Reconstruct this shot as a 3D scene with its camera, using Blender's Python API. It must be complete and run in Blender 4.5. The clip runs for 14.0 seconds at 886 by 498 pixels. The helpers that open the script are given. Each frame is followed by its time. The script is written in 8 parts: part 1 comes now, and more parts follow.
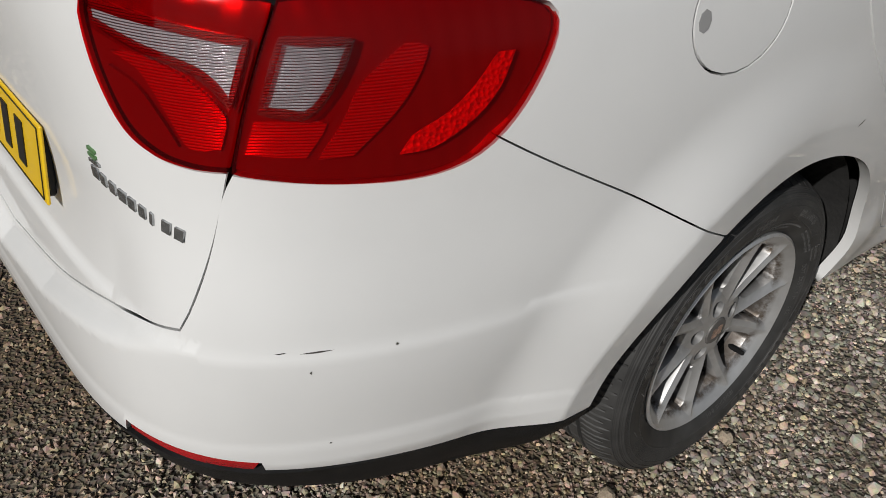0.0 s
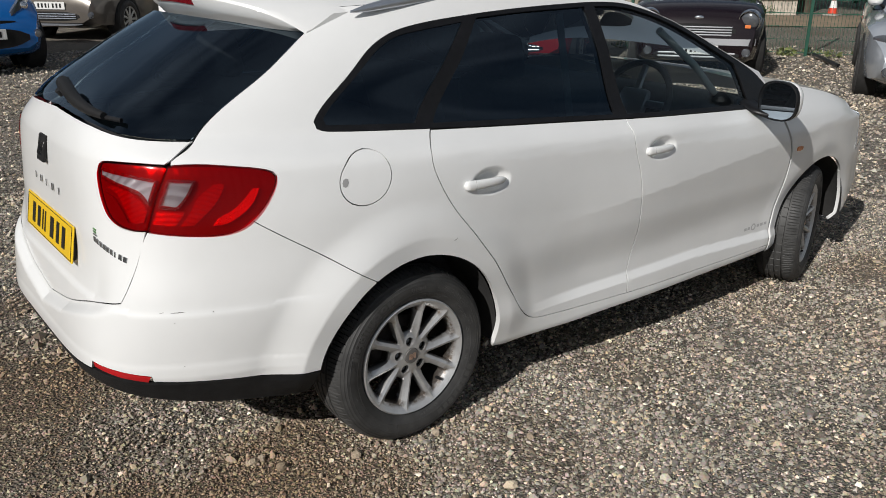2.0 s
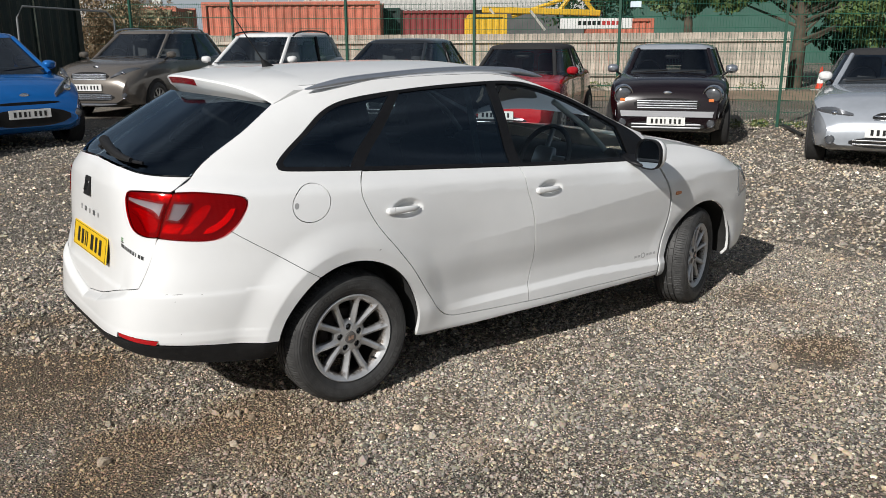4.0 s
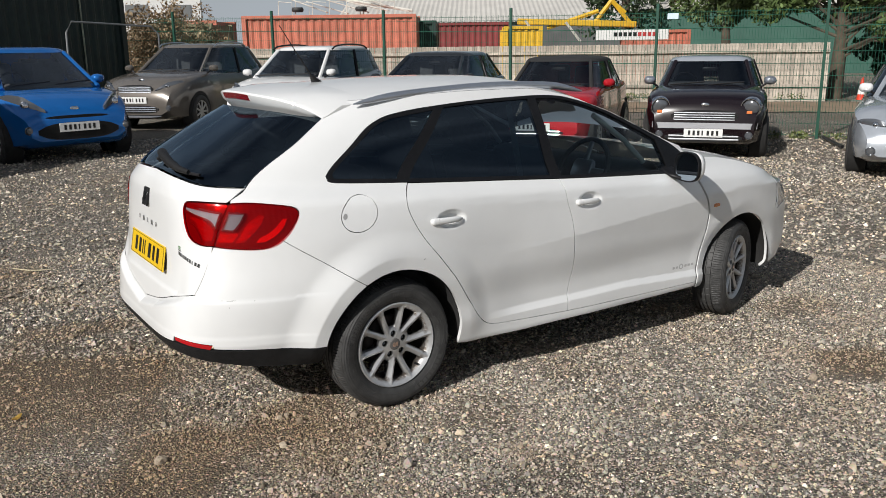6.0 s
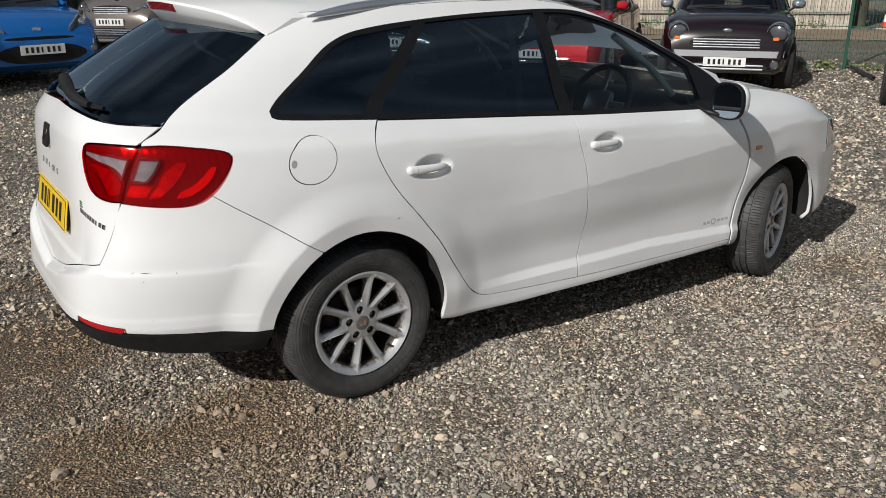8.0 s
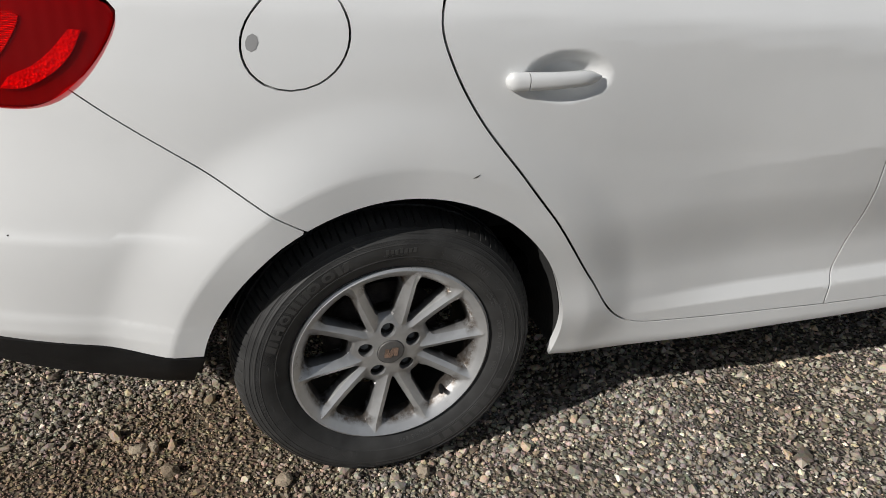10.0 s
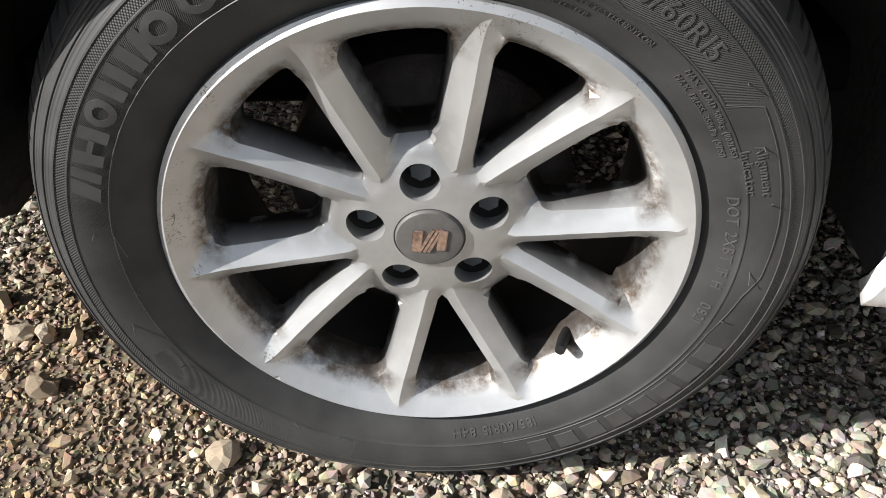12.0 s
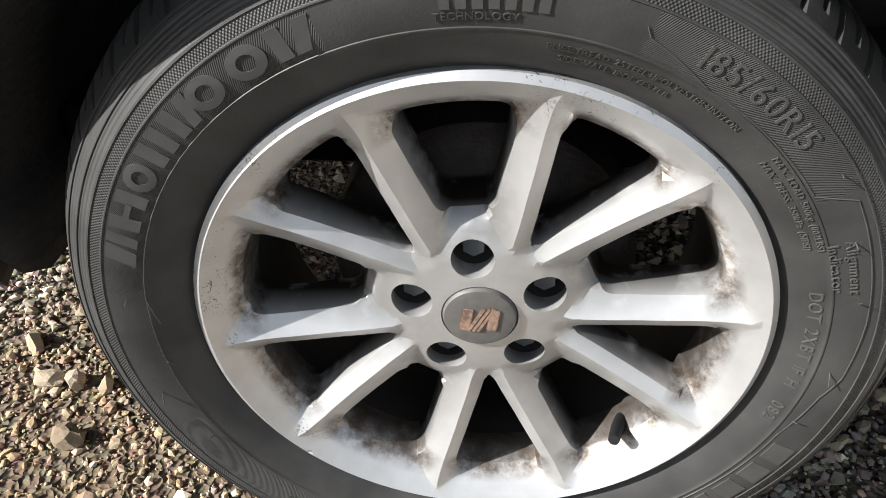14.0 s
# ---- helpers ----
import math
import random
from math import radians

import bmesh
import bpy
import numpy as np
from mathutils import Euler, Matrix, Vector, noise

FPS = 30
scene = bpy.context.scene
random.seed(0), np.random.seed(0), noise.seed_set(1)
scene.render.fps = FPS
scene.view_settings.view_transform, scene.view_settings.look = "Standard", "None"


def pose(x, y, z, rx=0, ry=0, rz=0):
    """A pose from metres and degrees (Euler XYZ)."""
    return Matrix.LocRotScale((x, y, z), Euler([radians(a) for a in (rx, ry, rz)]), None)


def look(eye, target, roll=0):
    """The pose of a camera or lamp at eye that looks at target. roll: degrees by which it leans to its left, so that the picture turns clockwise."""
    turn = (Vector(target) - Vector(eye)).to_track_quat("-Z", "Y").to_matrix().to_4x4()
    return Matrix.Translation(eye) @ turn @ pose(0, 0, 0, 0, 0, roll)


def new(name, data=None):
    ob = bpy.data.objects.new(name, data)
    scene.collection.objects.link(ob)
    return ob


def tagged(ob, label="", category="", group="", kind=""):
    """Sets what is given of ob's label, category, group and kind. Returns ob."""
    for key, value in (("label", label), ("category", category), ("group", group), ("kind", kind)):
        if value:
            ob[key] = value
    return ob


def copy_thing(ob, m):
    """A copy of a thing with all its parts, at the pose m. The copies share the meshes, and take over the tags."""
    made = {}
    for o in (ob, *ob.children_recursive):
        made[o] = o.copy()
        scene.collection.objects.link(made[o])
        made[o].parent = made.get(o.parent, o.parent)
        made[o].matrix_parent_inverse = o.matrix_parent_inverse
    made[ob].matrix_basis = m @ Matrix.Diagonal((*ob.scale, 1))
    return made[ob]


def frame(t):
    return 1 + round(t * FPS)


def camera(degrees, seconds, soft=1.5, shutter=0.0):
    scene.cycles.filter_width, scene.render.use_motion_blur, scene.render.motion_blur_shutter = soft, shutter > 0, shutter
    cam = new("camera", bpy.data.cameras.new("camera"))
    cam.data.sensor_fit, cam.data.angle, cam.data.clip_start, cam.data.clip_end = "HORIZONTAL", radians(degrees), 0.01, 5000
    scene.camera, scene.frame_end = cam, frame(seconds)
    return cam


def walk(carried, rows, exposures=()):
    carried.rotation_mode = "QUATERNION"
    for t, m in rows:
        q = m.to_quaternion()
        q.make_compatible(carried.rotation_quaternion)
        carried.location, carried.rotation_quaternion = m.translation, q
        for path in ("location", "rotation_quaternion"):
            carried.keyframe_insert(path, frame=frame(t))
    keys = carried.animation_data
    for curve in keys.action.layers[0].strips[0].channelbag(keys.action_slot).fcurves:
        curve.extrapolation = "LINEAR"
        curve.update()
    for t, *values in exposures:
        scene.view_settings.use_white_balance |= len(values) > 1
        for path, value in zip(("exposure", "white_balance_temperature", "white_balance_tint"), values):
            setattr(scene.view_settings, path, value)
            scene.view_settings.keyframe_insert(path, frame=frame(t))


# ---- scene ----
# ---- camera and its walk ----
cam = camera(57.2, 14.0, soft=0.9)
PATH = [
    (0, (-1.012, -1.273, 1.281), (-0.021, -0.055, 0.043), -0.2),
    (0.5, (-1.147, -1.621, 1.438), (-0.119, -0.271, 0.38), -1.7),
    (1, (-1.293, -1.968, 1.523), (-0.188, -0.556, 0.637), -0.9),
    (1.5, (-1.299, -2.31, 1.515), (-0.155, -0.862, 0.742), -0.2),
    (2, (-1.406, -2.691, 1.531), (-0.23, -1.226, 0.844), 0.2),
    (2.5, (-1.51, -3.019, 1.548), (-0.324, -1.537, 0.917), 0.2),
    (2.7, (-1.51, -3.155, 1.547), (-0.32, -1.671, 0.929), -0.1),
    (4.8, (-1.815, -3.799, 1.61), (-0.679, -2.221, 1.138), -0.3),
    (5, (-1.819, -3.798, 1.611), (-0.69, -2.215, 1.142), -0.3),
    (5.5, (-1.821, -3.788, 1.613), (-0.706, -2.194, 1.146), -0.4),
    (6, (-1.798, -3.774, 1.61), (-0.695, -2.178, 1.124), -0.7),
    (6.5, (-1.741, -3.731, 1.591), (-0.648, -2.139, 1.07), -0.9),
    (7, (-1.608, -3.627, 1.563), (-0.52, -2.045, 1.003), -1.0),
    (7.2, (-1.56, -3.573, 1.555), (-0.473, -1.995, 0.981), -1.0),
    (9.3, (-0.727, -2.361, 1.393), (0.169, -0.789, 0.54), 1.7),
    (9.5, (-0.64, -2.255, 1.371), (0.189, -0.669, 0.48), 2.2),
    (10, (-0.363, -2.005, 1.267), (0.246, -0.383, 0.267), 3.1),
    (10.5, (-0.148, -1.632, 1.068), (0.212, -0.021, -0.061), 2.7),
    (11, (-0.049, -1.405, 0.95), (0.149, 0.143, -0.3), 1.8),
    (11.5, (0.013, -1.302, 0.796), (0.046, 0.222, -0.499), -0.8),
    (12, (0.027, -1.257, 0.694), (-0.027, 0.256, -0.613), -2.1),
    (12.5, (0.021, -1.235, 0.687), (-0.065, 0.292, -0.603), -2.3),
    (13, (0.022, -1.217, 0.693), (-0.08, 0.328, -0.573), -2.1),
    (13.5, (0.017, -1.21, 0.688), (-0.106, 0.346, -0.562), -2.0),
    (14, (0.014, -1.206, 0.693), (-0.129, 0.356, -0.549), -1.6),
]
walk(cam, [(t, look(eye, target, roll)) for t, eye, target, roll in PATH],
     exposures=[(0, -0.66), (1.0, -0.48), (2.5, -0.24), (5.0, -0.1), (7.2, -0.14), (9.3, -0.4), (10.0, -0.4), (10.5, -0.18), (11.0, 0.10), (11.5, 0.66), (12.0, 0.95), (14.0, 1.2)])


# ---- world, sun and exposure ----
world = bpy.data.worlds.new("sky")
scene.world = world
world.use_nodes = True
wt = world.node_tree
wt.nodes.clear()
SUN_ELEV, SUN_AZ = 33.0, 198.5        # degrees; azimuth from +x towards +y
w_out, w_bg = wt.nodes.new("ShaderNodeOutputWorld"), wt.nodes.new("ShaderNodeBackground")
w_sky = wt.nodes.new("ShaderNodeTexSky")
w_sky.sky_type, w_sky.sun_disc = "NISHITA", False
w_sky.sun_elevation, w_sky.sun_rotation = radians(SUN_ELEV), radians(90 - SUN_AZ)
w_sky.air_density, w_sky.dust_density = 1.2, 1.5
# broken cloud over the blue
w_co, w_map = wt.nodes.new("ShaderNodeTexCoord"), wt.nodes.new("ShaderNodeMapping")
w_map.inputs["Scale"].default_value = (1.0, 1.0, 3.2)
w_noise, w_ramp, w_mix = wt.nodes.new("ShaderNodeTexNoise"), wt.nodes.new("ShaderNodeValToRGB"), wt.nodes.new("ShaderNodeMix")
w_noise.inputs["Scale"].default_value, w_noise.inputs["Detail"].default_value = 1.5, 3.5
w_ramp.color_ramp.elements[0].position, w_ramp.color_ramp.elements[1].position = 0.36, 0.80
w_mix.data_type = "RGBA"
w_mix.inputs[7].default_value = (10.2, 11.0, 12.2, 1)
wt.links.new(w_co.outputs["Generated"], w_map.inputs["Vector"])
wt.links.new(w_map.outputs["Vector"], w_noise.inputs["Vector"])
wt.links.new(w_noise.outputs["Fac"], w_ramp.inputs["Fac"])
wt.links.new(w_ramp.outputs["Color"], w_mix.inputs[0])
wt.links.new(w_sky.outputs["Color"], w_mix.inputs[6])
# pale haze low over the horizon
w_sep, w_low, w_haze = wt.nodes.new("ShaderNodeSeparateXYZ"), wt.nodes.new("ShaderNodeMapRange"), wt.nodes.new("ShaderNodeMix")
w_low.inputs["From Min"].default_value, w_low.inputs["From Max"].default_value, w_low.inputs["To Min"].default_value, w_low.inputs["To Max"].default_value = 0.02, 0.22, 0.7, 0.0
w_haze.data_type = "RGBA"
w_haze.inputs[7].default_value = (12.4, 13.8, 15.6, 1)
wt.links.new(w_co.outputs["Generated"], w_sep.inputs[0])
wt.links.new(w_sep.outputs["Z"], w_low.inputs["Value"])
wt.links.new(w_low.outputs[0], w_haze.inputs[0])
wt.links.new(w_mix.outputs[2], w_haze.inputs[6])
wt.links.new(w_haze.outputs[2], w_bg.inputs["Color"])
wt.links.new(w_bg.outputs["Background"], w_out.inputs["Surface"])
w_bg.inputs["Strength"].default_value = 0.040

sun_dir = Vector((math.cos(radians(SUN_AZ)) * math.cos(radians(SUN_ELEV)), math.sin(radians(SUN_AZ)) * math.cos(radians(SUN_ELEV)), math.sin(radians(SUN_ELEV))))
sun = new("sun", bpy.data.lights.new("sun", "SUN"))
sun.data.energy, sun.data.angle, sun.data.color = 5.0, radians(0.53), (1.0, 0.972, 0.935)
sun.matrix_world = look(sun_dir * 60, (0, 0, 0))


# ---- materials ----
def material(name, color, rough=0.5, metal=0.0, coat=0.0, vary=0.0, scale=30.0, bump=0.0, bump_scale=200.0, spread=None, per_piece=0.0, ior=1.5):
    """A surface with variation at two scales: broad tone and fine grain."""
    m = bpy.data.materials.new(name)
    m.use_nodes = True
    nt = m.node_tree
    b = nt.nodes["Principled BSDF"]
    b.inputs["Base Color"].default_value = (*color, 1)
    b.inputs["Roughness"].default_value, b.inputs["Metallic"].default_value = rough, metal
    b.inputs["IOR"].default_value = ior
    b.inputs["Coat Weight"].default_value, b.inputs["Coat Roughness"].default_value = coat, 0.03
    co = nt.nodes.new("ShaderNodeTexCoord")
    if vary:
        n1, n2 = nt.nodes.new("ShaderNodeTexNoise"), nt.nodes.new("ShaderNodeTexNoise")
        n1.inputs["Scale"].default_value, n2.inputs["Scale"].default_value = scale, scale * 0.13
        n1.inputs["Detail"].default_value = n2.inputs["Detail"].default_value = 5
        add = nt.nodes.new("ShaderNodeMath")
        add.operation = "ADD"
        rng = nt.nodes.new("ShaderNodeMapRange")
        rng.inputs["From Min"].default_value, rng.inputs["From Max"].default_value = 0.7, 1.3
        mix = nt.nodes.new("ShaderNodeMix")
        mix.data_type = "RGBA"
        dark = tuple(c * (1 - vary) for c in color)
        light = tuple(min(1, c * (1 + vary)) for c in color) if spread is None else spread
        mix.inputs[6].default_value, mix.inputs[7].default_value = (*dark, 1), (*light, 1)
        for n in (n1, n2):
            nt.links.new(co.outputs["Object"], n.inputs["Vector"])
        nt.links.new(n1.outputs["Fac"], add.inputs[0])
        nt.links.new(n2.outputs["Fac"], add.inputs[1])
        nt.links.new(add.outputs[0], rng.inputs["Value"])
        nt.links.new(rng.outputs[0], mix.inputs[0])
        last = mix.outputs[2]
        if per_piece:
            info, hue = nt.nodes.new("ShaderNodeObjectInfo"), nt.nodes.new("ShaderNodeHueSaturation")
            r2 = nt.nodes.new("ShaderNodeMapRange")
            r2.inputs["To Min"].default_value, r2.inputs["To Max"].default_value = 1 - per_piece, 1 + per_piece
            nt.links.new(info.outputs["Random"], r2.inputs["Value"])
            nt.links.new(r2.outputs[0], hue.inputs["Value"])
            nt.links.new(last, hue.inputs["Color"])
            last = hue.outputs["Color"]
        nt.links.new(last, b.inputs["Base Color"])
    if bump:
        n3, bp = nt.nodes.new("ShaderNodeTexNoise"), nt.nodes.new("ShaderNodeBump")
        n3.inputs["Scale"].default_value, n3.inputs["Detail"].default_value = bump_scale, 4
        bp.inputs["Strength"].default_value, bp.inputs["Distance"].default_value = bump, 0.01
        nt.links.new(co.outputs["Object"], n3.inputs["Vector"])
        nt.links.new(n3.outputs["Fac"], bp.inputs["Height"])
        nt.links.new(bp.outputs["Normal"], b.inputs["Normal"])
    return m


def pane_material(name, tint, gloss=(1, 1, 1), ior=1.5, rough=0.0):
    """A thin pane: tinted see-through with Fresnel gloss."""
    m = bpy.data.materials.new(name)
    m.use_nodes = True
    nt = m.node_tree
    nt.nodes.clear()
    out, mix = nt.nodes.new("ShaderNodeOutputMaterial"), nt.nodes.new("ShaderNodeMixShader")
    tr, gl, fr = nt.nodes.new("ShaderNodeBsdfTransparent"), nt.nodes.new("ShaderNodeBsdfGlossy"), nt.nodes.new("ShaderNodeFresnel")
    tr.inputs["Color"].default_value = (*tint, 1)
    gl.inputs["Color"].default_value, gl.inputs["Roughness"].default_value = (*gloss, 1), rough
    fr.inputs["IOR"].default_value = ior
    nt.links.new(fr.outputs[0], mix.inputs[0])
    nt.links.new(tr.outputs[0], mix.inputs[1])
    nt.links.new(gl.outputs[0], mix.inputs[2])
    nt.links.new(mix.outputs[0], out.inputs["Surface"])
    return m


PAINT = material("white_paint", (0.74, 0.745, 0.74), 0.42, coat=0.8, vary=0.03, scale=6, bump=0.012, bump_scale=500)
GAP = material("dark_seam", (0.006, 0.006, 0.006), 0.9, ior=1.2)
TRIM = material("black_trim", (0.008, 0.008, 0.009), 0.38, vary=0.3, scale=60, bump=0.05, bump_scale=600, ior=1.33)
PLASTIC = material("dark_plastic", (0.011, 0.011, 0.0115), 0.6, vary=0.35, scale=40, bump=0.15, bump_scale=900, ior=1.35)
LINER = material("arch_liner", (0.016, 0.0155, 0.015), 0.9, vary=0.4, scale=20, bump=0.3, bump_scale=80)
TINTED = pane_material("privacy_glass", (0.20, 0.25, 0.27), (0.66, 0.83, 1.0), 1.75)
CLEAR = pane_material("window_glass", (0.74, 0.82, 0.82))
ALLOY = material("silver_alloy", (0.56, 0.56, 0.55), 0.36, metal=0.55, vary=0.10, scale=60, bump=0.03, bump_scale=300)
CHROME = material("chrome", (0.75, 0.76, 0.78), 0.12, metal=1.0)
SATIN = material("satin_aluminium", (0.50, 0.53, 0.58), 0.34, metal=0.85, vary=0.05, scale=40)
PALE_SEATS = material("grey_seat_cloth", (0.085, 0.085, 0.09), 0.9, vary=0.3, scale=60, bump=0.3, bump_scale=500)
SEATS = material("seat_cloth", (0.03, 0.03, 0.033), 0.9, vary=0.3, scale=60, bump=0.3, bump_scale=500)
DASH = material("dash_grey", (0.06, 0.062, 0.065), 0.7, vary=0.2, scale=40)
WHITE = material("white_plastic", (0.72, 0.72, 0.70), 0.5, vary=0.05)


# ---- shape of the white estate car: x forward from the rear axle, right side at minus y ----
def curve(x, xs, ys):
    """Monotone cubic through (xs, ys), for arrays."""
    xs, ys = np.asarray(xs, float), np.asarray(ys, float)
    h, d = np.diff(xs), np.diff(ys) / np.diff(xs)
    m = np.zeros(len(xs))
    m[0], m[-1] = d[0], d[-1]
    for i in range(1, len(xs) - 1):
        if d[i - 1] * d[i] > 0:
            w1, w2 = 2 * h[i] + h[i - 1], h[i] + 2 * h[i - 1]
            m[i] = (w1 + w2) / (w1 / d[i - 1] + w2 / d[i])
    x = np.clip(x, xs[0], xs[-1])
    i = np.clip(np.searchsorted(xs, x) - 1, 0, len(xs) - 2)
    t, hh = (x - xs[i]) / h[i], h[i]
    return ((2 * t**3 - 3 * t**2 + 1) * ys[i] + (t**3 - 2 * t**2 + t) * hh * m[i]
            + (-2 * t**3 + 3 * t**2) * ys[i + 1] + (t**3 - t**2) * hh * m[i + 1])


def smooth(e0, e1, x):
    t = np.clip((x - e0) / (e1 - e0), 0, 1)
    return t * t * (3 - 2 * t)


X0, GIRTH = 1.2, 2.0          # where the rear plan curve starts, metres of girth per radian
FX0 = 2.1                     # where the front plan curve starts
HUB_Z, BASE, ARCH = 0.293, 2.455, 0.348
ARCH_TALL = 1.038             # the rear arch is a little taller than wide
FRONT_Z = 0.253               # the ground falls slightly towards the nose
# half width, taper, rear end, roundness, front end of each level
LEVELS = [(0.785, 0.045, 0.80, 5.0, 3.10), (0.828, 0.05, 0.865, 5.5, 3.22), (0.825, 0.04, 0.905, 5.5, 3.32),
          (0.85, 0.04, 0.885, 5.5, 3.24), (0.857, 0.04, 0.84, 5.2, 3.12), (0.85, 0.045, 0.815, 4.5, 2.96),
          (0.79, 0.075, 0.775, 4.5, 2.85), (0.71, 0.065, 0.555, 4.2, 2.75), (0.60, 0.05, 0.31, 4.0, 2.7)]
ROOF_X = [-0.75, -0.3, 0.0, 0.3, 0.6, 0.9, 1.15, 1.4, 1.65, 1.9, 2.1, 2.3]
ROOF_EDGE = [1.345, 1.345, 1.362, 1.376, 1.385, 1.383, 1.345, 1.258, 1.15, 1.045, 0.985, 0.96]
ROOF_MID = [1.30, 1.385, 1.437, 1.452, 1.455, 1.45, 1.42, 1.345, 1.245, 1.135, 1.05, 0.975]


def belt(x):
    return 1.022 - 0.055 * x


def level_points(a):
    """x, y and z of every level at the girth a."""
    a = np.asarray(a, float)
    phi = np.clip((X0 - a) / GIRTH, 0, math.pi / 2)
    sx, sy = np.sin(phi), np.cos(phi)
    xs, ys, zs = [], [], []
    for k, (w, taper, rear, n, front) in enumerate(LEVELS):
        h = (sx**n + sy**n) ** (1 / n)
        x = np.where(a < X0, X0 - (X0 + rear) * sx / h, a)
        y = w * sy / h * (1 - taper * smooth(X0 + 0.4, X0 - 0.4, x) * np.clip(X0 - x, 0, 9))
        if k == 8:
            y = y + 0.13 * smooth(0.9, 2.0, x)
        if k == 7:
            y = y + 0.05 * smooth(0.9, 2.0, x)
        y = y * (1 - 0.055 * np.clip((x - 1.7) / 1.4, 0, 2) ** 2)
        # the nose rounds off
        q = np.clip((x - FX0) / (front - FX0), 0, 0.9999)
        y = y * (1 - q**6) ** (1 / 4.0)
        zb = belt(x)
        z = [0.17, 0.24, 0.40, 0.58, 0.74, zb - 0.085, zb, None, None][k]
        if k >= 7:
            top = curve(x, ROOF_X, ROOF_EDGE)
            z = top if k == 8 else zb + 0.55 * (top - zb)
        xs.append(x + 0 * a), ys.append(y + 0 * a), zs.append(z + 0 * a)
    z = np.array(zs)
    z = np.maximum.accumulate(z + np.arange(9).reshape([-1] + [1] * a.ndim) * 0.002, axis=0)
    return np.array(xs), np.array(ys), z


def pchip_cols(z, zs, vs):
    """For every column j: the monotone cubic through (zs[:, j], vs[:, j]) at z[j]."""
    h = np.diff(zs, axis=0)
    d = np.diff(vs, axis=0) / h
    m = np.zeros_like(vs)
    m[0], m[-1] = d[0], d[-1]
    w1, w2 = 2 * h[1:] + h[:-1], h[1:] + 2 * h[:-1]
    same = d[:-1] * d[1:] > 0
    with np.errstate(divide="ignore", invalid="ignore"):
        m[1:-1] = np.where(same, (w1 + w2) / (w1 / d[:-1] + w2 / d[1:]), 0)
    i = np.clip((z[None, :] > zs).sum(0) - 1, 0, len(zs) - 2)
    j = np.arange(len(z))
    hh = h[i, j]
    t = (z - zs[i, j]) / hh
    t = np.clip(t, -0.5, 1.5)
    return ((2 * t**3 - 3 * t**2 + 1) * vs[i, j] + (t**3 - 2 * t**2 + t) * hh * m[i, j]
            + (-2 * t**3 + 3 * t**2) * vs[i + 1, j] + (t**3 - t**2) * hh * m[i + 1, j])


HANDLES = [(0.286, 0.846), (1.133, 0.838)]


def relief(a, x, z):
    """How far the pressed shape stands out of the plain body side."""
    out = np.zeros_like(z)
    for cx, flare, reach in ((0.0, 0.018, 0.80), (BASE, 0.003, 0.50)):
        up = z - (FRONT_Z if cx else HUB_Z)
        r = np.hypot(x - cx, up if cx else np.where(up > 0, up / ARCH_TALL, up))
        out += flare * smooth(reach, 0.42, r) * smooth(0.17, 0.36, z)
        out += (0.002 if cx else 0.010) * smooth(0.52, 0.405, r) * smooth(0.19, 0.36, z)
        out -= 0.006 * np.clip((0.402 - r) / 0.054, 0, 1.1)
        if not cx:
            # the body swells out to the flat flange of the rear arch, most behind the wheel
            out += (0.006 + 0.020 * smooth(0.05, -0.25, x)) * np.clip((0.53 - r) / 0.128, 0, 1) ** 1.7 * smooth(0.24, 0.38, z)
            out += 0.004 * np.clip((0.402 - r) / 0.054, 0, 1.1)
    for hx, hz in HANDLES:
        d = np.hypot((x - hx) / 0.082, (z - hz) / 0.043)
        out -= 0.026 * smooth(1.05, 0.45, d)
    # rising crease of the doors, the ledge over the sill and the shoulder
    cz = 0.655 + 0.075 * (x - 0.85)
    d = z - cz
    out += 0.013 * smooth(0.40, 1.1, x) * smooth(3.2, 2.2, x) * np.where(d > 0, np.clip(1 - d / 0.17, 0, 1) ** 1.25, np.clip(1 + d / 0.25, 0, 1) ** 1.25)
    lz = np.where(x > 1.45, 0.346 - 0.06 * (x - 1.45), 0.346)
    out += 0.016 * np.clip((lz + 0.004 - z) / 0.034, 0, 1) * smooth(0.42, 0.8, x) * smooth(2.5, 1.95, x)
    d = z - (0.931 - 0.076 * x)
    out += 0.006 * smooth(2.6, 2.0, x) * np.where(d > 0, np.clip(1 - d / 0.085, 0, 1), np.clip(1 + d / 0.20, 0, 1))
    # crease round the bumper
    out += 0.006 * smooth(0.612, 0.596, z) * smooth(-0.05, -0.3, a)
    out += 0.004 * smooth(0.44, 0.43, z) * smooth(-0.05, -0.3, a)
    # the bottom edge tucks under
    out -= 0.02 * np.clip((0.40 - z) / 0.08, 0, 1.3) * smooth(-0.05, -0.3, a)
    # shelf of the bumper under the tailgate
    foot = np.interp(a, [-1.95, -1.4, -1.0, -0.85, -0.75], [0.505, 0.54, 0.588, 0.605, 0.62])
    out -= 0.027 * smooth(foot - 0.040, foot - 0.004, z) * smooth(0.80, 0.61, z) * smooth(-0.64, -0.98, a)
    return out


def skin_plain(a, z):
    xs, ys, zs = level_points(a)
    return np.stack([pchip_cols(z, zs, xs), -pchip_cols(z, zs, ys), z], -1)


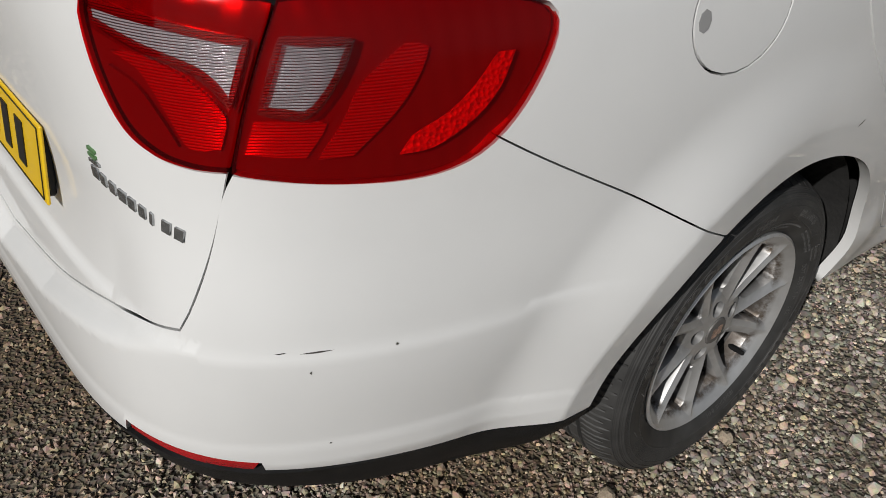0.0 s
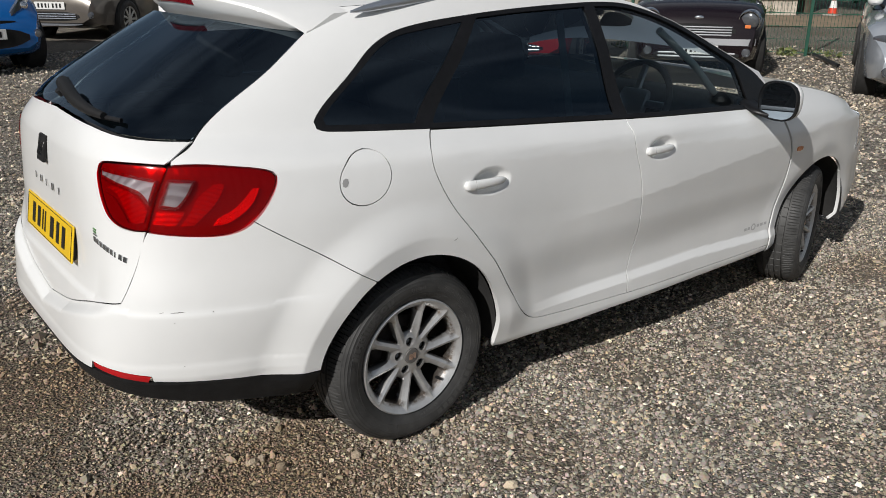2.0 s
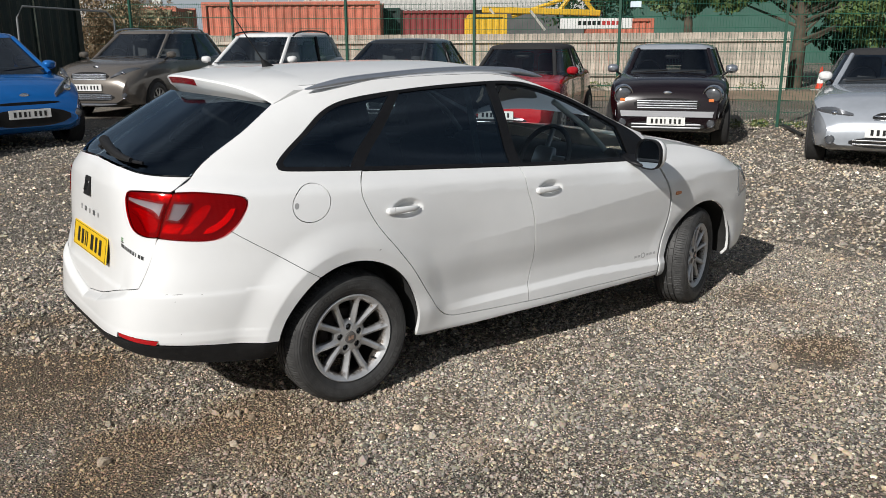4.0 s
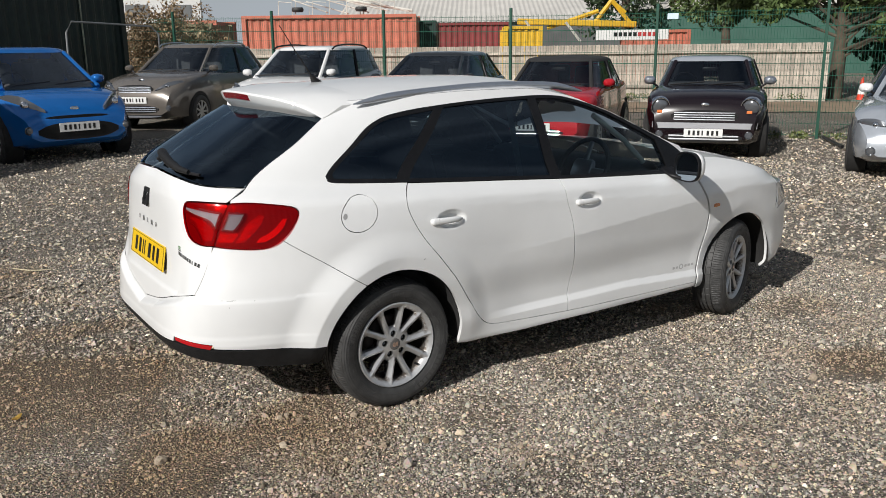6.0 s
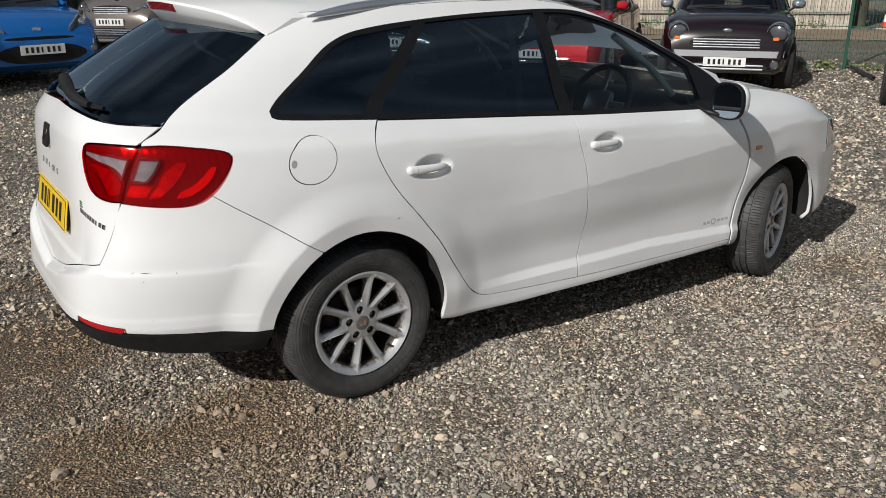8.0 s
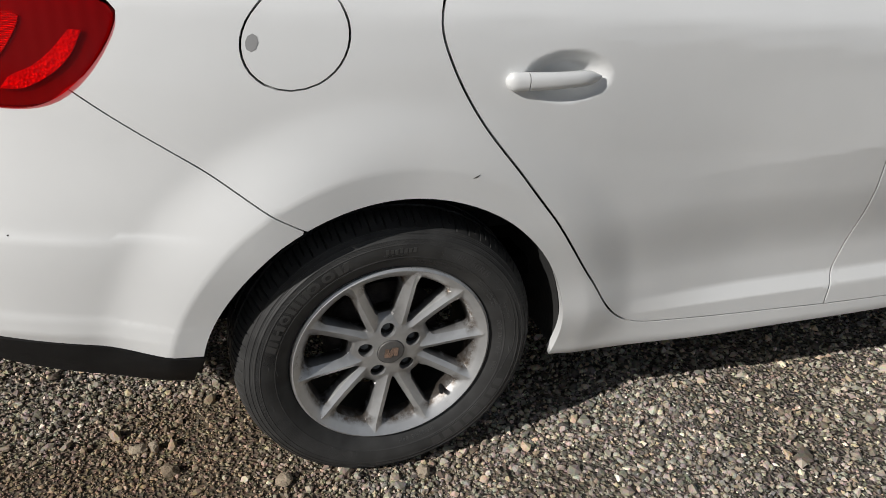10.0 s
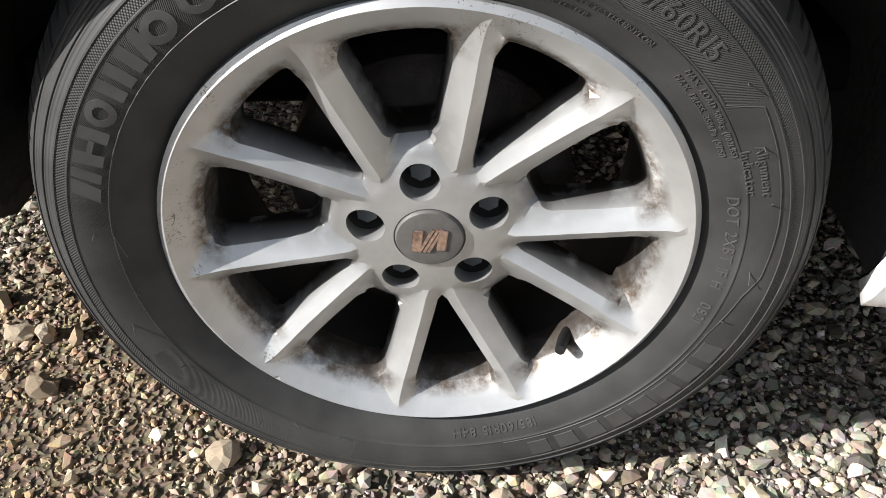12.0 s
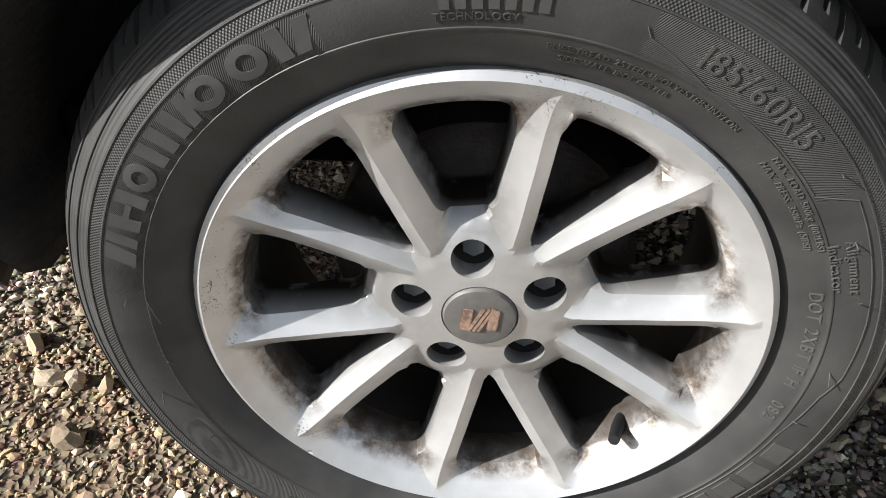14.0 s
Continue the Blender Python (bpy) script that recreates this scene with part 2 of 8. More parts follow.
def skin(a, z, proud=0.0):
    """Points and outward normals of the body side and rear at girth a and height z."""
    a, z = np.broadcast_arrays(np.asarray(a, float), np.asarray(z, float))
    a, z = a.ravel().copy(), z.ravel().copy()
    e = 0.002

    def raw(a, z):
        p = skin_plain(a, z)
        ta, tz = skin_plain(a + e, z) - skin_plain(a - e, z), skin_plain(a, z + e) - skin_plain(a, z - e)
        n = np.cross(ta, tz)
        n /= np.linalg.norm(n, axis=1)[:, None] + 1e-12
        return p + n * relief(a, p[:, 0], z)[:, None]

    p = raw(a, z)
    n = np.cross(raw(a + e, z) - raw(a - e, z), raw(a, z + e) - raw(a, z - e))
    n /= np.linalg.norm(n, axis=1)[:, None] + 1e-12
    return p + n * np.reshape(proud, (-1, 1)), n


def roof(x, y):
    """Height of roof, windscreen and their half width at x."""
    w = -skin_plain(np.asarray(x, float).ravel() * 0 + roof_girth(x), curve(np.asarray(x, float).ravel(), ROOF_X, ROOF_EDGE) + 0.015)[:, 1]
    e, m = curve(x, ROOF_X, ROOF_EDGE), curve(x, ROOF_X, ROOF_MID)
    return e + (m - e) * (1 - np.clip(np.abs(y) / w, 0, 1) ** 2.6), w


def roof_girth(x):
    """The girth at which the roof edge stands at x."""
    grid = np.linspace(-1.0, 2.4, 400)
    return np.interp(x, level_points(grid)[0][8], grid)


# ---- building parts ----
from mathutils import geometry


def link_mesh(name, verts, faces, mat, parent=None, label="", normals=None, shade=True):
    me = bpy.data.meshes.new(name)
    me.from_pydata([tuple(v) for v in verts], [], [tuple(int(i) for i in f) for f in faces])
    for m in (mat if isinstance(mat, (list, tuple)) else [mat]):
        me.materials.append(m)
    me.validate()
    if shade:
        me.shade_smooth()
    if normals is not None and len(me.vertices) == len(normals):
        me.normals_split_custom_set_from_vertices([tuple(n) for n in normals])
    ob = new(name, me)
    if parent is not None:
        ob.parent = parent
    if label:
        tagged(ob, label)
    return ob


def part(name, bm, mat, parent=None, label="", smooth_angle=None):
    """One bmesh as one mesh object under a thing or part."""
    me = bpy.data.meshes.new(name)
    bmesh.ops.recalc_face_normals(bm, faces=bm.faces)
    bm.to_mesh(me)
    bm.free()
    for m in (mat if isinstance(mat, (list, tuple)) else [mat]):
        me.materials.append(m)
    if smooth_angle is not None:
        me.shade_smooth()
        me.set_sharp_from_angle(angle=radians(smooth_angle))
    ob = new(name, me)
    if parent is not None:
        ob.parent = parent
    if label:
        tagged(ob, label)
    return ob


def bm_box(bm, size, m=None, bevel=0.0, segments=2):
    made = bmesh.ops.create_cube(bm, size=1.0, matrix=(m or Matrix()) @ Matrix.Diagonal((*size, 1)))
    if bevel:
        edges = list({e for v in made["verts"] for e in v.link_edges})
        bmesh.ops.bevel(bm, geom=edges, offset=bevel, segments=segments, affect="EDGES", profile=0.5)
    return bm


def bm_tube(bm, points, radius, sides=10, closed=False, radii=None):
    """A tube through points."""
    pts = [Vector(p) for p in points]
    rings = []
    for i, p in enumerate(pts):
        a = pts[i - 1] if (i or closed) else p
        b = pts[(i + 1) % len(pts)] if (i < len(pts) - 1 or closed) else p
        d = (b - a).normalized()
        up = Vector((0, 0, 1)) if abs(d.z) < 0.9 else Vector((1, 0, 0))
        s = d.cross(up).normalized()
        u = s.cross(d)
        r = radii[i] if radii else radius
        rings.append([bm.verts.new(p + (s * math.cos(2 * math.pi * k / sides) + u * math.sin(2 * math.pi * k / sides)) * r) for k in range(sides)])
    for i in range(len(rings) - (0 if closed else 1)):
        r1, r2 = rings[i], rings[(i + 1) % len(rings)]
        for k in range(sides):
            bm.faces.new((r1[k], r1[(k + 1) % sides], r2[(k + 1) % sides], r2[k]))
    if not closed:
        bm.faces.new(rings[0][::-1])
        bm.faces.new(rings[-1])
    return bm


def bm_lathe(bm, profile, steps=64, axis="y", close=False):
    """Turns (radius, along) round an axis through the origin."""
    rings = []
    for k in range(steps):
        a = 2 * math.pi * k / steps
        c, s = math.cos(a), math.sin(a)
        rings.append([bm.verts.new((r * c, h, r * s) if axis == "y" else (r * c, r * s, h)) for r, h in profile])
    n = len(profile)
    for k in range(steps):
        r1, r2 = rings[k], rings[(k + 1) % steps]
        for i in range(n - (0 if close else 1)):
            j = (i + 1) % n
            bm.faces.new((r1[i], r1[j], r2[j], r2[i]))
    return bm


def loop(points, step=0.012):
    """A closed outline through (girth, height) points; a third value 1 keeps that corner sharp."""
    pts = [np.array(p[:2], float) for p in points]
    sharp = [len(p) > 2 for p in points]
    out, n = [], len(pts)
    for i in range(n):
        p1, p2 = pts[i], pts[(i + 1) % n]
        p0 = p1 * 2 - p2 if sharp[i] else pts[i - 1]
        p3 = p2 * 2 - p1 if sharp[(i + 1) % n] else pts[(i + 2) % n]
        d = np.linalg.norm(p2 - p1)
        k = max(1, int(d / step))
        t1 = (p2 - p0) * d / (d + np.linalg.norm(p1 - p0) + 1e-9)
        t2 = (p3 - p1) * d / (d + np.linalg.norm(p3 - p2) + 1e-9)
        for j in range(k):
            t = j / k
            out.append((2 * t**3 - 3 * t**2 + 1) * p1 + (t**3 - 2 * t**2 + t) * t1 + (-2 * t**3 + 3 * t**2) * p2 + (t**3 - t**2) * t2)
    return np.array(out)


def shrink(poly, d):
    """The outline moved inwards by d."""
    if not d:
        return poly
    area = np.sum(poly[:, 0] * np.roll(poly[:, 1], -1) - poly[:, 1] * np.roll(poly[:, 0], -1))
    t = np.roll(poly, -1, 0) - np.roll(poly, 1, 0)
    t /= np.linalg.norm(t, axis=1)[:, None] + 1e-12
    return poly + np.stack([-t[:, 1], t[:, 0]], 1) * (d if area > 0 else -d)


def inside(poly, p):
    x, y = p[:, 0], p[:, 1]
    c = np.zeros(len(p), bool)
    for (x1, y1), (x2, y2) in zip(poly, np.roll(poly, -1, 0)):
        if y1 != y2:
            hit = ((y1 > y) != (y2 > y)) & (x < (x2 - x1) * (y - y1) / (y2 - y1) + x1)
            c ^= hit
    return c


def edge_distance(poly, p):
    best = np.full(len(p), 9.0)
    for i in range(0, len(p), 4000):
        d = np.linalg.norm(p[i:i + 4000, None, :] - poly[None, :, :], axis=2)
        best[i:i + 4000] = d.min(1)
    return best


def sheet(outer, holes=(), step=0.022, fine=(), extra=()):
    """Fills an outline with holes by triangles: points (girth, height) and faces."""
    lo, hi = outer.min(0), outer.max(0)
    grids = [(lo[0], hi[0], lo[1], hi[1], step)] + list(fine)
    pts = []
    for a0, a1, z0, z1, s in grids:
        ga, gz = np.meshgrid(np.arange(a0, a1, s), np.arange(z0, z1, s * 0.8))
        ga = ga + (np.arange(ga.shape[0]) % 2 * s / 2)[:, None]
        pts.append(np.stack([ga.ravel(), gz.ravel()], 1))
    for line in extra:
        for q in pts:
            q[edge_distance(line, q) < 0.004] += 50.0
        pts.append(line)
    p = np.concatenate(pts)
    keep = inside(outer, p)
    for h in holes:
        keep &= ~inside(h, p)
    p = p[keep]
    for ring in (outer, *holes):
        p = p[edge_distance(ring, p) > step * 0.45]
    verts, edges, start = [], [], 0
    for ring in (outer, *holes):
        verts += [Vector(v) for v in ring]
        edges += [(start + i, start + (i + 1) % len(ring)) for i in range(len(ring))]
        start += len(ring)
    verts += [Vector(v) for v in p]
    from_cdt = geometry.delaunay_2d_cdt(verts, edges, [], 0, 1e-5)
    v2 = np.array([tuple(v) for v in from_cdt[0]])
    tri = np.array([f for f in from_cdt[2] if len(f) == 3])
    c = v2[tri].mean(1)
    keep = inside(outer, c)
    for h in holes:
        keep &= ~inside(h, c)
    tri = tri[keep]
    a, b, c = v2[tri[:, 0]], v2[tri[:, 1]], v2[tri[:, 2]]
    cross = (b - a)[:, 0] * (c - a)[:, 1] - (b - a)[:, 1] * (c - a)[:, 0]
    tri[cross < 0] = tri[cross < 0][:, ::-1]
    return v2, tri[np.abs(cross) > 1e-9]


def panel(name, outline, mat, parent, holes=(), gap=0.0014, proud=0.0, depth=0.016, step=0.022, fine=(), side="right", label="", shape=skin, extra=()):
    """A pressed panel of the body: skin with turned-in edges. side: right, left or both (joined over the middle)."""
    outer = shrink(loop(outline) if isinstance(outline, list) else outline, gap)
    rings = [shrink(loop(h) if isinstance(h, list) else h, -gap) for h in holes]
    if side == "both":
        # the halves meet in the middle without a gap
        outer[outer[:, 0] < TAIL + gap + 0.0006, 0] = TAIL
    uv, tri = sheet(outer, rings, step, fine, extra)
    p, n = shape(uv[:, 0], uv[:, 1], proud)
    if side == "both":
        n[uv[:, 0] < TAIL + 0.0001, 1] = 0
        n /= np.linalg.norm(n, axis=1)[:, None]
    verts, normals, faces = [p], [n], [tri]
    count = len(p)
    for ring in (outer, *rings):
        e, en = shape(ring[:, 0], ring[:, 1], proud)
        back = e - en * depth
        t = np.roll(e, -1, 0) - np.roll(e, 1, 0)
        wall = np.cross(t, en)
        wall /= np.linalg.norm(wall, axis=1)[:, None] + 1e-12
        k = len(ring)
        i = np.arange(k)
        j = (i + 1) % k
        verts += [e, back]
        normals += [wall, wall]
        faces.append(np.stack([count + i, count + k + i, count + k + j], 1))
        faces.append(np.stack([count + i, count + k + j, count + j], 1))
        count += 2 * k
    v, nn, f = np.concatenate(verts), np.concatenate(normals), np.concatenate(faces)
    flip = np.array([1, -1, 1])
    if side == "left":
        v, nn, f = v * flip, nn * flip, f[:, ::-1]
    if side == "both":
        v, nn, f = np.concatenate([v, v * flip]), np.concatenate([nn, nn * flip]), np.concatenate([f, f[:, ::-1] + len(v)])
    return link_mesh(name, v, f, mat, parent, label, nn)


def arc(cx, cz, r, a0, a1, n=40):
    """Girth and height along a circle on the body side round (x, z)."""
    t = np.radians(np.linspace(a0, a1, n))
    x, z = cx + r * np.cos(t), cz + r * np.sin(t) * np.where((np.sin(t) > 0) & (cx == 0), ARCH_TALL, 1.0)
    return np.stack([girth_at(x, z), z], 1)


def girth_at(x, z):
    """The girth at which the body side stands at x, z."""
    x, z = np.broadcast_arrays(np.asarray(x, float), np.asarray(z, float))
    grid = np.linspace(-0.75, 3.1, 500)
    xs, ys, zs = level_points(grid)
    out = []
    for xx, zz in zip(x.ravel(), z.ravel()):
        line = pchip_cols(np.full(len(grid), zz), zs, xs)
        out.append(np.interp(xx, line, grid))
    return np.array(out)


# ---- the white estate car ----
car = tagged(new("estate_car"), "white five-door estate car parked on gravel, tinted rear windows", "car")
TAIL = X0 - GIRTH * math.pi / 2           # girth at the middle of the rear

DLO = [(-0.135, 1.072), (-0.122, 1.052), (-0.09, 1.042), (0.185, 1.016), (0.968, 0.96), (1.55, 0.923), (1.83, 0.905, 1), (1.985, 0.965, 1), (1.886, 1.048), (1.664, 1.154),
       (1.43, 1.261), (1.27, 1.315), (1.127, 1.346), (0.98, 1.358), (0.813, 1.36), (0.437, 1.351), (0.141, 1.331), (0.0, 1.312), (-0.062, 1.292), (-0.1, 1.255), (-0.118, 1.175)]
dlo = loop(DLO)
REAR_DOOR = [(0.189, 1.014, 1), (0.161, 0.949), (0.183, 0.869), (0.235, 0.771), (0.314, 0.667), (0.388, 0.565), (0.467, 0.432), (0.520, 0.335), (0.566, 0.295), (0.640, 0.283),
             (1.022, 0.266, 1), (1.027, 0.334), (1.052, 0.479), (1.036, 0.64), (1.012, 0.763), (0.982, 0.86), (0.972, 0.958, 1)]
FRONT_DOOR = [(0.972, 0.958, 1), (0.982, 0.86), (1.012, 0.763), (1.036, 0.64), (1.052, 0.479), (1.027, 0.334), (1.022, 0.266, 1), (2.03, 0.243, 1), (2.045, 0.346), (2.085, 0.516),
              (2.087, 0.659), (2.026, 0.777), (1.95, 0.90), (1.935, 0.925, 1), (1.835, 0.905, 1), (1.55, 0.922)]
FLAP = [(-0.019 + 0.066 * math.cos(t * math.pi / 6), 0.915 + 0.075 * math.sin(t * math.pi / 6)) for t in range(12)]
LAMP_OUT = [(-0.556, 0.986, 1), (-0.46, 0.987), (-0.384, 0.981), (-0.272, 0.964), (-0.250, 0.948), (-0.256, 0.911), (-0.282, 0.861), (-0.315, 0.829), (-0.358, 0.815), (-0.435, 0.814), (-0.617, 0.826, 1), (-0.594, 0.895)]
LAMP_IN = [(-0.571, 0.986, 1), (-0.609, 0.895), (-0.632, 0.828, 1), (-0.70, 0.828), (-0.775, 0.836), (-0.842, 0.858), (-0.892, 0.905), (-0.917, 0.962), (-0.908, 0.981), (-0.87, 0.987), (-0.7, 0.989)]


def ring(points):
    return [tuple(float(c) for c in p) for p in points]


SEAM = [(-0.134, 0.731), (-0.299, 0.842, 1)]
DOOR_BACK = REAR_DOOR[0:11]
top_g = np.linspace(-0.382, 1.95, 60)
top_z = curve(level_points(top_g)[0][8], ROOF_X, ROOF_EDGE) + 0.014
TOP = ring(np.stack([top_g, top_z], 1))
body_side = ([(2.03, 0.222, 1), (1.0, 0.228), (0.6, 0.222), (0.46, 0.217, 1)] + [(*ring(arc(0, HUB_Z, ARCH, -11, 117, 50))[0], 1)] + ring(arc(0, HUB_Z, ARCH, -11, 117, 50))[1:] + [(0.021, 0.6165, 1)] + SEAM
             + [(-0.276, 0.862), (-0.249, 0.911), (-0.243, 0.953), (-0.27, 0.970), (-0.384, 0.987), (-0.46, 0.993), (-0.55, 0.993, 1)]
             + [(-0.5485, 1.0017), (-0.4622, 1.0465), (-0.4093, 1.171), (-0.3842, 1.303, 1), (*TOP[0], 1)] + TOP[1:-1] + [(*TOP[-1], 1)]
             + DLO[7:] + DLO[:3] + [(0.189, 1.016, 1)] + DOOR_BACK[1:] + [(2.03, 0.243, 1)])
HANDLE_FINE = [(hx - 0.06, hx + 0.16, hz - 0.06, hz + 0.06, 0.007) for hx, hz in HANDLES]
GATE = [(TAIL, 1.083, 1), (-1.1, 1.073), (-0.7, 1.053), (-0.464, 1.046, 1), (-0.55, 1.002), (-0.572, 0.993, 1), (-0.7, 0.996), (-0.87, 0.994), (-0.914, 0.986), (-0.925, 0.962), (-0.9, 0.905),
        (-0.849, 0.853), (-0.779, 0.830), (-0.70, 0.822), (-0.630, 0.822, 1), (-0.648, 0.75), (-0.662, 0.692), (-0.676, 0.648), (-0.692, 0.622, 1), (-0.76, 0.6138), (-0.85, 0.605), (-1.0, 0.588), (-1.4, 0.540), (TAIL, 0.505, 1)]
REAR_GLASS = [(TAIL, 1.34, 1), (-0.9, 1.335), (-0.386, 1.31, 1), (-0.411, 1.171), (-0.462, 1.056), (-0.50, 1.05), (-0.7, 1.057), (-1.1, 1.077), (TAIL, 1.087, 1)]
BUMPER = ([(0.021, 0.6165, 1)] + ring(arc(0, HUB_Z, ARCH, 118.5, 167.5, 22)) + [(-0.10, 0.367, 1), (-0.295, 0.383), (-0.525, 0.397, 1), (-0.53, 0.414, 1), (-0.69, 0.424), (-0.862, 0.431, 1), (-0.872, 0.407, 1), (-1.2, 0.402), (TAIL, 0.40, 1),
          (TAIL, 0.5047, 1), (-1.4, 0.5397), (-1.0, 0.5877), (-0.85, 0.6047), (-0.76, 0.6135), (-0.6908, 0.6215, 1), (-0.6746, 0.648), (-0.6606, 0.692), (-0.641, 0.79), (-0.623, 0.819, 1), (-0.435, 0.808), (-0.358, 0.809), (-0.32, 0.822), (-0.299, 0.842, 1), (-0.134, 0.731)])
VALANCE = [(-0.098, 0.363, 1), (-0.13, 0.285, 1), (-0.3, 0.29), (-0.55, 0.325), (-0.9, 0.357), (TAIL, 0.36, 1), (TAIL, 0.397, 1), (-1.2, 0.399), (-0.87, 0.404), (-0.86, 0.408, 1), (-0.7, 0.40), (-0.545, 0.387), (-0.295, 0.38)]
REFLECTOR = [(-0.533, 0.411, 1), (-0.548, 0.389, 1), (-0.7, 0.402), (-0.858, 0.412, 1), (-0.862, 0.428, 1), (-0.69, 0.421)]

RIM_LINES = [arc(0, HUB_Z, r, -14, 168, 150) for r in (0.402, 0.408, 0.396)]
shelf_a = np.linspace(-1.93, -0.70, 170)
SHELF_LINES = [np.stack([shelf_a, np.interp(shelf_a, [-1.95, -1.4, -1.0, -0.85, -0.75], [0.505, 0.54, 0.588, 0.605, 0.62]) - d], 1) for d in (0.038, 0.030, 0.021, 0.012, 0.006)]
for side in ("right", "left"):
    panel("body_side", body_side, PAINT, car, holes=[FLAP], side=side, gap=0.0014, depth=0.021, fine=[(0.3, 2.05, 0.19, 0.3, 0.014), (-0.1, 0.5, 0.2, 0.72, 0.010)], extra=RIM_LINES)
    door1 = panel("rear_door", REAR_DOOR, PAINT, car, side=side, gap=0.0023, fine=[HANDLE_FINE[0], (0.45, 1.06, 0.28, 0.36, 0.008), (0.4, 1.06, 0.6, 0.72, 0.011)])
    door2 = panel("front_door", FRONT_DOOR, PAINT, car, side=side, gap=0.0023, fine=[HANDLE_FINE[1], (1.0, 2.1, 0.25, 0.36, 0.009), (1.0, 2.1, 0.64, 0.78, 0.011)])
    if side == "right":
        right_doors = (door1, door2)
    panel("fuel_flap", FLAP, PAINT, car, side=side, gap=0.0016)
NOSE_ARCH = ring(arc(BASE, FRONT_Z, ARCH, 2, 42, 22))
WING = ([(2.045, 0.21, 1), (2.045, 0.243), (2.06, 0.346), (2.097, 0.516), (2.099, 0.659), (2.038, 0.777), (1.965, 0.90), (1.945, 0.93, 1), (2.0, 0.965), (2.05, 0.968), (2.3, 0.945), (2.6, 0.875), (2.80, 0.80, 1), (2.826, 0.70), (2.822, 0.60), (*NOSE_ARCH[-1], 1)]
        + ring(arc(BASE, FRONT_Z, ARCH, 43, 188, 60)))
NOSE = [(2.80, 0.185, 1), (*NOSE_ARCH[0], 1)] + NOSE_ARCH[1:-1] + [(*NOSE_ARCH[-1], 1), (2.825, 0.60), (2.840, 0.62, 1), (2.853, 0.575, 1), (2.93, 0.60), (3.0, 0.61), (3.04, 0.60, 1), (3.04, 0.2, 1)]
HEADLAMP = [(2.806, 0.802, 1), (2.838, 0.70), (2.855, 0.578, 1), (2.93, 0.608), (3.0, 0.618), (3.03, 0.615, 1), (3.0, 0.70), (2.9, 0.77)]
for side in ("right", "left"):
    panel("front_wing", WING, PAINT, car, side=side, step=0.02, extra=[arc(BASE, FRONT_Z, 0.402, 45, 190, 110)])
    panel("front_corner", NOSE, PAINT, car, side=side, step=0.02)
    panel("headlamp", HEADLAMP, material("headlamp_lens", (0.42, 0.44, 0.46), 0.12, metal=0.3, coat=1.0, vary=0.4, scale=30), car, side=side, step=0.02)
panel("rear_bumper", BUMPER, PAINT, car, side="both", gap=0.0007, step=0.018, fine=[(-0.2, 0.06, 0.35, 0.7, 0.010), (-1.95, -0.65, 0.46, 0.64, 0.011)], extra=RIM_LINES + SHELF_LINES)
gate = panel("tailgate", GATE, PAINT, car, side="both", step=0.02, gap=0.0024, depth=0.005)
panel("valance", VALANCE, PLASTIC, car, side="both", label="black textured plastic bumper underside")
REDLENS = material("red_reflector", (0.42, 0.008, 0.012), 0.15, coat=0.6, bump=0.25, bump_scale=260)
for side in ("right", "left"):
    panel("reflector", REFLECTOR, REDLENS, car, side=side, proud=-0.004, label="red reflector strip")
panel("rear_glass", REAR_GLASS, TINTED, gate, side="both", proud=-0.002, depth=0.004, label="dark tinted rear window")

# windows: black surround with panes set in it
QUARTER_PANE = [(-0.112, 1.076), (-0.1, 1.06), (-0.06, 1.056), (0.145, 1.037, 1), (0.18, 1.2), (0.21, 1.318, 1), (0.06, 1.30), (-0.03, 1.283), (-0.07, 1.25), (-0.092, 1.17)]
REAR_PANE = [(0.2, 1.032, 1), (0.24, 1.2), (0.268, 1.328, 1), (0.45, 1.338), (0.83, 1.346, 1), (0.885, 1.15), (0.93, 0.977, 1)]
FRONT_PANE = [(0.995, 0.972, 1), (0.94, 1.15), (0.893, 1.346, 1), (1.0, 1.343), (1.12, 1.332), (1.26, 1.302), (1.42, 1.245), (1.64, 1.14), (1.74, 1.09, 1), (1.79, 0.925, 1), (1.5, 0.942)]
for side in ("right", "left"):
    panel("window_surround", dlo, TRIM, car, holes=[QUARTER_PANE, REAR_PANE, FRONT_PANE], side=side, gap=0.001, proud=0.001, depth=0.03, label="black window surround and pillars")
    panel("quarter_window", QUARTER_PANE, TINTED, car, side=side, gap=0.0, proud=-0.002, depth=0.003)
    panel("rear_door_window", REAR_PANE, TINTED, car, side=side, gap=0.0, proud=-0.006, depth=0.003)
    panel("front_door_window", FRONT_PANE, CLEAR, car, side=side, gap=0.0, proud=-0.006, depth=0.003)

# inner shell behind the seams, open at wheels and windows
INNER = ([(2.07, 0.235, 1), (1.0, 0.238), (0.62, 0.232, 1)] + ring(arc(0, HUB_Z, ARCH + 0.0015, -11, 172, 60)) + [(-0.14, 0.44, 1), (-0.9, 0.46), (TAIL, 0.46, 1), (TAIL, 1.06, 1), (-0.9, 1.05), (-0.46, 1.0), (-0.1, 1.0), (0.19, 0.98), (0.97, 0.92), (1.9, 0.86), (2.12, 0.85, 1)])
panel("inner_shell", INNER, GAP, car, side="both", proud=-0.022, depth=0.002, step=0.05)

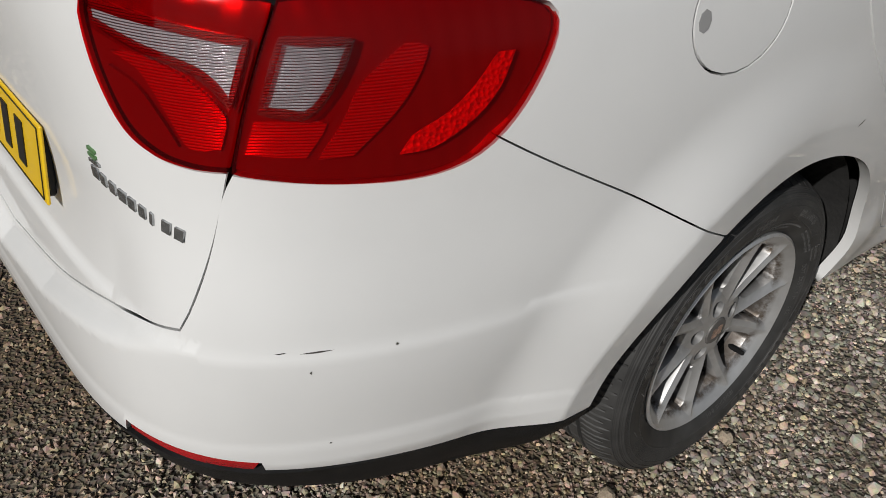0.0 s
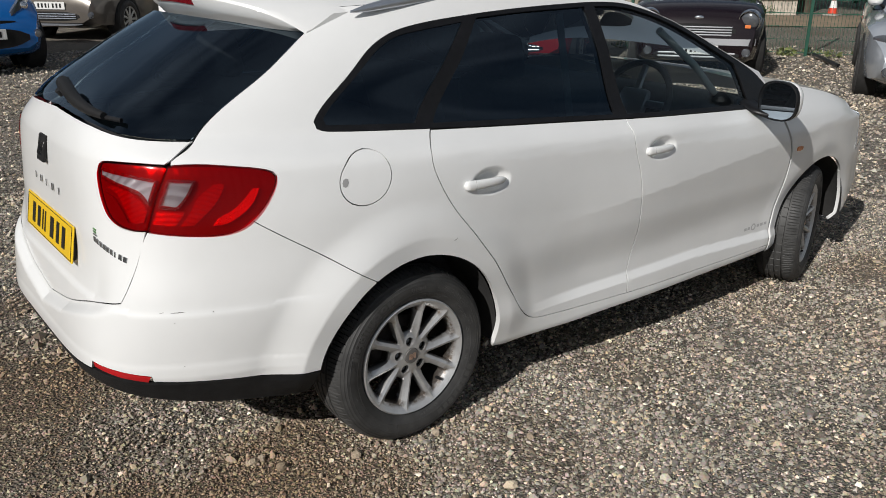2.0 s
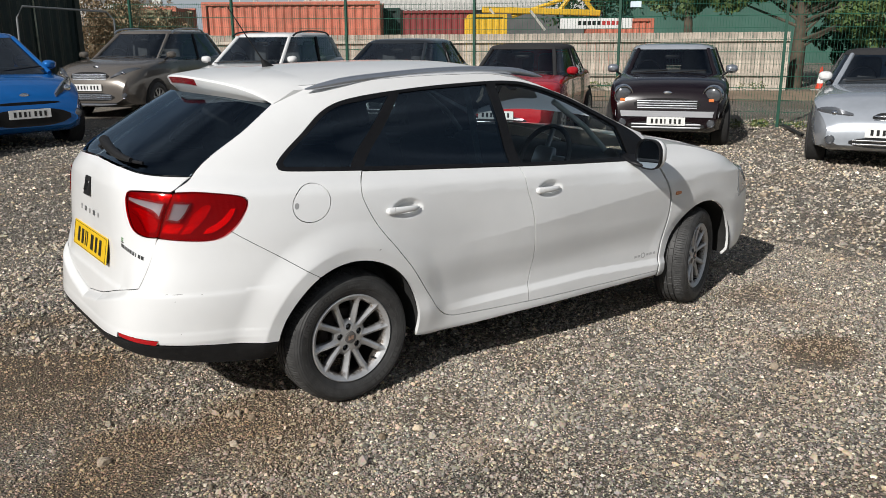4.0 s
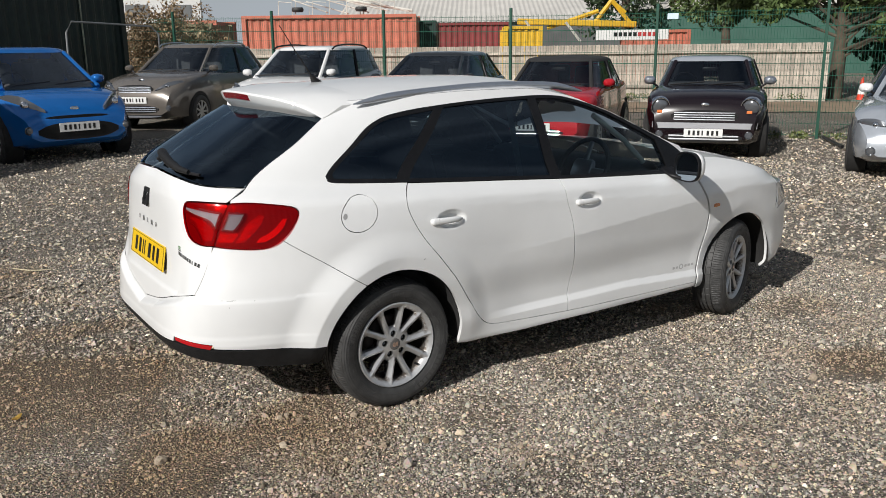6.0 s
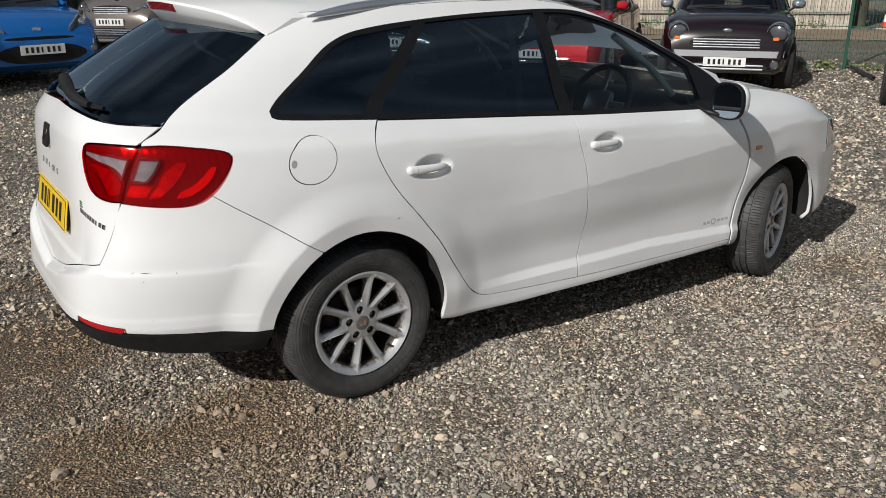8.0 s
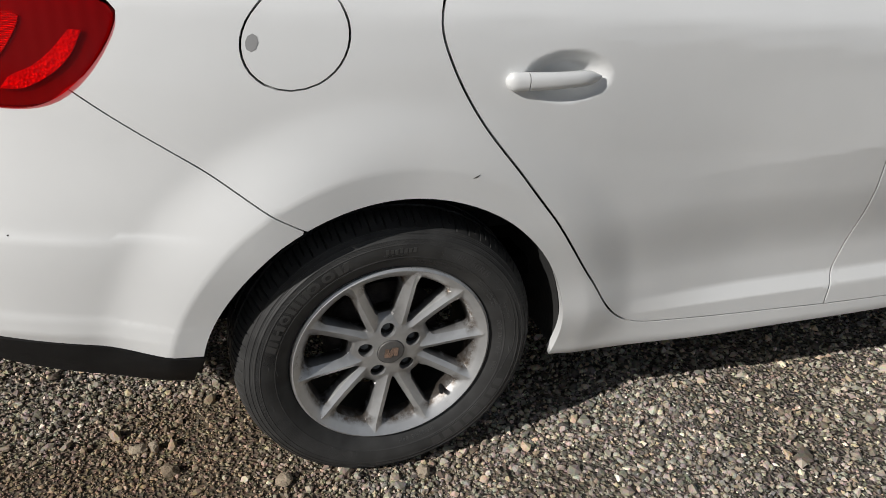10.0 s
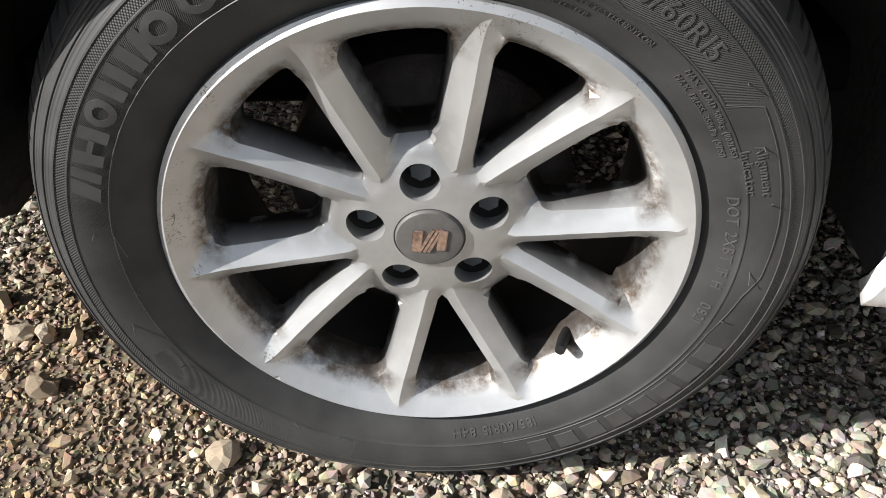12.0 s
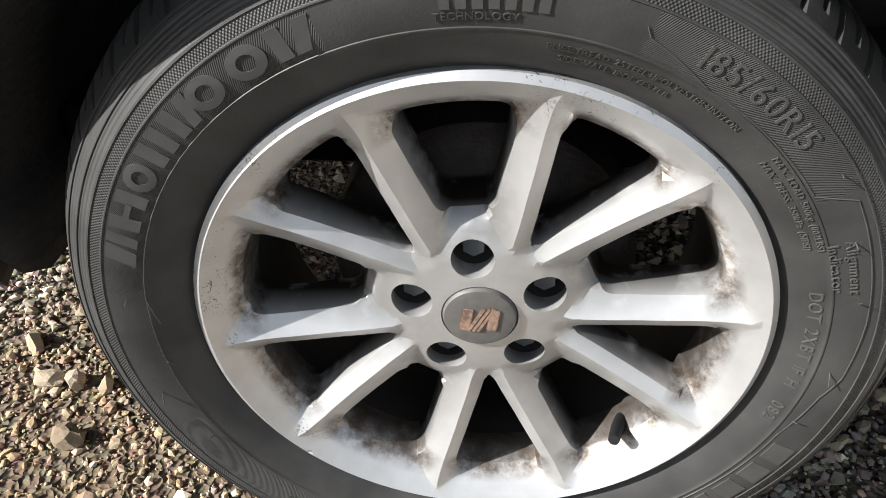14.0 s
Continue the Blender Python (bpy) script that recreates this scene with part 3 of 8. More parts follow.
# roof, windscreen and bonnet
def crown(name, xs, edges, mids, mat, parent, power=2.6, rows=24, thick=0.02):
    """A sheet arched from the right edge to the left."""
    e = np.array(edges)
    t = np.linspace(-1, 1, rows * 2 + 1)
    v = np.array([[(x, y0 * -s, z0 + (m - z0) * (1 - abs(s) ** power)) for s in t] for (x, y0, z0), m in zip(e, mids)])
    n, k = v.shape[:2]
    faces = [(i * k + j, (i + 1) * k + j, (i + 1) * k + j + 1, i * k + j + 1) for i in range(n - 1) for j in range(k - 1)]
    return link_mesh(name, v.reshape(-1, 3), faces, mat, parent)


edge_p = skin(top_g, top_z)[0]
mid_z = curve(edge_p[:, 0], ROOF_X, ROOF_MID)
cut = int(np.argmin(np.abs(edge_p[:, 0] - 1.13)))
crown("roof", edge_p[:, 0], edge_p[:cut + 1], mid_z[:cut + 1], PAINT, car)
end = int(np.argmin(np.abs(edge_p[:, 0] - 1.95))) + 1
crown("windscreen", edge_p[:, 0], edge_p[cut:end] + np.array([0, 0, -0.003]), mid_z[cut:end], CLEAR, car)
bonnet_g = np.linspace(1.96, 3.0, 24)
bonnet_z = np.interp(bonnet_g, [1.96, 2.05, 2.3, 2.6, 2.82, 2.92, 3.0], [0.97, 0.972, 0.945, 0.879, 0.795, 0.755, 0.705])
be = skin(bonnet_g, bonnet_z)[0]
crown("bonnet", be[:, 0], be, np.interp(be[:, 0], [1.96, 2.2, 2.6, 2.9, 3.0], [1.02, 0.995, 0.93, 0.85, 0.77]), PAINT, car, power=3.0)


# ---- lamps ----
def tinted_lens(name, body, tint, clear):
    """Moulded lens: part see-through, part lit by its own colour, glossy outside."""
    m = bpy.data.materials.new(name)
    m.use_nodes = True
    nt = m.node_tree
    b, out = nt.nodes["Principled BSDF"], nt.nodes["Material Output"]
    b.inputs["Base Color"].default_value, b.inputs["Roughness"].default_value = (*body, 1), 0.12
    b.inputs["Coat Weight"].default_value, b.inputs["Coat Roughness"].default_value = 0.6, 0.03
    tr, mx = nt.nodes.new("ShaderNodeBsdfTransparent"), nt.nodes.new("ShaderNodeMixShader")
    tr.inputs["Color"].default_value = (*tint, 1)
    mx.inputs[0].default_value = clear
    nt.links.new(b.outputs[0], mx.inputs[1])
    nt.links.new(tr.outputs[0], mx.inputs[2])
    nt.links.new(mx.outputs[0], out.inputs["Surface"])
    return m


RED_PANE = tinted_lens("red_lens", (0.13, 0.0015, 0.004), (0.92, 0.016, 0.026), 0.80)
LENS = pane_material("clear_lens", (0.92, 0.90, 0.92))


def ribbed(name, color, rough, metal, scale, strength, direction="Z", cells=False):
    """Moulded plastic with fine prisms."""
    m = bpy.data.materials.new(name)
    m.use_nodes = True
    nt = m.node_tree
    b = nt.nodes["Principled BSDF"]
    b.inputs["Base Color"].default_value, b.inputs["Roughness"].default_value, b.inputs["Metallic"].default_value = (*color, 1), rough, metal
    co, bp = nt.nodes.new("ShaderNodeTexCoord"), nt.nodes.new("ShaderNodeBump")
    if cells:
        w = nt.nodes.new("ShaderNodeTexVoronoi")
        w.inputs["Scale"].default_value, out = scale, "Distance"
    else:
        w = nt.nodes.new("ShaderNodeTexWave")
        w.bands_direction = direction
        w.inputs["Scale"].default_value, w.inputs["Distortion"].default_value, out = scale, 0.3, "Fac"
    bp.inputs["Strength"].default_value, bp.inputs["Distance"].default_value = strength, 0.004
    nt.links.new(co.outputs["Object"], w.inputs["Vector"])
    nt.links.new(w.outputs[out], bp.inputs["Height"])
    nt.links.new(bp.outputs["Normal"], b.inputs["Normal"])
    return m


LAMP_RED = ribbed("lamp_red", (0.80, 0.045, 0.06), 0.25, 0.5, 95, 0.5, "Z")
LAMP_DARK = ribbed("lamp_dark_red", (0.27, 0.010, 0.016), 0.3, 0.3, 14, 0.15, "X")
LAMP_GLINT = ribbed("lamp_prisms", (1.0, 0.22, 0.15), 0.3, 0.2, 190, 0.8, cells=True)
LAMP_SILVER = ribbed("lamp_reflector", (0.82, 0.82, 0.84), 0.26, 0.5, 110, 1.0, "Z")
CLEAR_OUT = [(-0.552, 0.957, 1), (-0.466, 0.953, 1), (-0.482, 0.918), (-0.508, 0.889), (-0.520, 0.884, 1), (-0.578, 0.890, 1)]
CLEAR_IN = [(-0.597, 0.955, 1), (-0.622, 0.893, 1), (-0.645, 0.912), (-0.68, 0.926), (-0.79, 0.942), (-0.895, 0.957, 1), (-0.9, 0.976, 1), (-0.75, 0.968)]
GLINT = [(-0.302, 0.925, 1), (-0.284, 0.925, 1), (-0.296, 0.890), (-0.320, 0.862), (-0.362, 0.838), (-0.400, 0.835, 1), (-0.388, 0.853), (-0.350, 0.872), (-0.325, 0.894)]
BOWL = [(-0.405, 0.945, 1), (-0.378, 0.94), (-0.400, 0.89), (-0.455, 0.838, 1), (-0.50, 0.836, 1), (-0.47, 0.875), (-0.452, 0.91)]
BOWL_LOW = [(-0.525, 0.876, 1), (-0.49, 0.874), (-0.515, 0.838, 1), (-0.604, 0.841, 1), (-0.590, 0.876, 1)]
BOWL_IN = [(-0.632, 0.880), (-0.642, 0.845, 1), (-0.70, 0.842), (-0.74, 0.875), (-0.79, 0.915), (-0.86, 0.93, 1), (-0.78, 0.932), (-0.7, 0.916)]
FOIL_IN = [(-0.72, 0.842, 1), (-0.79, 0.853), (-0.855, 0.893), (-0.868, 0.915, 1), (-0.80, 0.90), (-0.75, 0.868)]
for side in ("right", "left"):
    lamp = panel("tail_lamp_base", LAMP_OUT, LAMP_DARK, car, gap=-0.004, proud=-0.007, depth=0.03, side=side)
    panel("lamp_lens", LAMP_OUT, RED_PANE, lamp, holes=[CLEAR_OUT], gap=-0.0042, proud=0.005, depth=0.012, step=0.012, side=side, label="red ribbed tail lamp lens")
    panel("clear_lens", CLEAR_OUT, LENS, lamp, gap=-0.0042, proud=0.0052, depth=0.004, side=side)
    panel("reflector_bowl", BOWL, LAMP_RED, lamp, gap=0.0, proud=-0.003, depth=0.004, side=side)
    panel("reflector_bowl", BOWL_LOW, LAMP_RED, lamp, gap=0.0, proud=-0.004, depth=0.004, side=side)
    panel("reversing_reflector", CLEAR_OUT, LAMP_SILVER, lamp, gap=-0.003, proud=-0.0015, depth=0.006, side=side)
    panel("prism_patch", GLINT, LAMP_GLINT, lamp, gap=0.0, proud=0.0, depth=0.003, side=side)
    lamp = panel("gate_lamp_base", LAMP_IN, LAMP_DARK, car, gap=-0.004, proud=-0.007, depth=0.03, side=side)
    panel("lamp_lens", LAMP_IN, RED_PANE, lamp, holes=[CLEAR_IN], gap=-0.0042, proud=0.005, depth=0.012, step=0.012, side=side, label="red ribbed tail lamp lens")
    panel("clear_lens", CLEAR_IN, LENS, lamp, gap=-0.0042, proud=0.0052, depth=0.004, side=side)
    panel("reflector_bowl", BOWL_IN, LAMP_RED, lamp, gap=0.0, proud=-0.003, depth=0.004, side=side)
    panel("reflector_foil", FOIL_IN, LAMP_DARK, lamp, gap=0.0, proud=-0.002, depth=0.004, side=side)
    panel("reversing_reflector", CLEAR_IN, LAMP_SILVER, lamp, gap=-0.003, proud=-0.0015, depth=0.006, side=side)

# ---- door handles, flap notch, side marks ----
def loft(sections, close=True, caps=True):
    """A bmesh through rings of points."""
    bm = bmesh.new()
    rings = [[bm.verts.new(p) for p in s] for s in sections]
    n = len(rings[0])
    for r1, r2 in zip(rings, rings[1:]):
        for k in range(n if close else n - 1):
            bm.faces.new((r1[k], r1[(k + 1) % n], r2[(k + 1) % n], r2[k]))
    if caps:
        bm.faces.new(rings[0][::-1])
        bm.faces.new(rings[-1])
    return bm


def oval(c, u, v, a, b, n=14, power=2.4):
    c, u, v = np.array(c, float), np.array(u, float), np.array(v, float)
    out = []
    for k in range(n):
        t = 2 * math.pi * k / n
        x, y = math.cos(t), math.sin(t)
        out.append(tuple(c + u * a * math.copysign(abs(x) ** (2 / power), x) + v * b * math.copysign(abs(y) ** (2 / power), y)))
    return out


def handle(parent, x0, x1, z, lock):
    spans = [(x0, x0 + 0.036), (x0 + 0.038, x1)]
    y_at = lambda x: float(skin(girth_at(x, z + 0.05), z + 0.05)[0][0][1])
    for i, (a, b) in enumerate(spans):
        secs = []
        for k in range(9):
            t = k / 8
            x = a + (b - a) * t
            e = 1.0
            if i == 0:
                e = math.sqrt(max(0.05, 1 - (1 - min(1, t * 2.2)) ** 2))
            if i == 1:
                e = math.sqrt(max(0.04, 1 - max(0, (t - 0.72) / 0.28) ** 2))
            f = (x - x0) / (x1 - x0)
            y = 0.5 * (y_at(x0) + y_at(x1)) - 0.009 - 0.007 * math.sin(math.pi * f)
            secs.append(oval((x, y, z - 0.002 * f), (0, 0, 1), (0, 1, 0), 0.0165 * e * (1 - 0.25 * f), 0.0115 * e))
        ob = part("grip" if i else "handle_cap", loft(secs), PAINT, parent, smooth_angle=60)
    if lock:
        bm = bmesh.new()
        y = y_at(x0) - 0.019
        bmesh.ops.create_cone(bm, cap_ends=True, segments=16, radius1=0.0055, radius2=0.0055, depth=0.006, matrix=pose(x0 + 0.018, y, z, 90, 0, 0))
        part("lock", bm, PLASTIC, parent)


handle(right_doors[0], 0.171, 0.346, 0.846, False)
handle(right_doors[1], 1.033, 1.198, 0.837, True)
# no hollow: the notch's shade is put into a flat grey patch
notch = [(-0.071 + 0.008 * math.cos(t * math.pi / 4), 0.911 + 0.013 * math.sin(t * math.pi / 4)) for t in range(8)]
panel("finger_notch", notch, material("notch_shade", (0.30, 0.30, 0.30), 0.5), car, gap=0.0, proud=0.0006, depth=0.001, step=0.006)
IND = [(2.128, 0.70), (2.13, 0.684), (2.152, 0.683), (2.175, 0.686), (2.176, 0.699), (2.152, 0.702)]
panel("side_indicator", IND, ribbed("amber_lens", (0.75, 0.30, 0.12), 0.2, 0.2, 80, 0.5), car, gap=0.0, proud=0.006, depth=0.006, step=0.006)
CHIPM = material("chip", (0.05, 0.045, 0.04), 0.8)
for pts2 in ([(0.229, 0.685), (0.233, 0.6885), (0.239, 0.692), (0.235, 0.687)], [(-0.478, 0.6035), (-0.45, 0.605), (-0.43, 0.6045), (-0.452, 0.603)], [(-0.515, 0.6045), (-0.5, 0.606), (-0.497, 0.605), (-0.508, 0.604)],
             [(-0.356, 0.6), (-0.354, 0.602), (-0.352, 0.6), (-0.354, 0.599)], [(-0.425, 0.44), (-0.423, 0.442), (-0.421, 0.44), (-0.423, 0.439)], [(-0.462, 0.576), (-0.459, 0.579), (-0.459, 0.574)]):
    panel("paint_chip", pts2, CHIPM, car, gap=0.0, proud=0.0006, depth=0.0003, step=0.01)
GREYTAPE = material("grey_script", (0.45, 0.45, 0.45), 0.5)
for k in range(6):
    g = 1.84 + k * 0.028 + (0.02 if k > 1 else 0)
    if k != 2:
        panel("script_bar", [(g, 0.345, 1), (g + 0.02, 0.345, 1), (g + 0.02, 0.358, 1), (g, 0.358, 1)], GREYTAPE, right_doors[1], gap=0.0, proud=0.0006, depth=0.0003, step=0.01)
o_out = loop([(1.915 + 0.02 * math.cos(t * math.pi / 4), 0.352 + 0.017 * math.sin(t * math.pi / 4)) for t in range(8)])
o_in = loop([(1.915 + 0.012 * math.cos(t * math.pi / 4), 0.352 + 0.010 * math.sin(t * math.pi / 4)) for t in range(8)])
panel("script_ring", o_out, GREYTAPE, right_doors[1], holes=[o_in], gap=0.0, proud=0.0006, depth=0.0003, step=0.01)

# ---- tailgate furniture ----
PLATE_YELLOW = material("plate_yellow", (0.78, 0.50, 0.01), 0.35, coat=0.4, vary=0.05, scale=30)
INK = material("plate_black", (0.01, 0.01, 0.01), 0.4)


def number_plate(parent, m, face, bars=((0, 0.050), (0.062, 0.050), (0.124, 0.018), (0.152, 0.018), (0.208, 0.06), (0.28, 0.045), (0.34, 0.05)), w=0.52, h=0.114):
    bm = bmesh.new()
    bm_box(bm, (w, 0.005, h), m, 0.002, 1)
    ob = part("number_plate", bm, face, parent, "number plate with black bars")
    start = -0.5 * (bars[-1][0] + bars[-1][1])
    for x, bw in bars:
        bm = bmesh.new()
        bm_box(bm, (bw * 0.62, 0.002, h * 0.58), m @ Matrix.Translation((start + x + bw / 2, -0.0032, 0)))
        part("plate_bar", bm, INK, ob)
    return ob


# the rear plate faces backwards: its local -y points to -x
plate_m = Matrix.Translation((-0.8485, 0.0, 0.716)) @ pose(0, 0, 0, 0, 11, 0) @ pose(0, 0, 0, 0, 0, -90)
rear_plate = number_plate(gate, plate_m, PLATE_YELLOW)
bm = bmesh.new()
for dz in (-0.051, 0.051):
    bm_box(bm, (0.5, 0.002, 0.0015), plate_m @ Matrix.Translation((0, -0.003, dz)))
for dx in (-0.25, 0.25):
    bm_box(bm, (0.0015, 0.002, 0.102), plate_m @ Matrix.Translation((dx, -0.003, 0)))
part("plate_border", bm, INK, rear_plate)
part("plate_backing", bm_box(bmesh.new(), (0.50, 0.012, 0.10), plate_m @ Matrix.Translation((0, 0.0085, 0)), 0.003, 1), PLASTIC, rear_plate)
SCRIPT = material("chrome_script", (0.42, 0.43, 0.44), 0.22, metal=0.9, vary=0.3, scale=80)
GREEN = material("green_badge", (0.13, 0.27, 0.11), 0.3, metal=0.4)
# model script: plain bars; small leaf-coloured mark above
g0, g1 = -0.995, -0.70
for k in range(9):
    g = g0 + (g1 - g0) * k / 9
    wide = (0.026, 0.020, 0.022, 0.026, 0.022, 0.020, 0.009, 0.022, 0.022)[k]
    z = 0.772 - 0.036 * k / 9
    panel("script_bar", [(g, z - 0.006, 1), (g + wide, z - 0.0085, 1), (g + wide, z + 0.0055, 1), (g, z + 0.008, 1)], SCRIPT, gate, gap=0.0, proud=0.003, depth=0.003, step=0.01)
for k in range(3):
    panel("badge_stroke", [(-0.998, 0.800 - k * 0.0075, 1), (-0.968 + 0.010 * (k == 2), 0.797 - k * 0.0075, 1), (-0.968 + 0.010 * (k == 2), 0.801 - k * 0.0075, 1), (-0.998, 0.804 - k * 0.0075, 1)], GREEN if k < 2 else SCRIPT, gate, gap=0.0, proud=0.003, depth=0.003, step=0.01)
# lettering of the model line: plain bars
for k in range(5):
    y = 0.13 - k * 0.065
    bm = bmesh.new()
    bm_box(bm, (0.003, 0.012 if k % 2 else 0.005, 0.022), Matrix.Translation((-0.8365 + 0.12 * y * y, y, 0.851)) @ pose(0, 0, 0, 0, 5, 0), 0.001, 1)
    part("script_bar", bm, SCRIPT, gate)
# maker's badge: a plain dark shield with slanted bars
badge_m = Matrix.Translation((-0.831, 0, 0.961)) @ pose(0, 0, 0, 0, 13, 0)
bm = bmesh.new()
bm_box(bm, (0.012, 0.068, 0.084), badge_m, 0.005, 2)
badge = part("badge", bm, PLASTIC, gate, "dark badge with chrome bars", 40)
bm = bmesh.new()
for k in range(4):
    bm_box(bm, (0.003, 0.006, 0.048), badge_m @ Matrix.Translation((-0.0055, -0.021 + k * 0.014, 0)) @ pose(0, 0, 0, 22, 0, 0))
part("badge_bars", bm, CHROME, badge)
# crease over the plate recess: its shade line drawn as a dark tube
bm = bmesh.new()
bm_tube(bm, [(-0.828 + 0.12 * y * y, y, 0.822 - 0.45 * max(0, abs(y) - 0.17) ** 1.5) for y in np.linspace(-0.255, 0.255, 21)], 0.0025, 6)
part("recess_shade_line", bm, GAP, gate)

# rear wiper
bm = bmesh.new()
wp = lambda a, z, d: Vector(skin(a, z, d)[0][0])
bm_tube(bm, [wp(TAIL + 0.03, 1.115, 0.01), wp(TAIL + 0.03, 1.115, 0.03)], 0.02, 14)
wiper = part("wiper", bm, PLASTIC, gate, "black rear wiper arm and blade", 50)
bm = bmesh.new()
arm = [wp(TAIL + 0.03 + 1.0 * t, 1.125 - 0.035 * t, 0.034 - 0.012 * t) for t in np.linspace(0, 1, 9)]
bm_tube(bm, arm, 0.012, 8, radii=[0.022, 0.023, 0.022, 0.021, 0.020, 0.018, 0.016, 0.014, 0.011])
part("arm", bm, PLASTIC, wiper, smooth_angle=50)
bm = bmesh.new()
bm_tube(bm, [wp(TAIL + 0.2 + 0.95 * t, 1.113 - 0.025 * t, 0.012) for t in np.linspace(0, 1, 9)], 0.007, 6)
part("blade", bm, TRIM, wiper)

# ---- spoiler with high brake light ----
secs = []
for y in np.linspace(-0.507, 0.507, 43):
    s = abs(y) / 0.507
    zt = 1.448 - 0.045 * s**2 - 0.038 * s**8
    lip_x, lip_z = -0.385 + 0.21 * s**2.8, zt - 0.036 - 0.022 * s**6
    front = 0.02 - 0.06 * (1 - s**2)
    slim = 1 - 0.7 * float(smooth(0.9, 1.0, s))
    top_mid = (0.5 * (lip_x + front), y, zt - 0.008)
    secs.append([(front, y, zt - 0.006), top_mid, (lip_x + 0.02, y, lip_z + 0.007), (lip_x + 0.004, y, lip_z + 0.002), (lip_x, y, lip_z - 0.006),
                 (lip_x + 0.012, y, lip_z + (-0.035 + 0.012 * s**4) * slim), (lip_x + 0.03, y, lip_z + (-0.05 + 0.015 * s**4) * slim), (lip_x + 0.06, y, lip_z + (-0.082 + 0.02 * s**4) * slim), (front - 0.02, y, zt - 0.12 * slim)])
spoiler = part("spoiler", loft(secs), PAINT, car, smooth_angle=35)
BRAKE = ribbed("brake_lens", (0.20, 0.006, 0.012), 0.15, 0.0, 70, 0.4, "Y")
secs = []
for y in np.linspace(-0.155, 0.155, 9):
    s = abs(y) / 0.507
    zt = 1.448 - 0.045 * s**2
    lip_x, lip_z = -0.385 + 0.21 * s**2.8, zt - 0.036
    secs.append([(lip_x - 0.003, y, lip_z - 0.007), (lip_x + 0.0095, y, lip_z - 0.034), (lip_x + 0.02, y, lip_z - 0.034), (lip_x + 0.01, y, lip_z - 0.007)])
part("brake_light", loft(secs), BRAKE, spoiler, "red high-level brake light", 30)

# ---- roof rails, aerial, mirrors ----
for s in (1, -1):
    rail_pts, rr = [], []
    for t in np.linspace(0, 1, 25):
        x = -0.036 + 1.40 * t
        z = float(curve(np.array([x]), [-0.1, 0.25, 0.75, 1.1, 1.4], [1.372, 1.412, 1.432, 1.421, 1.376])[0])
        e = min(1, t / 0.12, (1 - t) / 0.12)
        rail_pts.append((x, -0.535 * s - 0.008 * s * math.sin(math.pi * t), z - 0.019 + 0.002 * e))
        rr.append(0.003 + 0.014 * math.sqrt(max(0, e)))
    secs = [oval(p, (0, 1, 0), (0, 0, 1), r * 1.0, r * 1.05, 12, 2.4) for p, r in zip(rail_pts, rr)]
    part("roof_rail", loft(secs), SATIN, car, "satin silver roof rail", 50)
bm = bmesh.new()
secs = [oval((0.056 - 0.03 * t + 0.0 * t, 0, 1.438 + 0.035 * t), (1, 0, 0), (0, 1, 0), 0.034 * (1 - 0.72 * t), 0.018 * (1 - 0.6 * t), 12, 2.0) for t in (0, 0.25, 0.5, 0.75, 1)]
aerial = part("aerial", loft(secs), PLASTIC, car, "black rod aerial", 50)
bm = bmesh.new()
bm_tube(bm, [(0.03, 0, 1.465), (-0.05, 0, 1.585), (-0.132, 0, 1.714)], 0.0035, 8, radii=[0.0045, 0.003, 0.0022])
part("rod", bm, PLASTIC, aerial)
MIRROR = material("mirror_glass", (0.34, 0.40, 0.46), 0.02, metal=1.0)
for s in (1, -1):
    c = np.array((1.835, -0.935, 0.957))
    secs = []
    for t, a, b in ((0.0, 0.090, 0.078), (0.06, 0.093, 0.081), (0.2, 0.091, 0.080), (0.38, 0.080, 0.07), (0.52, 0.056, 0.048), (0.6, 0.02, 0.018)):
        cc = c + np.array((-0.045 + 0.125 * t, 0, 0.004 * t))
        secs.append([(x, y * s, z) for x, y, z in oval(cc, (-0.12, -0.993, 0), (0, 0, 1), a, b, 24, 2.7)])
    mir = part("door_mirror", loft(secs), PAINT, car, "white door mirror with black rear face", 40)
    secs = []
    for t, k in ((-0.003, 1.0), (-0.022, 0.99), (-0.024, 0.93), (-0.006, 0.89)):
        cc = c + np.array((-0.045 + t, 0, 0))
        secs.append([(x, y * s, z) for x, y, z in oval(cc, (-0.12, -0.993, 0), (0, 0, 1), 0.094 * k, 0.082 * k, 24, 2.7)])
    part("mirror_housing", loft(secs, caps=False), TRIM, mir, smooth_angle=40)
    cc = c + np.array((-0.058, 0, 0))
    v = [(x, y * s, z) for x, y, z in oval(cc, (-0.12, -0.993, 0), (0.10, 0, 0.995), 0.086, 0.074, 24, 2.7)]
    link_mesh("mirror_pane", v, [tuple(range(24))], MIRROR, mir, shade=False)
    foot = [[(x, y * s, z) for x, y, z in oval(q, (1, 0, 0), (0, 0.5, 0.86), a, b, 12, 2.5)] for q, a, b in (((1.79, -0.775, 0.935), 0.06, 0.022), ((1.80, -0.83, 0.905), 0.045, 0.02), ((1.81, -0.89, 0.89), 0.04, 0.02), ((1.815, -0.92, 0.90), 0.035, 0.02))]
    part("mirror_foot", loft(foot), TRIM, mir, smooth_angle=50)

# ---- inside ----
def soft_box(size, m, bevel):
    return bm_box(bmesh.new(), size, m, bevel, 3)


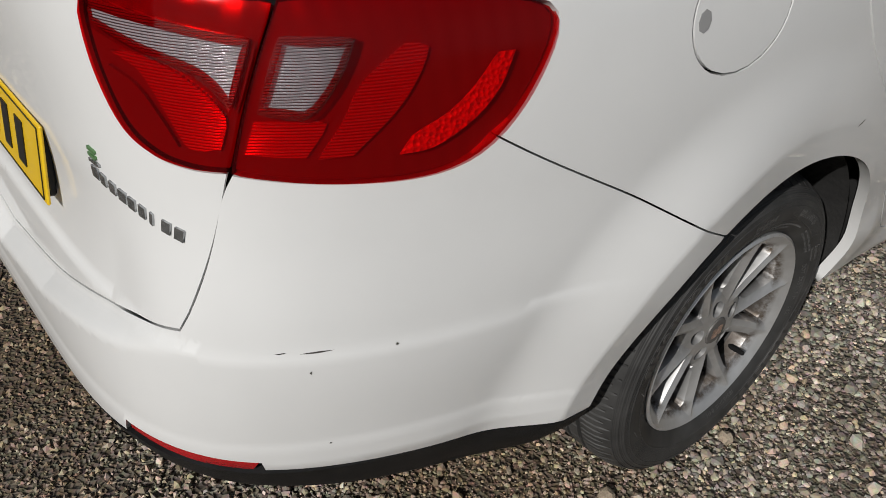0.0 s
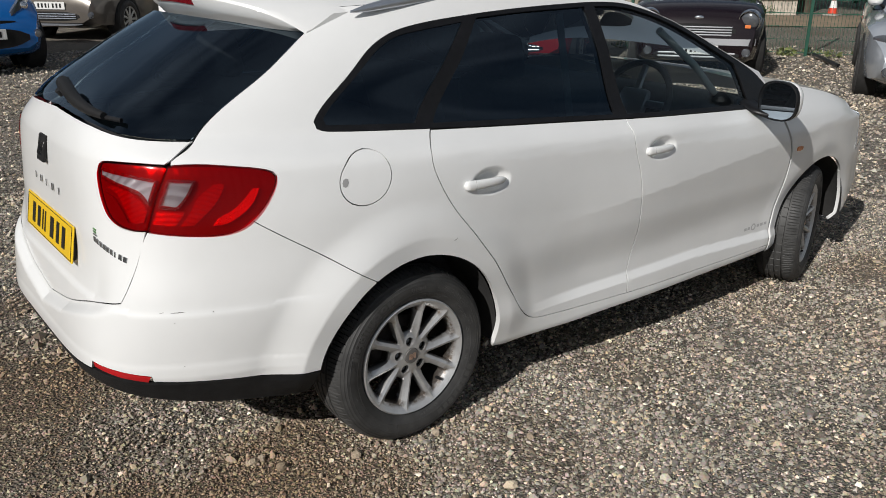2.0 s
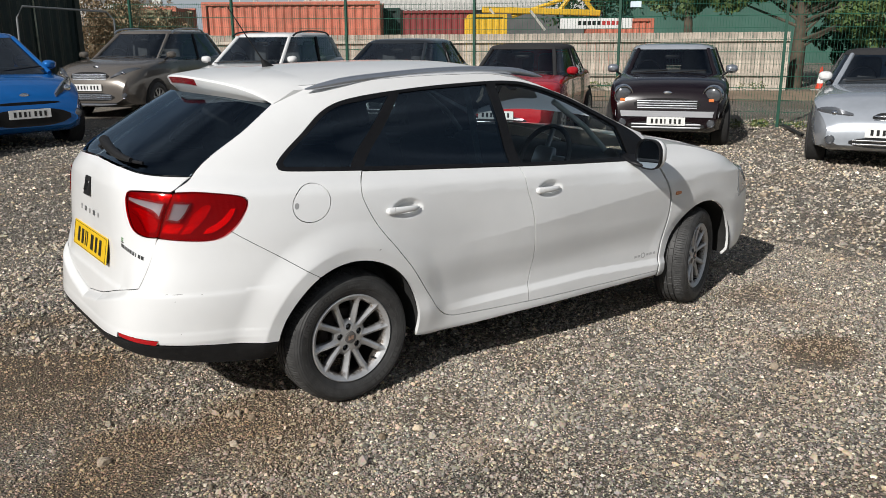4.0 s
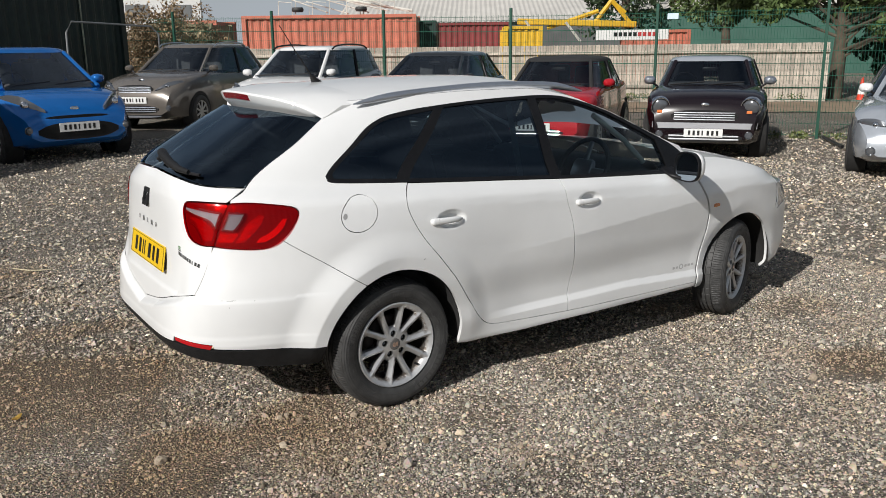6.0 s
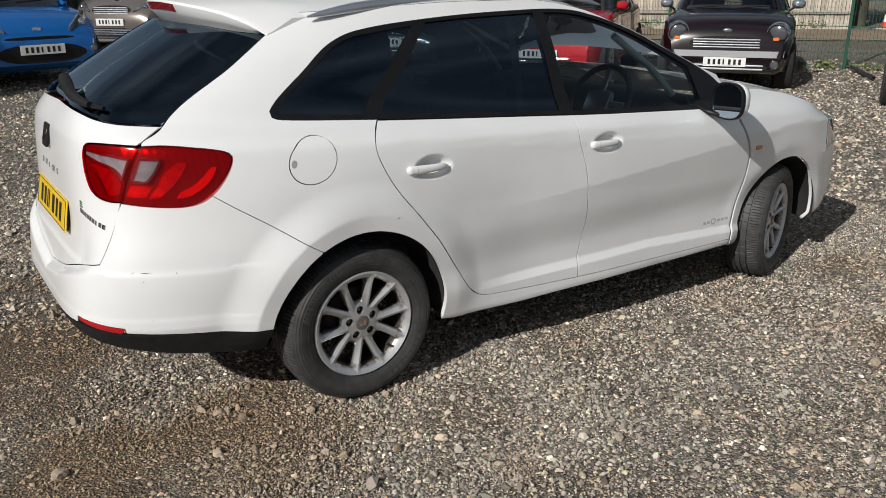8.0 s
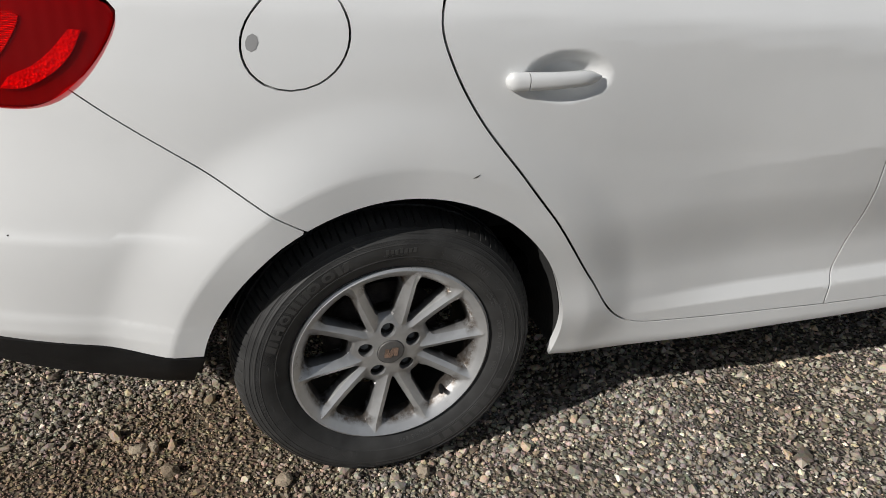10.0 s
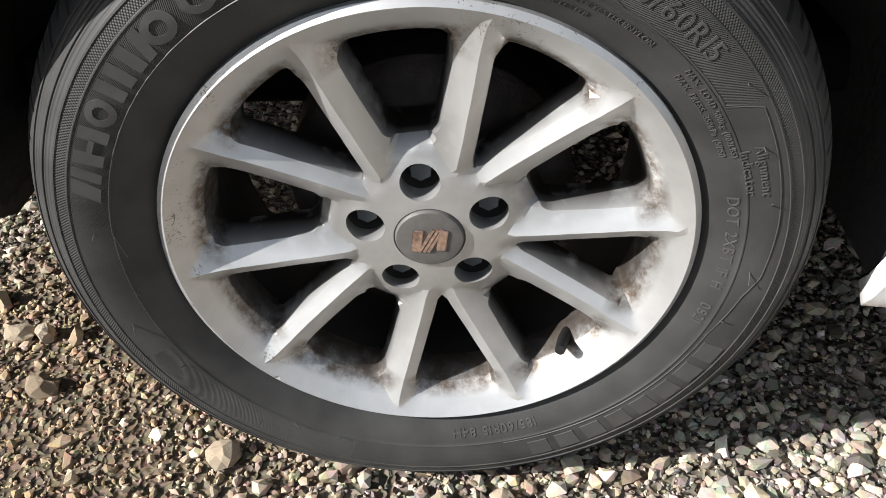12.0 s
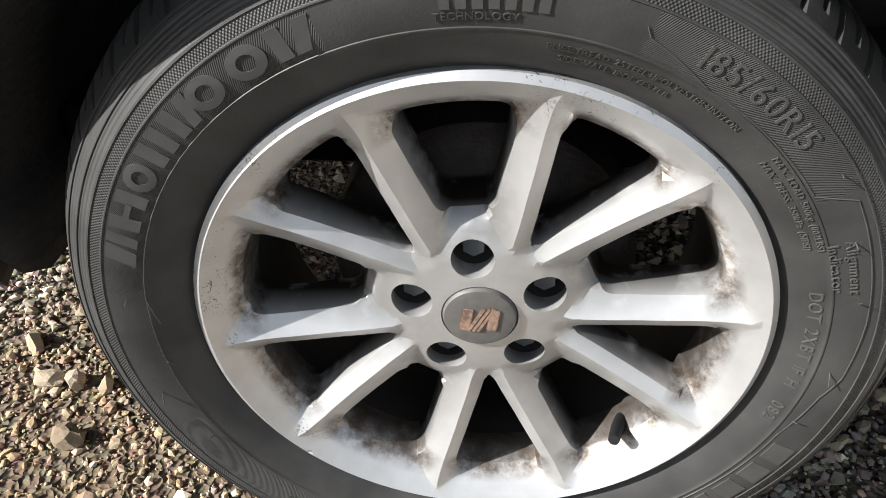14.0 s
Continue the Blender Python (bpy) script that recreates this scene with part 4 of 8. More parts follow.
for y in (-0.36, 0.36):
    for x, name in ((1.12, "front_seat"), (0.32, "rear_seat")):
        seat = part(name, soft_box((0.5, 0.48, 0.16), Matrix.Translation((x, y, 0.50)), 0.05), SEATS, car, smooth_angle=40)
        part("seat_back", soft_box((0.13, 0.47, 0.58), Matrix.Translation((x - 0.29, y, 0.80)) @ pose(0, 0, 0, 0, -16, 0), 0.05), SEATS, seat, smooth_angle=40)
        part("headrest", soft_box((0.09, 0.24, 0.17), Matrix.Translation((x - 0.39, y, 1.16)) @ pose(0, 0, 0, 0, -12, 0), 0.04), SEATS, seat, smooth_angle=40)
part("cabin_floor", soft_box((2.5, 1.30, 0.05), Matrix.Translation((0.90, 0, 0.36)), 0.01), GAP, car)
BELT = material("belt_web", (0.62, 0.68, 0.66), 0.6, vary=0.1, scale=80)
for y in (-0.60, 0.60):
    part("seat_belt", bm_box(bmesh.new(), (0.035, 0.004, 0.40), Matrix.Translation((0.845, y, 1.13)) @ pose(0, 0, 0, 0, -13, 0), 0.001, 1), BELT, car, "pale seat belt strap")
    part("pillar_trim", bm_tube(bmesh.new(), [(1.40, y * 0.98, 1.235), (1.62, y * 1.03, 1.085), (1.75, y * 1.08, 0.955)], 0.016, 8), BELT, car, smooth_angle=60)
part("dashboard", soft_box((0.42, 1.36, 0.28), Matrix.Translation((1.86, 0, 0.80)) @ pose(0, 0, 0, 0, 8, 0), 0.08), DASH, car, smooth_angle=40)
part("load_cover", soft_box((0.6, 1.15, 0.03), Matrix.Translation((-0.33, 0, 0.93)), 0.01), SEATS, car)
bm = bmesh.new()
sw = Matrix.Translation((1.56, -0.36, 0.90)) @ pose(0, 0, 0, 0, -64, 0)
bm_tube(bm, [sw @ Vector((0.185 * math.cos(t), 0.185 * math.sin(t), 0)) for t in np.linspace(0, 2 * math.pi, 33)[:-1]], 0.015, 8, closed=True)
wheel_ring = part("steering_wheel", bm, DASH, car, "dark grey steering wheel", 60)
bm = bmesh.new()
bm_box(bm, (0.13, 0.16, 0.05), sw, 0.03, 2)
for a in (0, 180, 270):
    bm_box(bm, (0.16, 0.035, 0.018), sw @ pose(0, 0, 0, 0, 0, a) @ Matrix.Translation((0.1, 0, 0)), 0.006, 1)
part("wheel_hub", bm, SATIN, wheel_ring, smooth_angle=40)


# ---- wheels: axis along y, outer face towards -y, hub cap at y = 0 ----
LETTER = material("tyre_lettering", (0.058, 0.0575, 0.0565), 0.5, vary=0.2, scale=60)
BRAKE_IRON = material("brake_iron", (0.05, 0.04, 0.035), 0.7, metal=0.4, vary=0.4, scale=50, bump=0.3, bump_scale=200)
CAP = material("cap_grey", (0.11, 0.105, 0.10), 0.5, vary=0.2, scale=120)
BOLT = material("bolt_steel", (0.07, 0.08, 0.09), 0.5, metal=0.5)
EMBLEM = material("worn_emblem", (0.55, 0.40, 0.33), 0.28, metal=0.8, vary=0.5, scale=300)


def alloy_material():
    """Silver lacquer, darker towards the inside, with brake dust on the lip and scuffs."""
    m = material("wheel_silver", (0.58, 0.583, 0.585), 0.44, metal=0.68, coat=0.15, vary=0.09, scale=45, bump=0.02, bump_scale=300)
    nt = m.node_tree
    b = nt.nodes["Principled BSDF"]
    old = b.inputs["Base Color"].links[0].from_socket
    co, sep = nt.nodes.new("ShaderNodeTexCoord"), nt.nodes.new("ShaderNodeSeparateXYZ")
    # mottled dark brown that grows with depth behind the face
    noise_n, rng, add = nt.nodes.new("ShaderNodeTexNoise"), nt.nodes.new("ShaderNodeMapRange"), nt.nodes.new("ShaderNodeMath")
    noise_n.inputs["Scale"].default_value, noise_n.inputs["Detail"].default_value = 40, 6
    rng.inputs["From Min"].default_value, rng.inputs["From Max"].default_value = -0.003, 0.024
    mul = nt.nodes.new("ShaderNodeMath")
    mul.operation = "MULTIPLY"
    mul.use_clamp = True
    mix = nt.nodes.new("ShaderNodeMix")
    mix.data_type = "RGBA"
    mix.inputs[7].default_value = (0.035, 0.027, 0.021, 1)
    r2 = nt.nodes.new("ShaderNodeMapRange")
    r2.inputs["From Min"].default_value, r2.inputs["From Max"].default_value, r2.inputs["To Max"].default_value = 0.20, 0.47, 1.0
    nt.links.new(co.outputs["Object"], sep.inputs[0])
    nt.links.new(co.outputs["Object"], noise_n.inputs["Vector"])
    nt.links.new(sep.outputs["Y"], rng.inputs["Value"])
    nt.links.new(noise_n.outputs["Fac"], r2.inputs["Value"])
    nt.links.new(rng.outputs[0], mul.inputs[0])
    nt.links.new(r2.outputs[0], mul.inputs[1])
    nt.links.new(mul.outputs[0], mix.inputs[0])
    # brown dust baked on the inner slope of the lip, mottled
    def ramp_of(val, lo, hi):
        q = nt.nodes.new("ShaderNodeMapRange")
        q.inputs["From Min"].default_value, q.inputs["From Max"].default_value = lo, hi
        nt.links.new(val, q.inputs["Value"])
        return q.outputs[0]

    def times(a, c):
        q = nt.nodes.new("ShaderNodeMath")
        q.operation = "MULTIPLY"
        nt.links.new(a, q.inputs[0])
        nt.links.new(c, q.inputs[1])
        return q.outputs[0]

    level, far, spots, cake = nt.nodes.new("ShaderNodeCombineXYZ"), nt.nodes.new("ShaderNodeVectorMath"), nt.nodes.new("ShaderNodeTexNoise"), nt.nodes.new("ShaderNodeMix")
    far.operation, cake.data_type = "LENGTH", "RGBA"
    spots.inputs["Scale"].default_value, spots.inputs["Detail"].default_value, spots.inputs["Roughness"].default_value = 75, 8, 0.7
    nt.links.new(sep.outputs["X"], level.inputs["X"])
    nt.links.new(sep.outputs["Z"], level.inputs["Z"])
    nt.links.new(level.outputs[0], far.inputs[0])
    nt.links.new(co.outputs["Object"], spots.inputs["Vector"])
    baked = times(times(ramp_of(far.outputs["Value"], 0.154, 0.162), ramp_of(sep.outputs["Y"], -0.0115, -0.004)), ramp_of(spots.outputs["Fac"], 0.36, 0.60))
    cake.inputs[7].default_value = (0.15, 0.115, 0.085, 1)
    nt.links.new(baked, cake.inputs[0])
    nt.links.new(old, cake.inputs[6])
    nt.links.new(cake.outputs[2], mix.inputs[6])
    # scuffed edges far out on the wheel
    lng, mp2, n2, lo2 = nt.nodes.new("ShaderNodeVectorMath"), nt.nodes.new("ShaderNodeMapRange"), nt.nodes.new("ShaderNodeTexNoise"), nt.nodes.new("ShaderNodeTexNoise")
    flat = nt.nodes.new("ShaderNodeCombineXYZ")
    lng.operation = "LENGTH"
    mp2.inputs["From Min"].default_value, mp2.inputs["From Max"].default_value = 0.168, 0.186
    n2.inputs["Scale"].default_value, n2.inputs["Detail"].default_value, n2.inputs["Distortion"].default_value = 170, 6, 2.5
    lo2.inputs["Scale"].default_value = 14
    nt.links.new(sep.outputs["X"], flat.inputs["X"])
    nt.links.new(sep.outputs["Z"], flat.inputs["Z"])
    nt.links.new(flat.outputs[0], lng.inputs[0])
    nt.links.new(lng.outputs["Value"], mp2.inputs["Value"])
    nt.links.new(co.outputs["Object"], n2.inputs["Vector"])
    nt.links.new(co.outputs["Object"], lo2.inputs["Vector"])
    hi, lo = nt.nodes.new("ShaderNodeMapRange"), nt.nodes.new("ShaderNodeMapRange")
    hi.inputs["From Min"].default_value, hi.inputs["From Max"].default_value = 0.60, 0.66
    lo.inputs["From Min"].default_value, lo.inputs["From Max"].default_value = 0.56, 0.62
    nt.links.new(n2.outputs["Fac"], hi.inputs["Value"])
    nt.links.new(lo2.outputs["Fac"], lo.inputs["Value"])
    m1, m2, mix2 = nt.nodes.new("ShaderNodeMath"), nt.nodes.new("ShaderNodeMath"), nt.nodes.new("ShaderNodeMix")
    m1.operation = m2.operation = "MULTIPLY"
    nt.links.new(hi.outputs[0], m1.inputs[0])
    nt.links.new(lo.outputs[0], m1.inputs[1])
    nt.links.new(m1.outputs[0], m2.inputs[0])
    nt.links.new(mp2.outputs[0], m2.inputs[1])
    mix2.data_type = "RGBA"
    mix2.inputs[7].default_value = (0.16, 0.13, 0.10, 1)
    nt.links.new(m2.outputs[0], mix2.inputs[0])
    nt.links.new(mix.outputs[2], mix2.inputs[6])
    # brake dust caked on the inner slope of the lip between the spokes
    def span(sock, a0, a1):
        q = nt.nodes.new("ShaderNodeMapRange")
        q.inputs["From Min"].default_value, q.inputs["From Max"].default_value = a0, a1
        nt.links.new(sock, q.inputs["Value"])
        return q.outputs[0]

    n5 = nt.nodes.new("ShaderNodeTexNoise")
    n5.inputs["Scale"].default_value, n5.inputs["Detail"].default_value, n5.inputs["Roughness"].default_value = 34, 9, 0.72
    nt.links.new(co.outputs["Object"], n5.inputs["Vector"])
    fac = None
    for sock in (span(lng.outputs["Value"], 0.186, 0.171), span(lng.outputs["Value"], 0.155, 0.166), span(sep.outputs["Y"], -0.0125, -0.003), span(n5.outputs["Fac"], 0.30, 0.66), span(sep.outputs["Z"], 0.10, -0.06)):
        if fac is None:
            fac = sock
            continue
        q = nt.nodes.new("ShaderNodeMath")
        q.operation = "MULTIPLY"
        nt.links.new(fac, q.inputs[0])
        nt.links.new(sock, q.inputs[1])
        fac = q.outputs[0]
    mix3 = nt.nodes.new("ShaderNodeMix")
    mix3.data_type = "RGBA"
    mix3.inputs[7].default_value = (0.10, 0.086, 0.076, 1)
    nt.links.new(fac, mix3.inputs[0])
    nt.links.new(mix2.outputs[2], mix3.inputs[6])
    nt.links.new(mix3.outputs[2], b.inputs["Base Color"])
    return m


def rubber_material():
    """Road-worn rubber with moulded rings, a diamond band and hatched fields on the sidewall."""
    m = material("tyre_rubber", (0.038, 0.0378, 0.0376), 0.55, vary=0.25, scale=25, spread=(0.060, 0.0596, 0.0586))
    nt = m.node_tree
    b = nt.nodes["Principled BSDF"]
    co, sep, ln, fl = nt.nodes.new("ShaderNodeTexCoord"), nt.nodes.new("ShaderNodeSeparateXYZ"), nt.nodes.new("ShaderNodeVectorMath"), nt.nodes.new("ShaderNodeCombineXYZ")
    ln.operation = "LENGTH"
    nt.links.new(co.outputs["Object"], sep.inputs[0])
    nt.links.new(sep.outputs["X"], fl.inputs["X"])
    nt.links.new(sep.outputs["Z"], fl.inputs["Z"])
    nt.links.new(fl.outputs[0], ln.inputs[0])

    def math_node(op, a, c=None):
        q = nt.nodes.new("ShaderNodeMath")
        q.operation = op
        for i, val in enumerate((a, c)):
            if val is None:
                continue
            if isinstance(val, (int, float)):
                q.inputs[i].default_value = val
            else:
                nt.links.new(val, q.inputs[i])
        return q.outputs[0]

    def window(val, lo, hi):
        return math_node("MULTIPLY", math_node("GREATER_THAN", val, lo), math_node("LESS_THAN", val, hi))

    r = ln.outputs["Value"]
    ang = math_node("ARCTAN2", sep.outputs["Z"], sep.outputs["X"])
    slant = math_node("ADD", math_node("MULTIPLY", ang, 1100.0), math_node("MULTIPLY", r, 2600.0))
    fields = math_node("ADD", math_node("ADD", window(ang, 1.93, 2.98), window(ang, 0.57, 1.21)), window(ang, -2.75, -1.9))
    hatch = math_node("MULTIPLY", math_node("MULTIPLY", math_node("SINE", slant), window(r, 0.2315, 0.2562)), fields)
    dots = math_node("MULTIPLY", math_node("MULTIPLY", math_node("SINE", math_node("MULTIPLY", ang, 700.0)), math_node("SINE", math_node("MULTIPLY", r, 2300.0))), window(r, 0.2580, 0.2660))
    rings = math_node("MULTIPLY", math_node("SINE", math_node("MULTIPLY", r, 2300.0)), window(r, 0.2690, 0.2830))
    total = math_node("ADD", math_node("ADD", hatch, math_node("MULTIPLY", dots, 1.6)), math_node("MULTIPLY", rings, 0.7))
    noise3 = nt.nodes.new("ShaderNodeTexNoise")
    noise3.inputs["Scale"].default_value, noise3.inputs["Detail"].default_value = 600, 4
    nt.links.new(co.outputs["Object"], noise3.inputs["Vector"])
    total = math_node("ADD", total, math_node("MULTIPLY", noise3.outputs["Fac"], 0.5))
    bp = nt.nodes.new("ShaderNodeBump")
    bp.inputs["Strength"].default_value, bp.inputs["Distance"].default_value = 0.45, 0.0006
    nt.links.new(total, bp.inputs["Height"])
    nt.links.new(bp.outputs["Normal"], b.inputs["Normal"])
    b.inputs["Specular IOR Level"].default_value = 0.3
    return m


BARREL = material("dusty_barrel", (0.075, 0.07, 0.066), 0.6, metal=0.3, vary=0.6, scale=60, spread=(0.02, 0.018, 0.016))
WHEEL_SILVER = alloy_material()
RUBBER = rubber_material()
TYRE_PROFILE = [(0.189, -0.002), (0.1985, -0.0105), (0.2025, -0.0150), (0.2045, -0.0168), (0.2100, -0.0208), (0.2180, -0.0252), (0.2255, -0.0284), (0.2282, -0.0292), (0.2287, -0.0299), (0.2296, -0.0301), (0.2301, -0.0296),
                (0.236, -0.0311), (0.243, -0.0322), (0.250, -0.0327), (0.2565, -0.0323), (0.2570, -0.0329), (0.2578, -0.0327), (0.2583, -0.0319), (0.2660, -0.0302), (0.2665, -0.0308), (0.2677, -0.0303), (0.2683, -0.0291),
                (0.2750, -0.0252), (0.2756, -0.0258), (0.2768, -0.0250), (0.2774, -0.0236), (0.2835, -0.0178), (0.2841, -0.0184), (0.2852, -0.0174), (0.2857, -0.0158), (0.291, -0.0065), (0.2965, 0.006), (0.2995, 0.022), (0.300, 0.034), (0.2935, 0.035), (0.2935, 0.042), (0.3005, 0.043), (0.3015, 0.064),
                (0.2945, 0.065), (0.2945, 0.073), (0.3015, 0.074), (0.3015, 0.092), (0.2945, 0.093), (0.2945, 0.101), (0.3005, 0.102), (0.300, 0.118), (0.2935, 0.119), (0.2935, 0.125), (0.299, 0.126), (0.296, 0.142), (0.285, 0.158), (0.262, 0.168), (0.235, 0.166), (0.205, 0.145)]


def tyre_mesh(steps=720):
    rings = []
    for k in range(steps):
        a = 2 * math.pi * k / steps
        row = []
        for i, (r, h) in enumerate(TYRE_PROFILE):
            skew = k + (3 if 0.02 < h < 0.1 else 0)
            if r > 0.2860 and h < 0.034 and (k % 11 == 0 or (k % 11 == 5 and h > 0.0)):
                r -= 0.0045
            elif r > 0.298 and 0.04 < h < 0.12 and skew % 17 == 0:
                r -= 0.003
            row.append((r * math.cos(a), h, r * math.sin(a)))
        rings.append(row)
    n = len(TYRE_PROFILE)
    v = [p for r in rings for p in r]
    f = [(k * n + i, k * n + i + 1, ((k + 1) % steps) * n + i + 1, ((k + 1) % steps) * n + i) for k in range(steps) for i in range(n - 1)]
    return v, f


def sidewall(r):
    """How far the sidewall stands out at radius r."""
    pr = TYRE_PROFILE[:32]
    return float(np.interp(r, [p[0] for p in pr], [p[1] for p in pr]))


def around(text, radius, start, size, parent, name="lettering", raise_by=0.0007, stretch=1.0):
    """Raised writing on the sidewall, reading clockwise from the angle start (degrees, as seen from outside, 0 at the front)."""
    v, f = [], []
    ang = start
    for ch in text:
        if ch == " ":
            ang -= math.degrees(size * 0.45 / radius)
            continue
        cu = bpy.data.curves.new("letter", "FONT")
        cu.body, cu.size, cu.extrude, cu.resolution_u = ch, size, 0.5, 3
        tmp = bpy.data.objects.new("letter", cu)
        me = bpy.data.meshes.new_from_object(tmp)
        xs = [q.co.x for q in me.vertices]
        wide = max(xs) - min(xs)
        base = len(v)
        for q in me.vertices:
            a = radians(ang) - (q.co.x - min(xs)) * stretch / radius
            r = radius + q.co.y
            v.append((r * math.cos(a), sidewall(r) + 0.0004 - (q.co.z + 0.5) * (raise_by + 0.0004), r * math.sin(a)))
        f += [tuple(base + i for i in p.vertices) for p in me.polygons]
        ang -= math.degrees((wide * stretch + size * 0.14) / radius)
        bpy.data.objects.remove(tmp)
        bpy.data.meshes.remove(me)
        bpy.data.curves.remove(cu)
    return link_mesh(name, v, f, LETTER, parent, shade=False)


def raised(outline, parent, name, high=0.0008, hole=None):
    """A plain raised shape on the sidewall; outline and hole as (angle in degrees, radius) rings of one length."""
    def at(p, up):
        return (p[1] * math.cos(radians(p[0])), sidewall(p[1]) + (-high if up else 0.0005), p[1] * math.sin(radians(p[0])))

    n = len(outline)
    v = [at(p, True) for p in outline] + [at(p, False) for p in outline]
    f = [(k, (k + 1) % n, n + (k + 1) % n, n + k) for k in range(n)]
    if hole:
        v += [at(p, True) for p in hole] + [at(p, False) for p in hole]
        f += [(k, 2 * n + k, 2 * n + (k + 1) % n, (k + 1) % n) for k in range(n)] + [(2 * n + k, 3 * n + k, 3 * n + (k + 1) % n, 2 * n + (k + 1) % n) for k in range(n)]
    else:
        f.append(tuple(range(n)))
    bm = bmesh.new()
    vs = [bm.verts.new(q) for q in v]
    for q in f:
        bm.faces.new([vs[i] for i in q])
    return part(name, bm, LETTER, parent)


def bar_shape(a0, a1, r0, r1, lean=0.0, n=4):
    """Outline of a bar between two angles and radii; lean turns its outer end on."""
    ins, outs = [(a0 + (a1 - a0) * k / n, r0) for k in range(n + 1)], [(a1 + lean + (a0 - a1) * k / n, r1) for k in range(n + 1)]
    return ins + outs


def oval_shape(a, r, half_a, half_r, n=28):
    return [(a + half_a * math.cos(2 * math.pi * k / n), r + half_r * math.sin(2 * math.pi * k / n)) for k in range(n)]


def sidewall_line(points, parent):
    """A fine raised rib along (angle, radius) points."""
    pts = []
    for (a0, r0), (a1, r1) in zip(points, points[1:]):
        m = max(2, int(abs(a1 - a0) / 1.5))
        pts += [(a0 + (a1 - a0) * k / m, r0 + (r1 - r0) * k / m) for k in range(m)]
    pts.append(points[-1])
    bm = bm_tube(bmesh.new(), [(r * math.cos(radians(a)), sidewall(r) - 0.0003, r * math.sin(radians(a))) for a, r in pts], 0.0005, 5)
    part("moulded_rib", bm, LETTER, parent)


SPOKE_DIRS = [(60 + 72 * k, s) for k in range(5) for s in (-1, 1)]
BOLTS = [radians(96 - 72 * k) for k in range(5)]


def spoke_off(r):
    return np.radians(np.interp(r, [0.046, 0.07, 0.107, 0.16, 0.189], [11.0, 13.8, 15.8, 17.5, 18.0]))


def spoke_half(r):
    return np.interp(r, [0.046, 0.065, 0.09, 0.12, 0.15, 0.165, 0.178, 0.189], [0.0140, 0.0138, 0.0134, 0.0130, 0.0128, 0.0132, 0.0150, 0.020])


def wheel_face(u, w):
    """How far the cast face lies back at (u, w): lip, spokes with a crest, hub."""
    r, ang = np.hypot(u, w), np.arctan2(w, u)
    lip = np.interp(r, [0.15, 0.1705, 0.1745, 0.180, 0.191, 0.1955, 0.1985, 0.2005], [0.010, 0.002, -0.004, -0.0100, -0.0185, -0.0218, -0.0215, -0.0180])
    lip = np.where(r < 0.15, 0.03, lip)
    hub = np.interp(r, [0, 0.03, 0.055, 0.075, 0.10], [-0.001, -0.001, 0.0015, 0.008, 0.03])
    best = np.full(len(u), 0.05)
    for deg, s in SPOKE_DIRS:
        a = (ang - radians(deg) - s * spoke_off(r) + np.pi) % (2 * np.pi) - np.pi
        across, half = r * a, spoke_half(r)
        crest = -0.22 * s * half
        d = np.interp(r, [0.03, 0.046, 0.07, 0.11, 0.15, 0.175, 0.186, 0.194], [0.006, 0.003, 0.0, -0.0045, -0.0098, -0.0145, -0.0172, -0.0195])
        t = np.abs(across - crest) / half
        y = d + 0.0076 * np.minimum(t, 1.3) + 0.03 * smooth(1.15, 2.0, np.abs(across) / half) + 0.02 * smooth(0.188, 0.199, r)
        best = np.minimum(best, y)
    k = 0.0006
    out = -k * np.log(np.exp(-lip / k) + np.exp(-best / k) + np.exp(-hub / k))
    return out


def window_ring(mid, halfsep, r0, r1, wide, n=26, rho_out=0.012, rho_in=0.008):
    """Outline of the opening between two spokes, with rounded corners."""
    rr = r0 + (r1 - r0) * 0.5 * (1 - np.cos(np.linspace(0, np.pi, n)))
    q1, q0 = np.clip((rr - (r1 - rho_out)) / rho_out, 0, 1), np.clip(((r0 + rho_in) - rr) / rho_in, 0, 1)
    side = rr * halfsep(rr) - spoke_half(rr) - rho_out * (1 - np.sqrt(1 - q1**2)) - rho_in * (1 - np.sqrt(1 - q0**2))
    side = np.maximum(side, 0.0012) + wide
    a = side / rr
    pts = [(r * math.cos(mid + s), r * math.sin(mid + s)) for r, s in zip(rr, a)]
    m = max(3, int(a[-1] * 2 * rr[-1] / 0.003))
    pts += [(rr[-1] * math.cos(mid + s), rr[-1] * math.sin(mid + s)) for s in np.linspace(a[-1], -a[-1], m)[1:-1]]
    pts += [(r * math.cos(mid - s), r * math.sin(mid - s)) for r, s in zip(rr[::-1], a[::-1])]
    return np.array(pts)


def circle(x, z, r, n=28):
    return np.array([(x + r * math.cos(2 * math.pi * k / n), z + r * math.sin(2 * math.pi * k / n)) for k in range(n)])


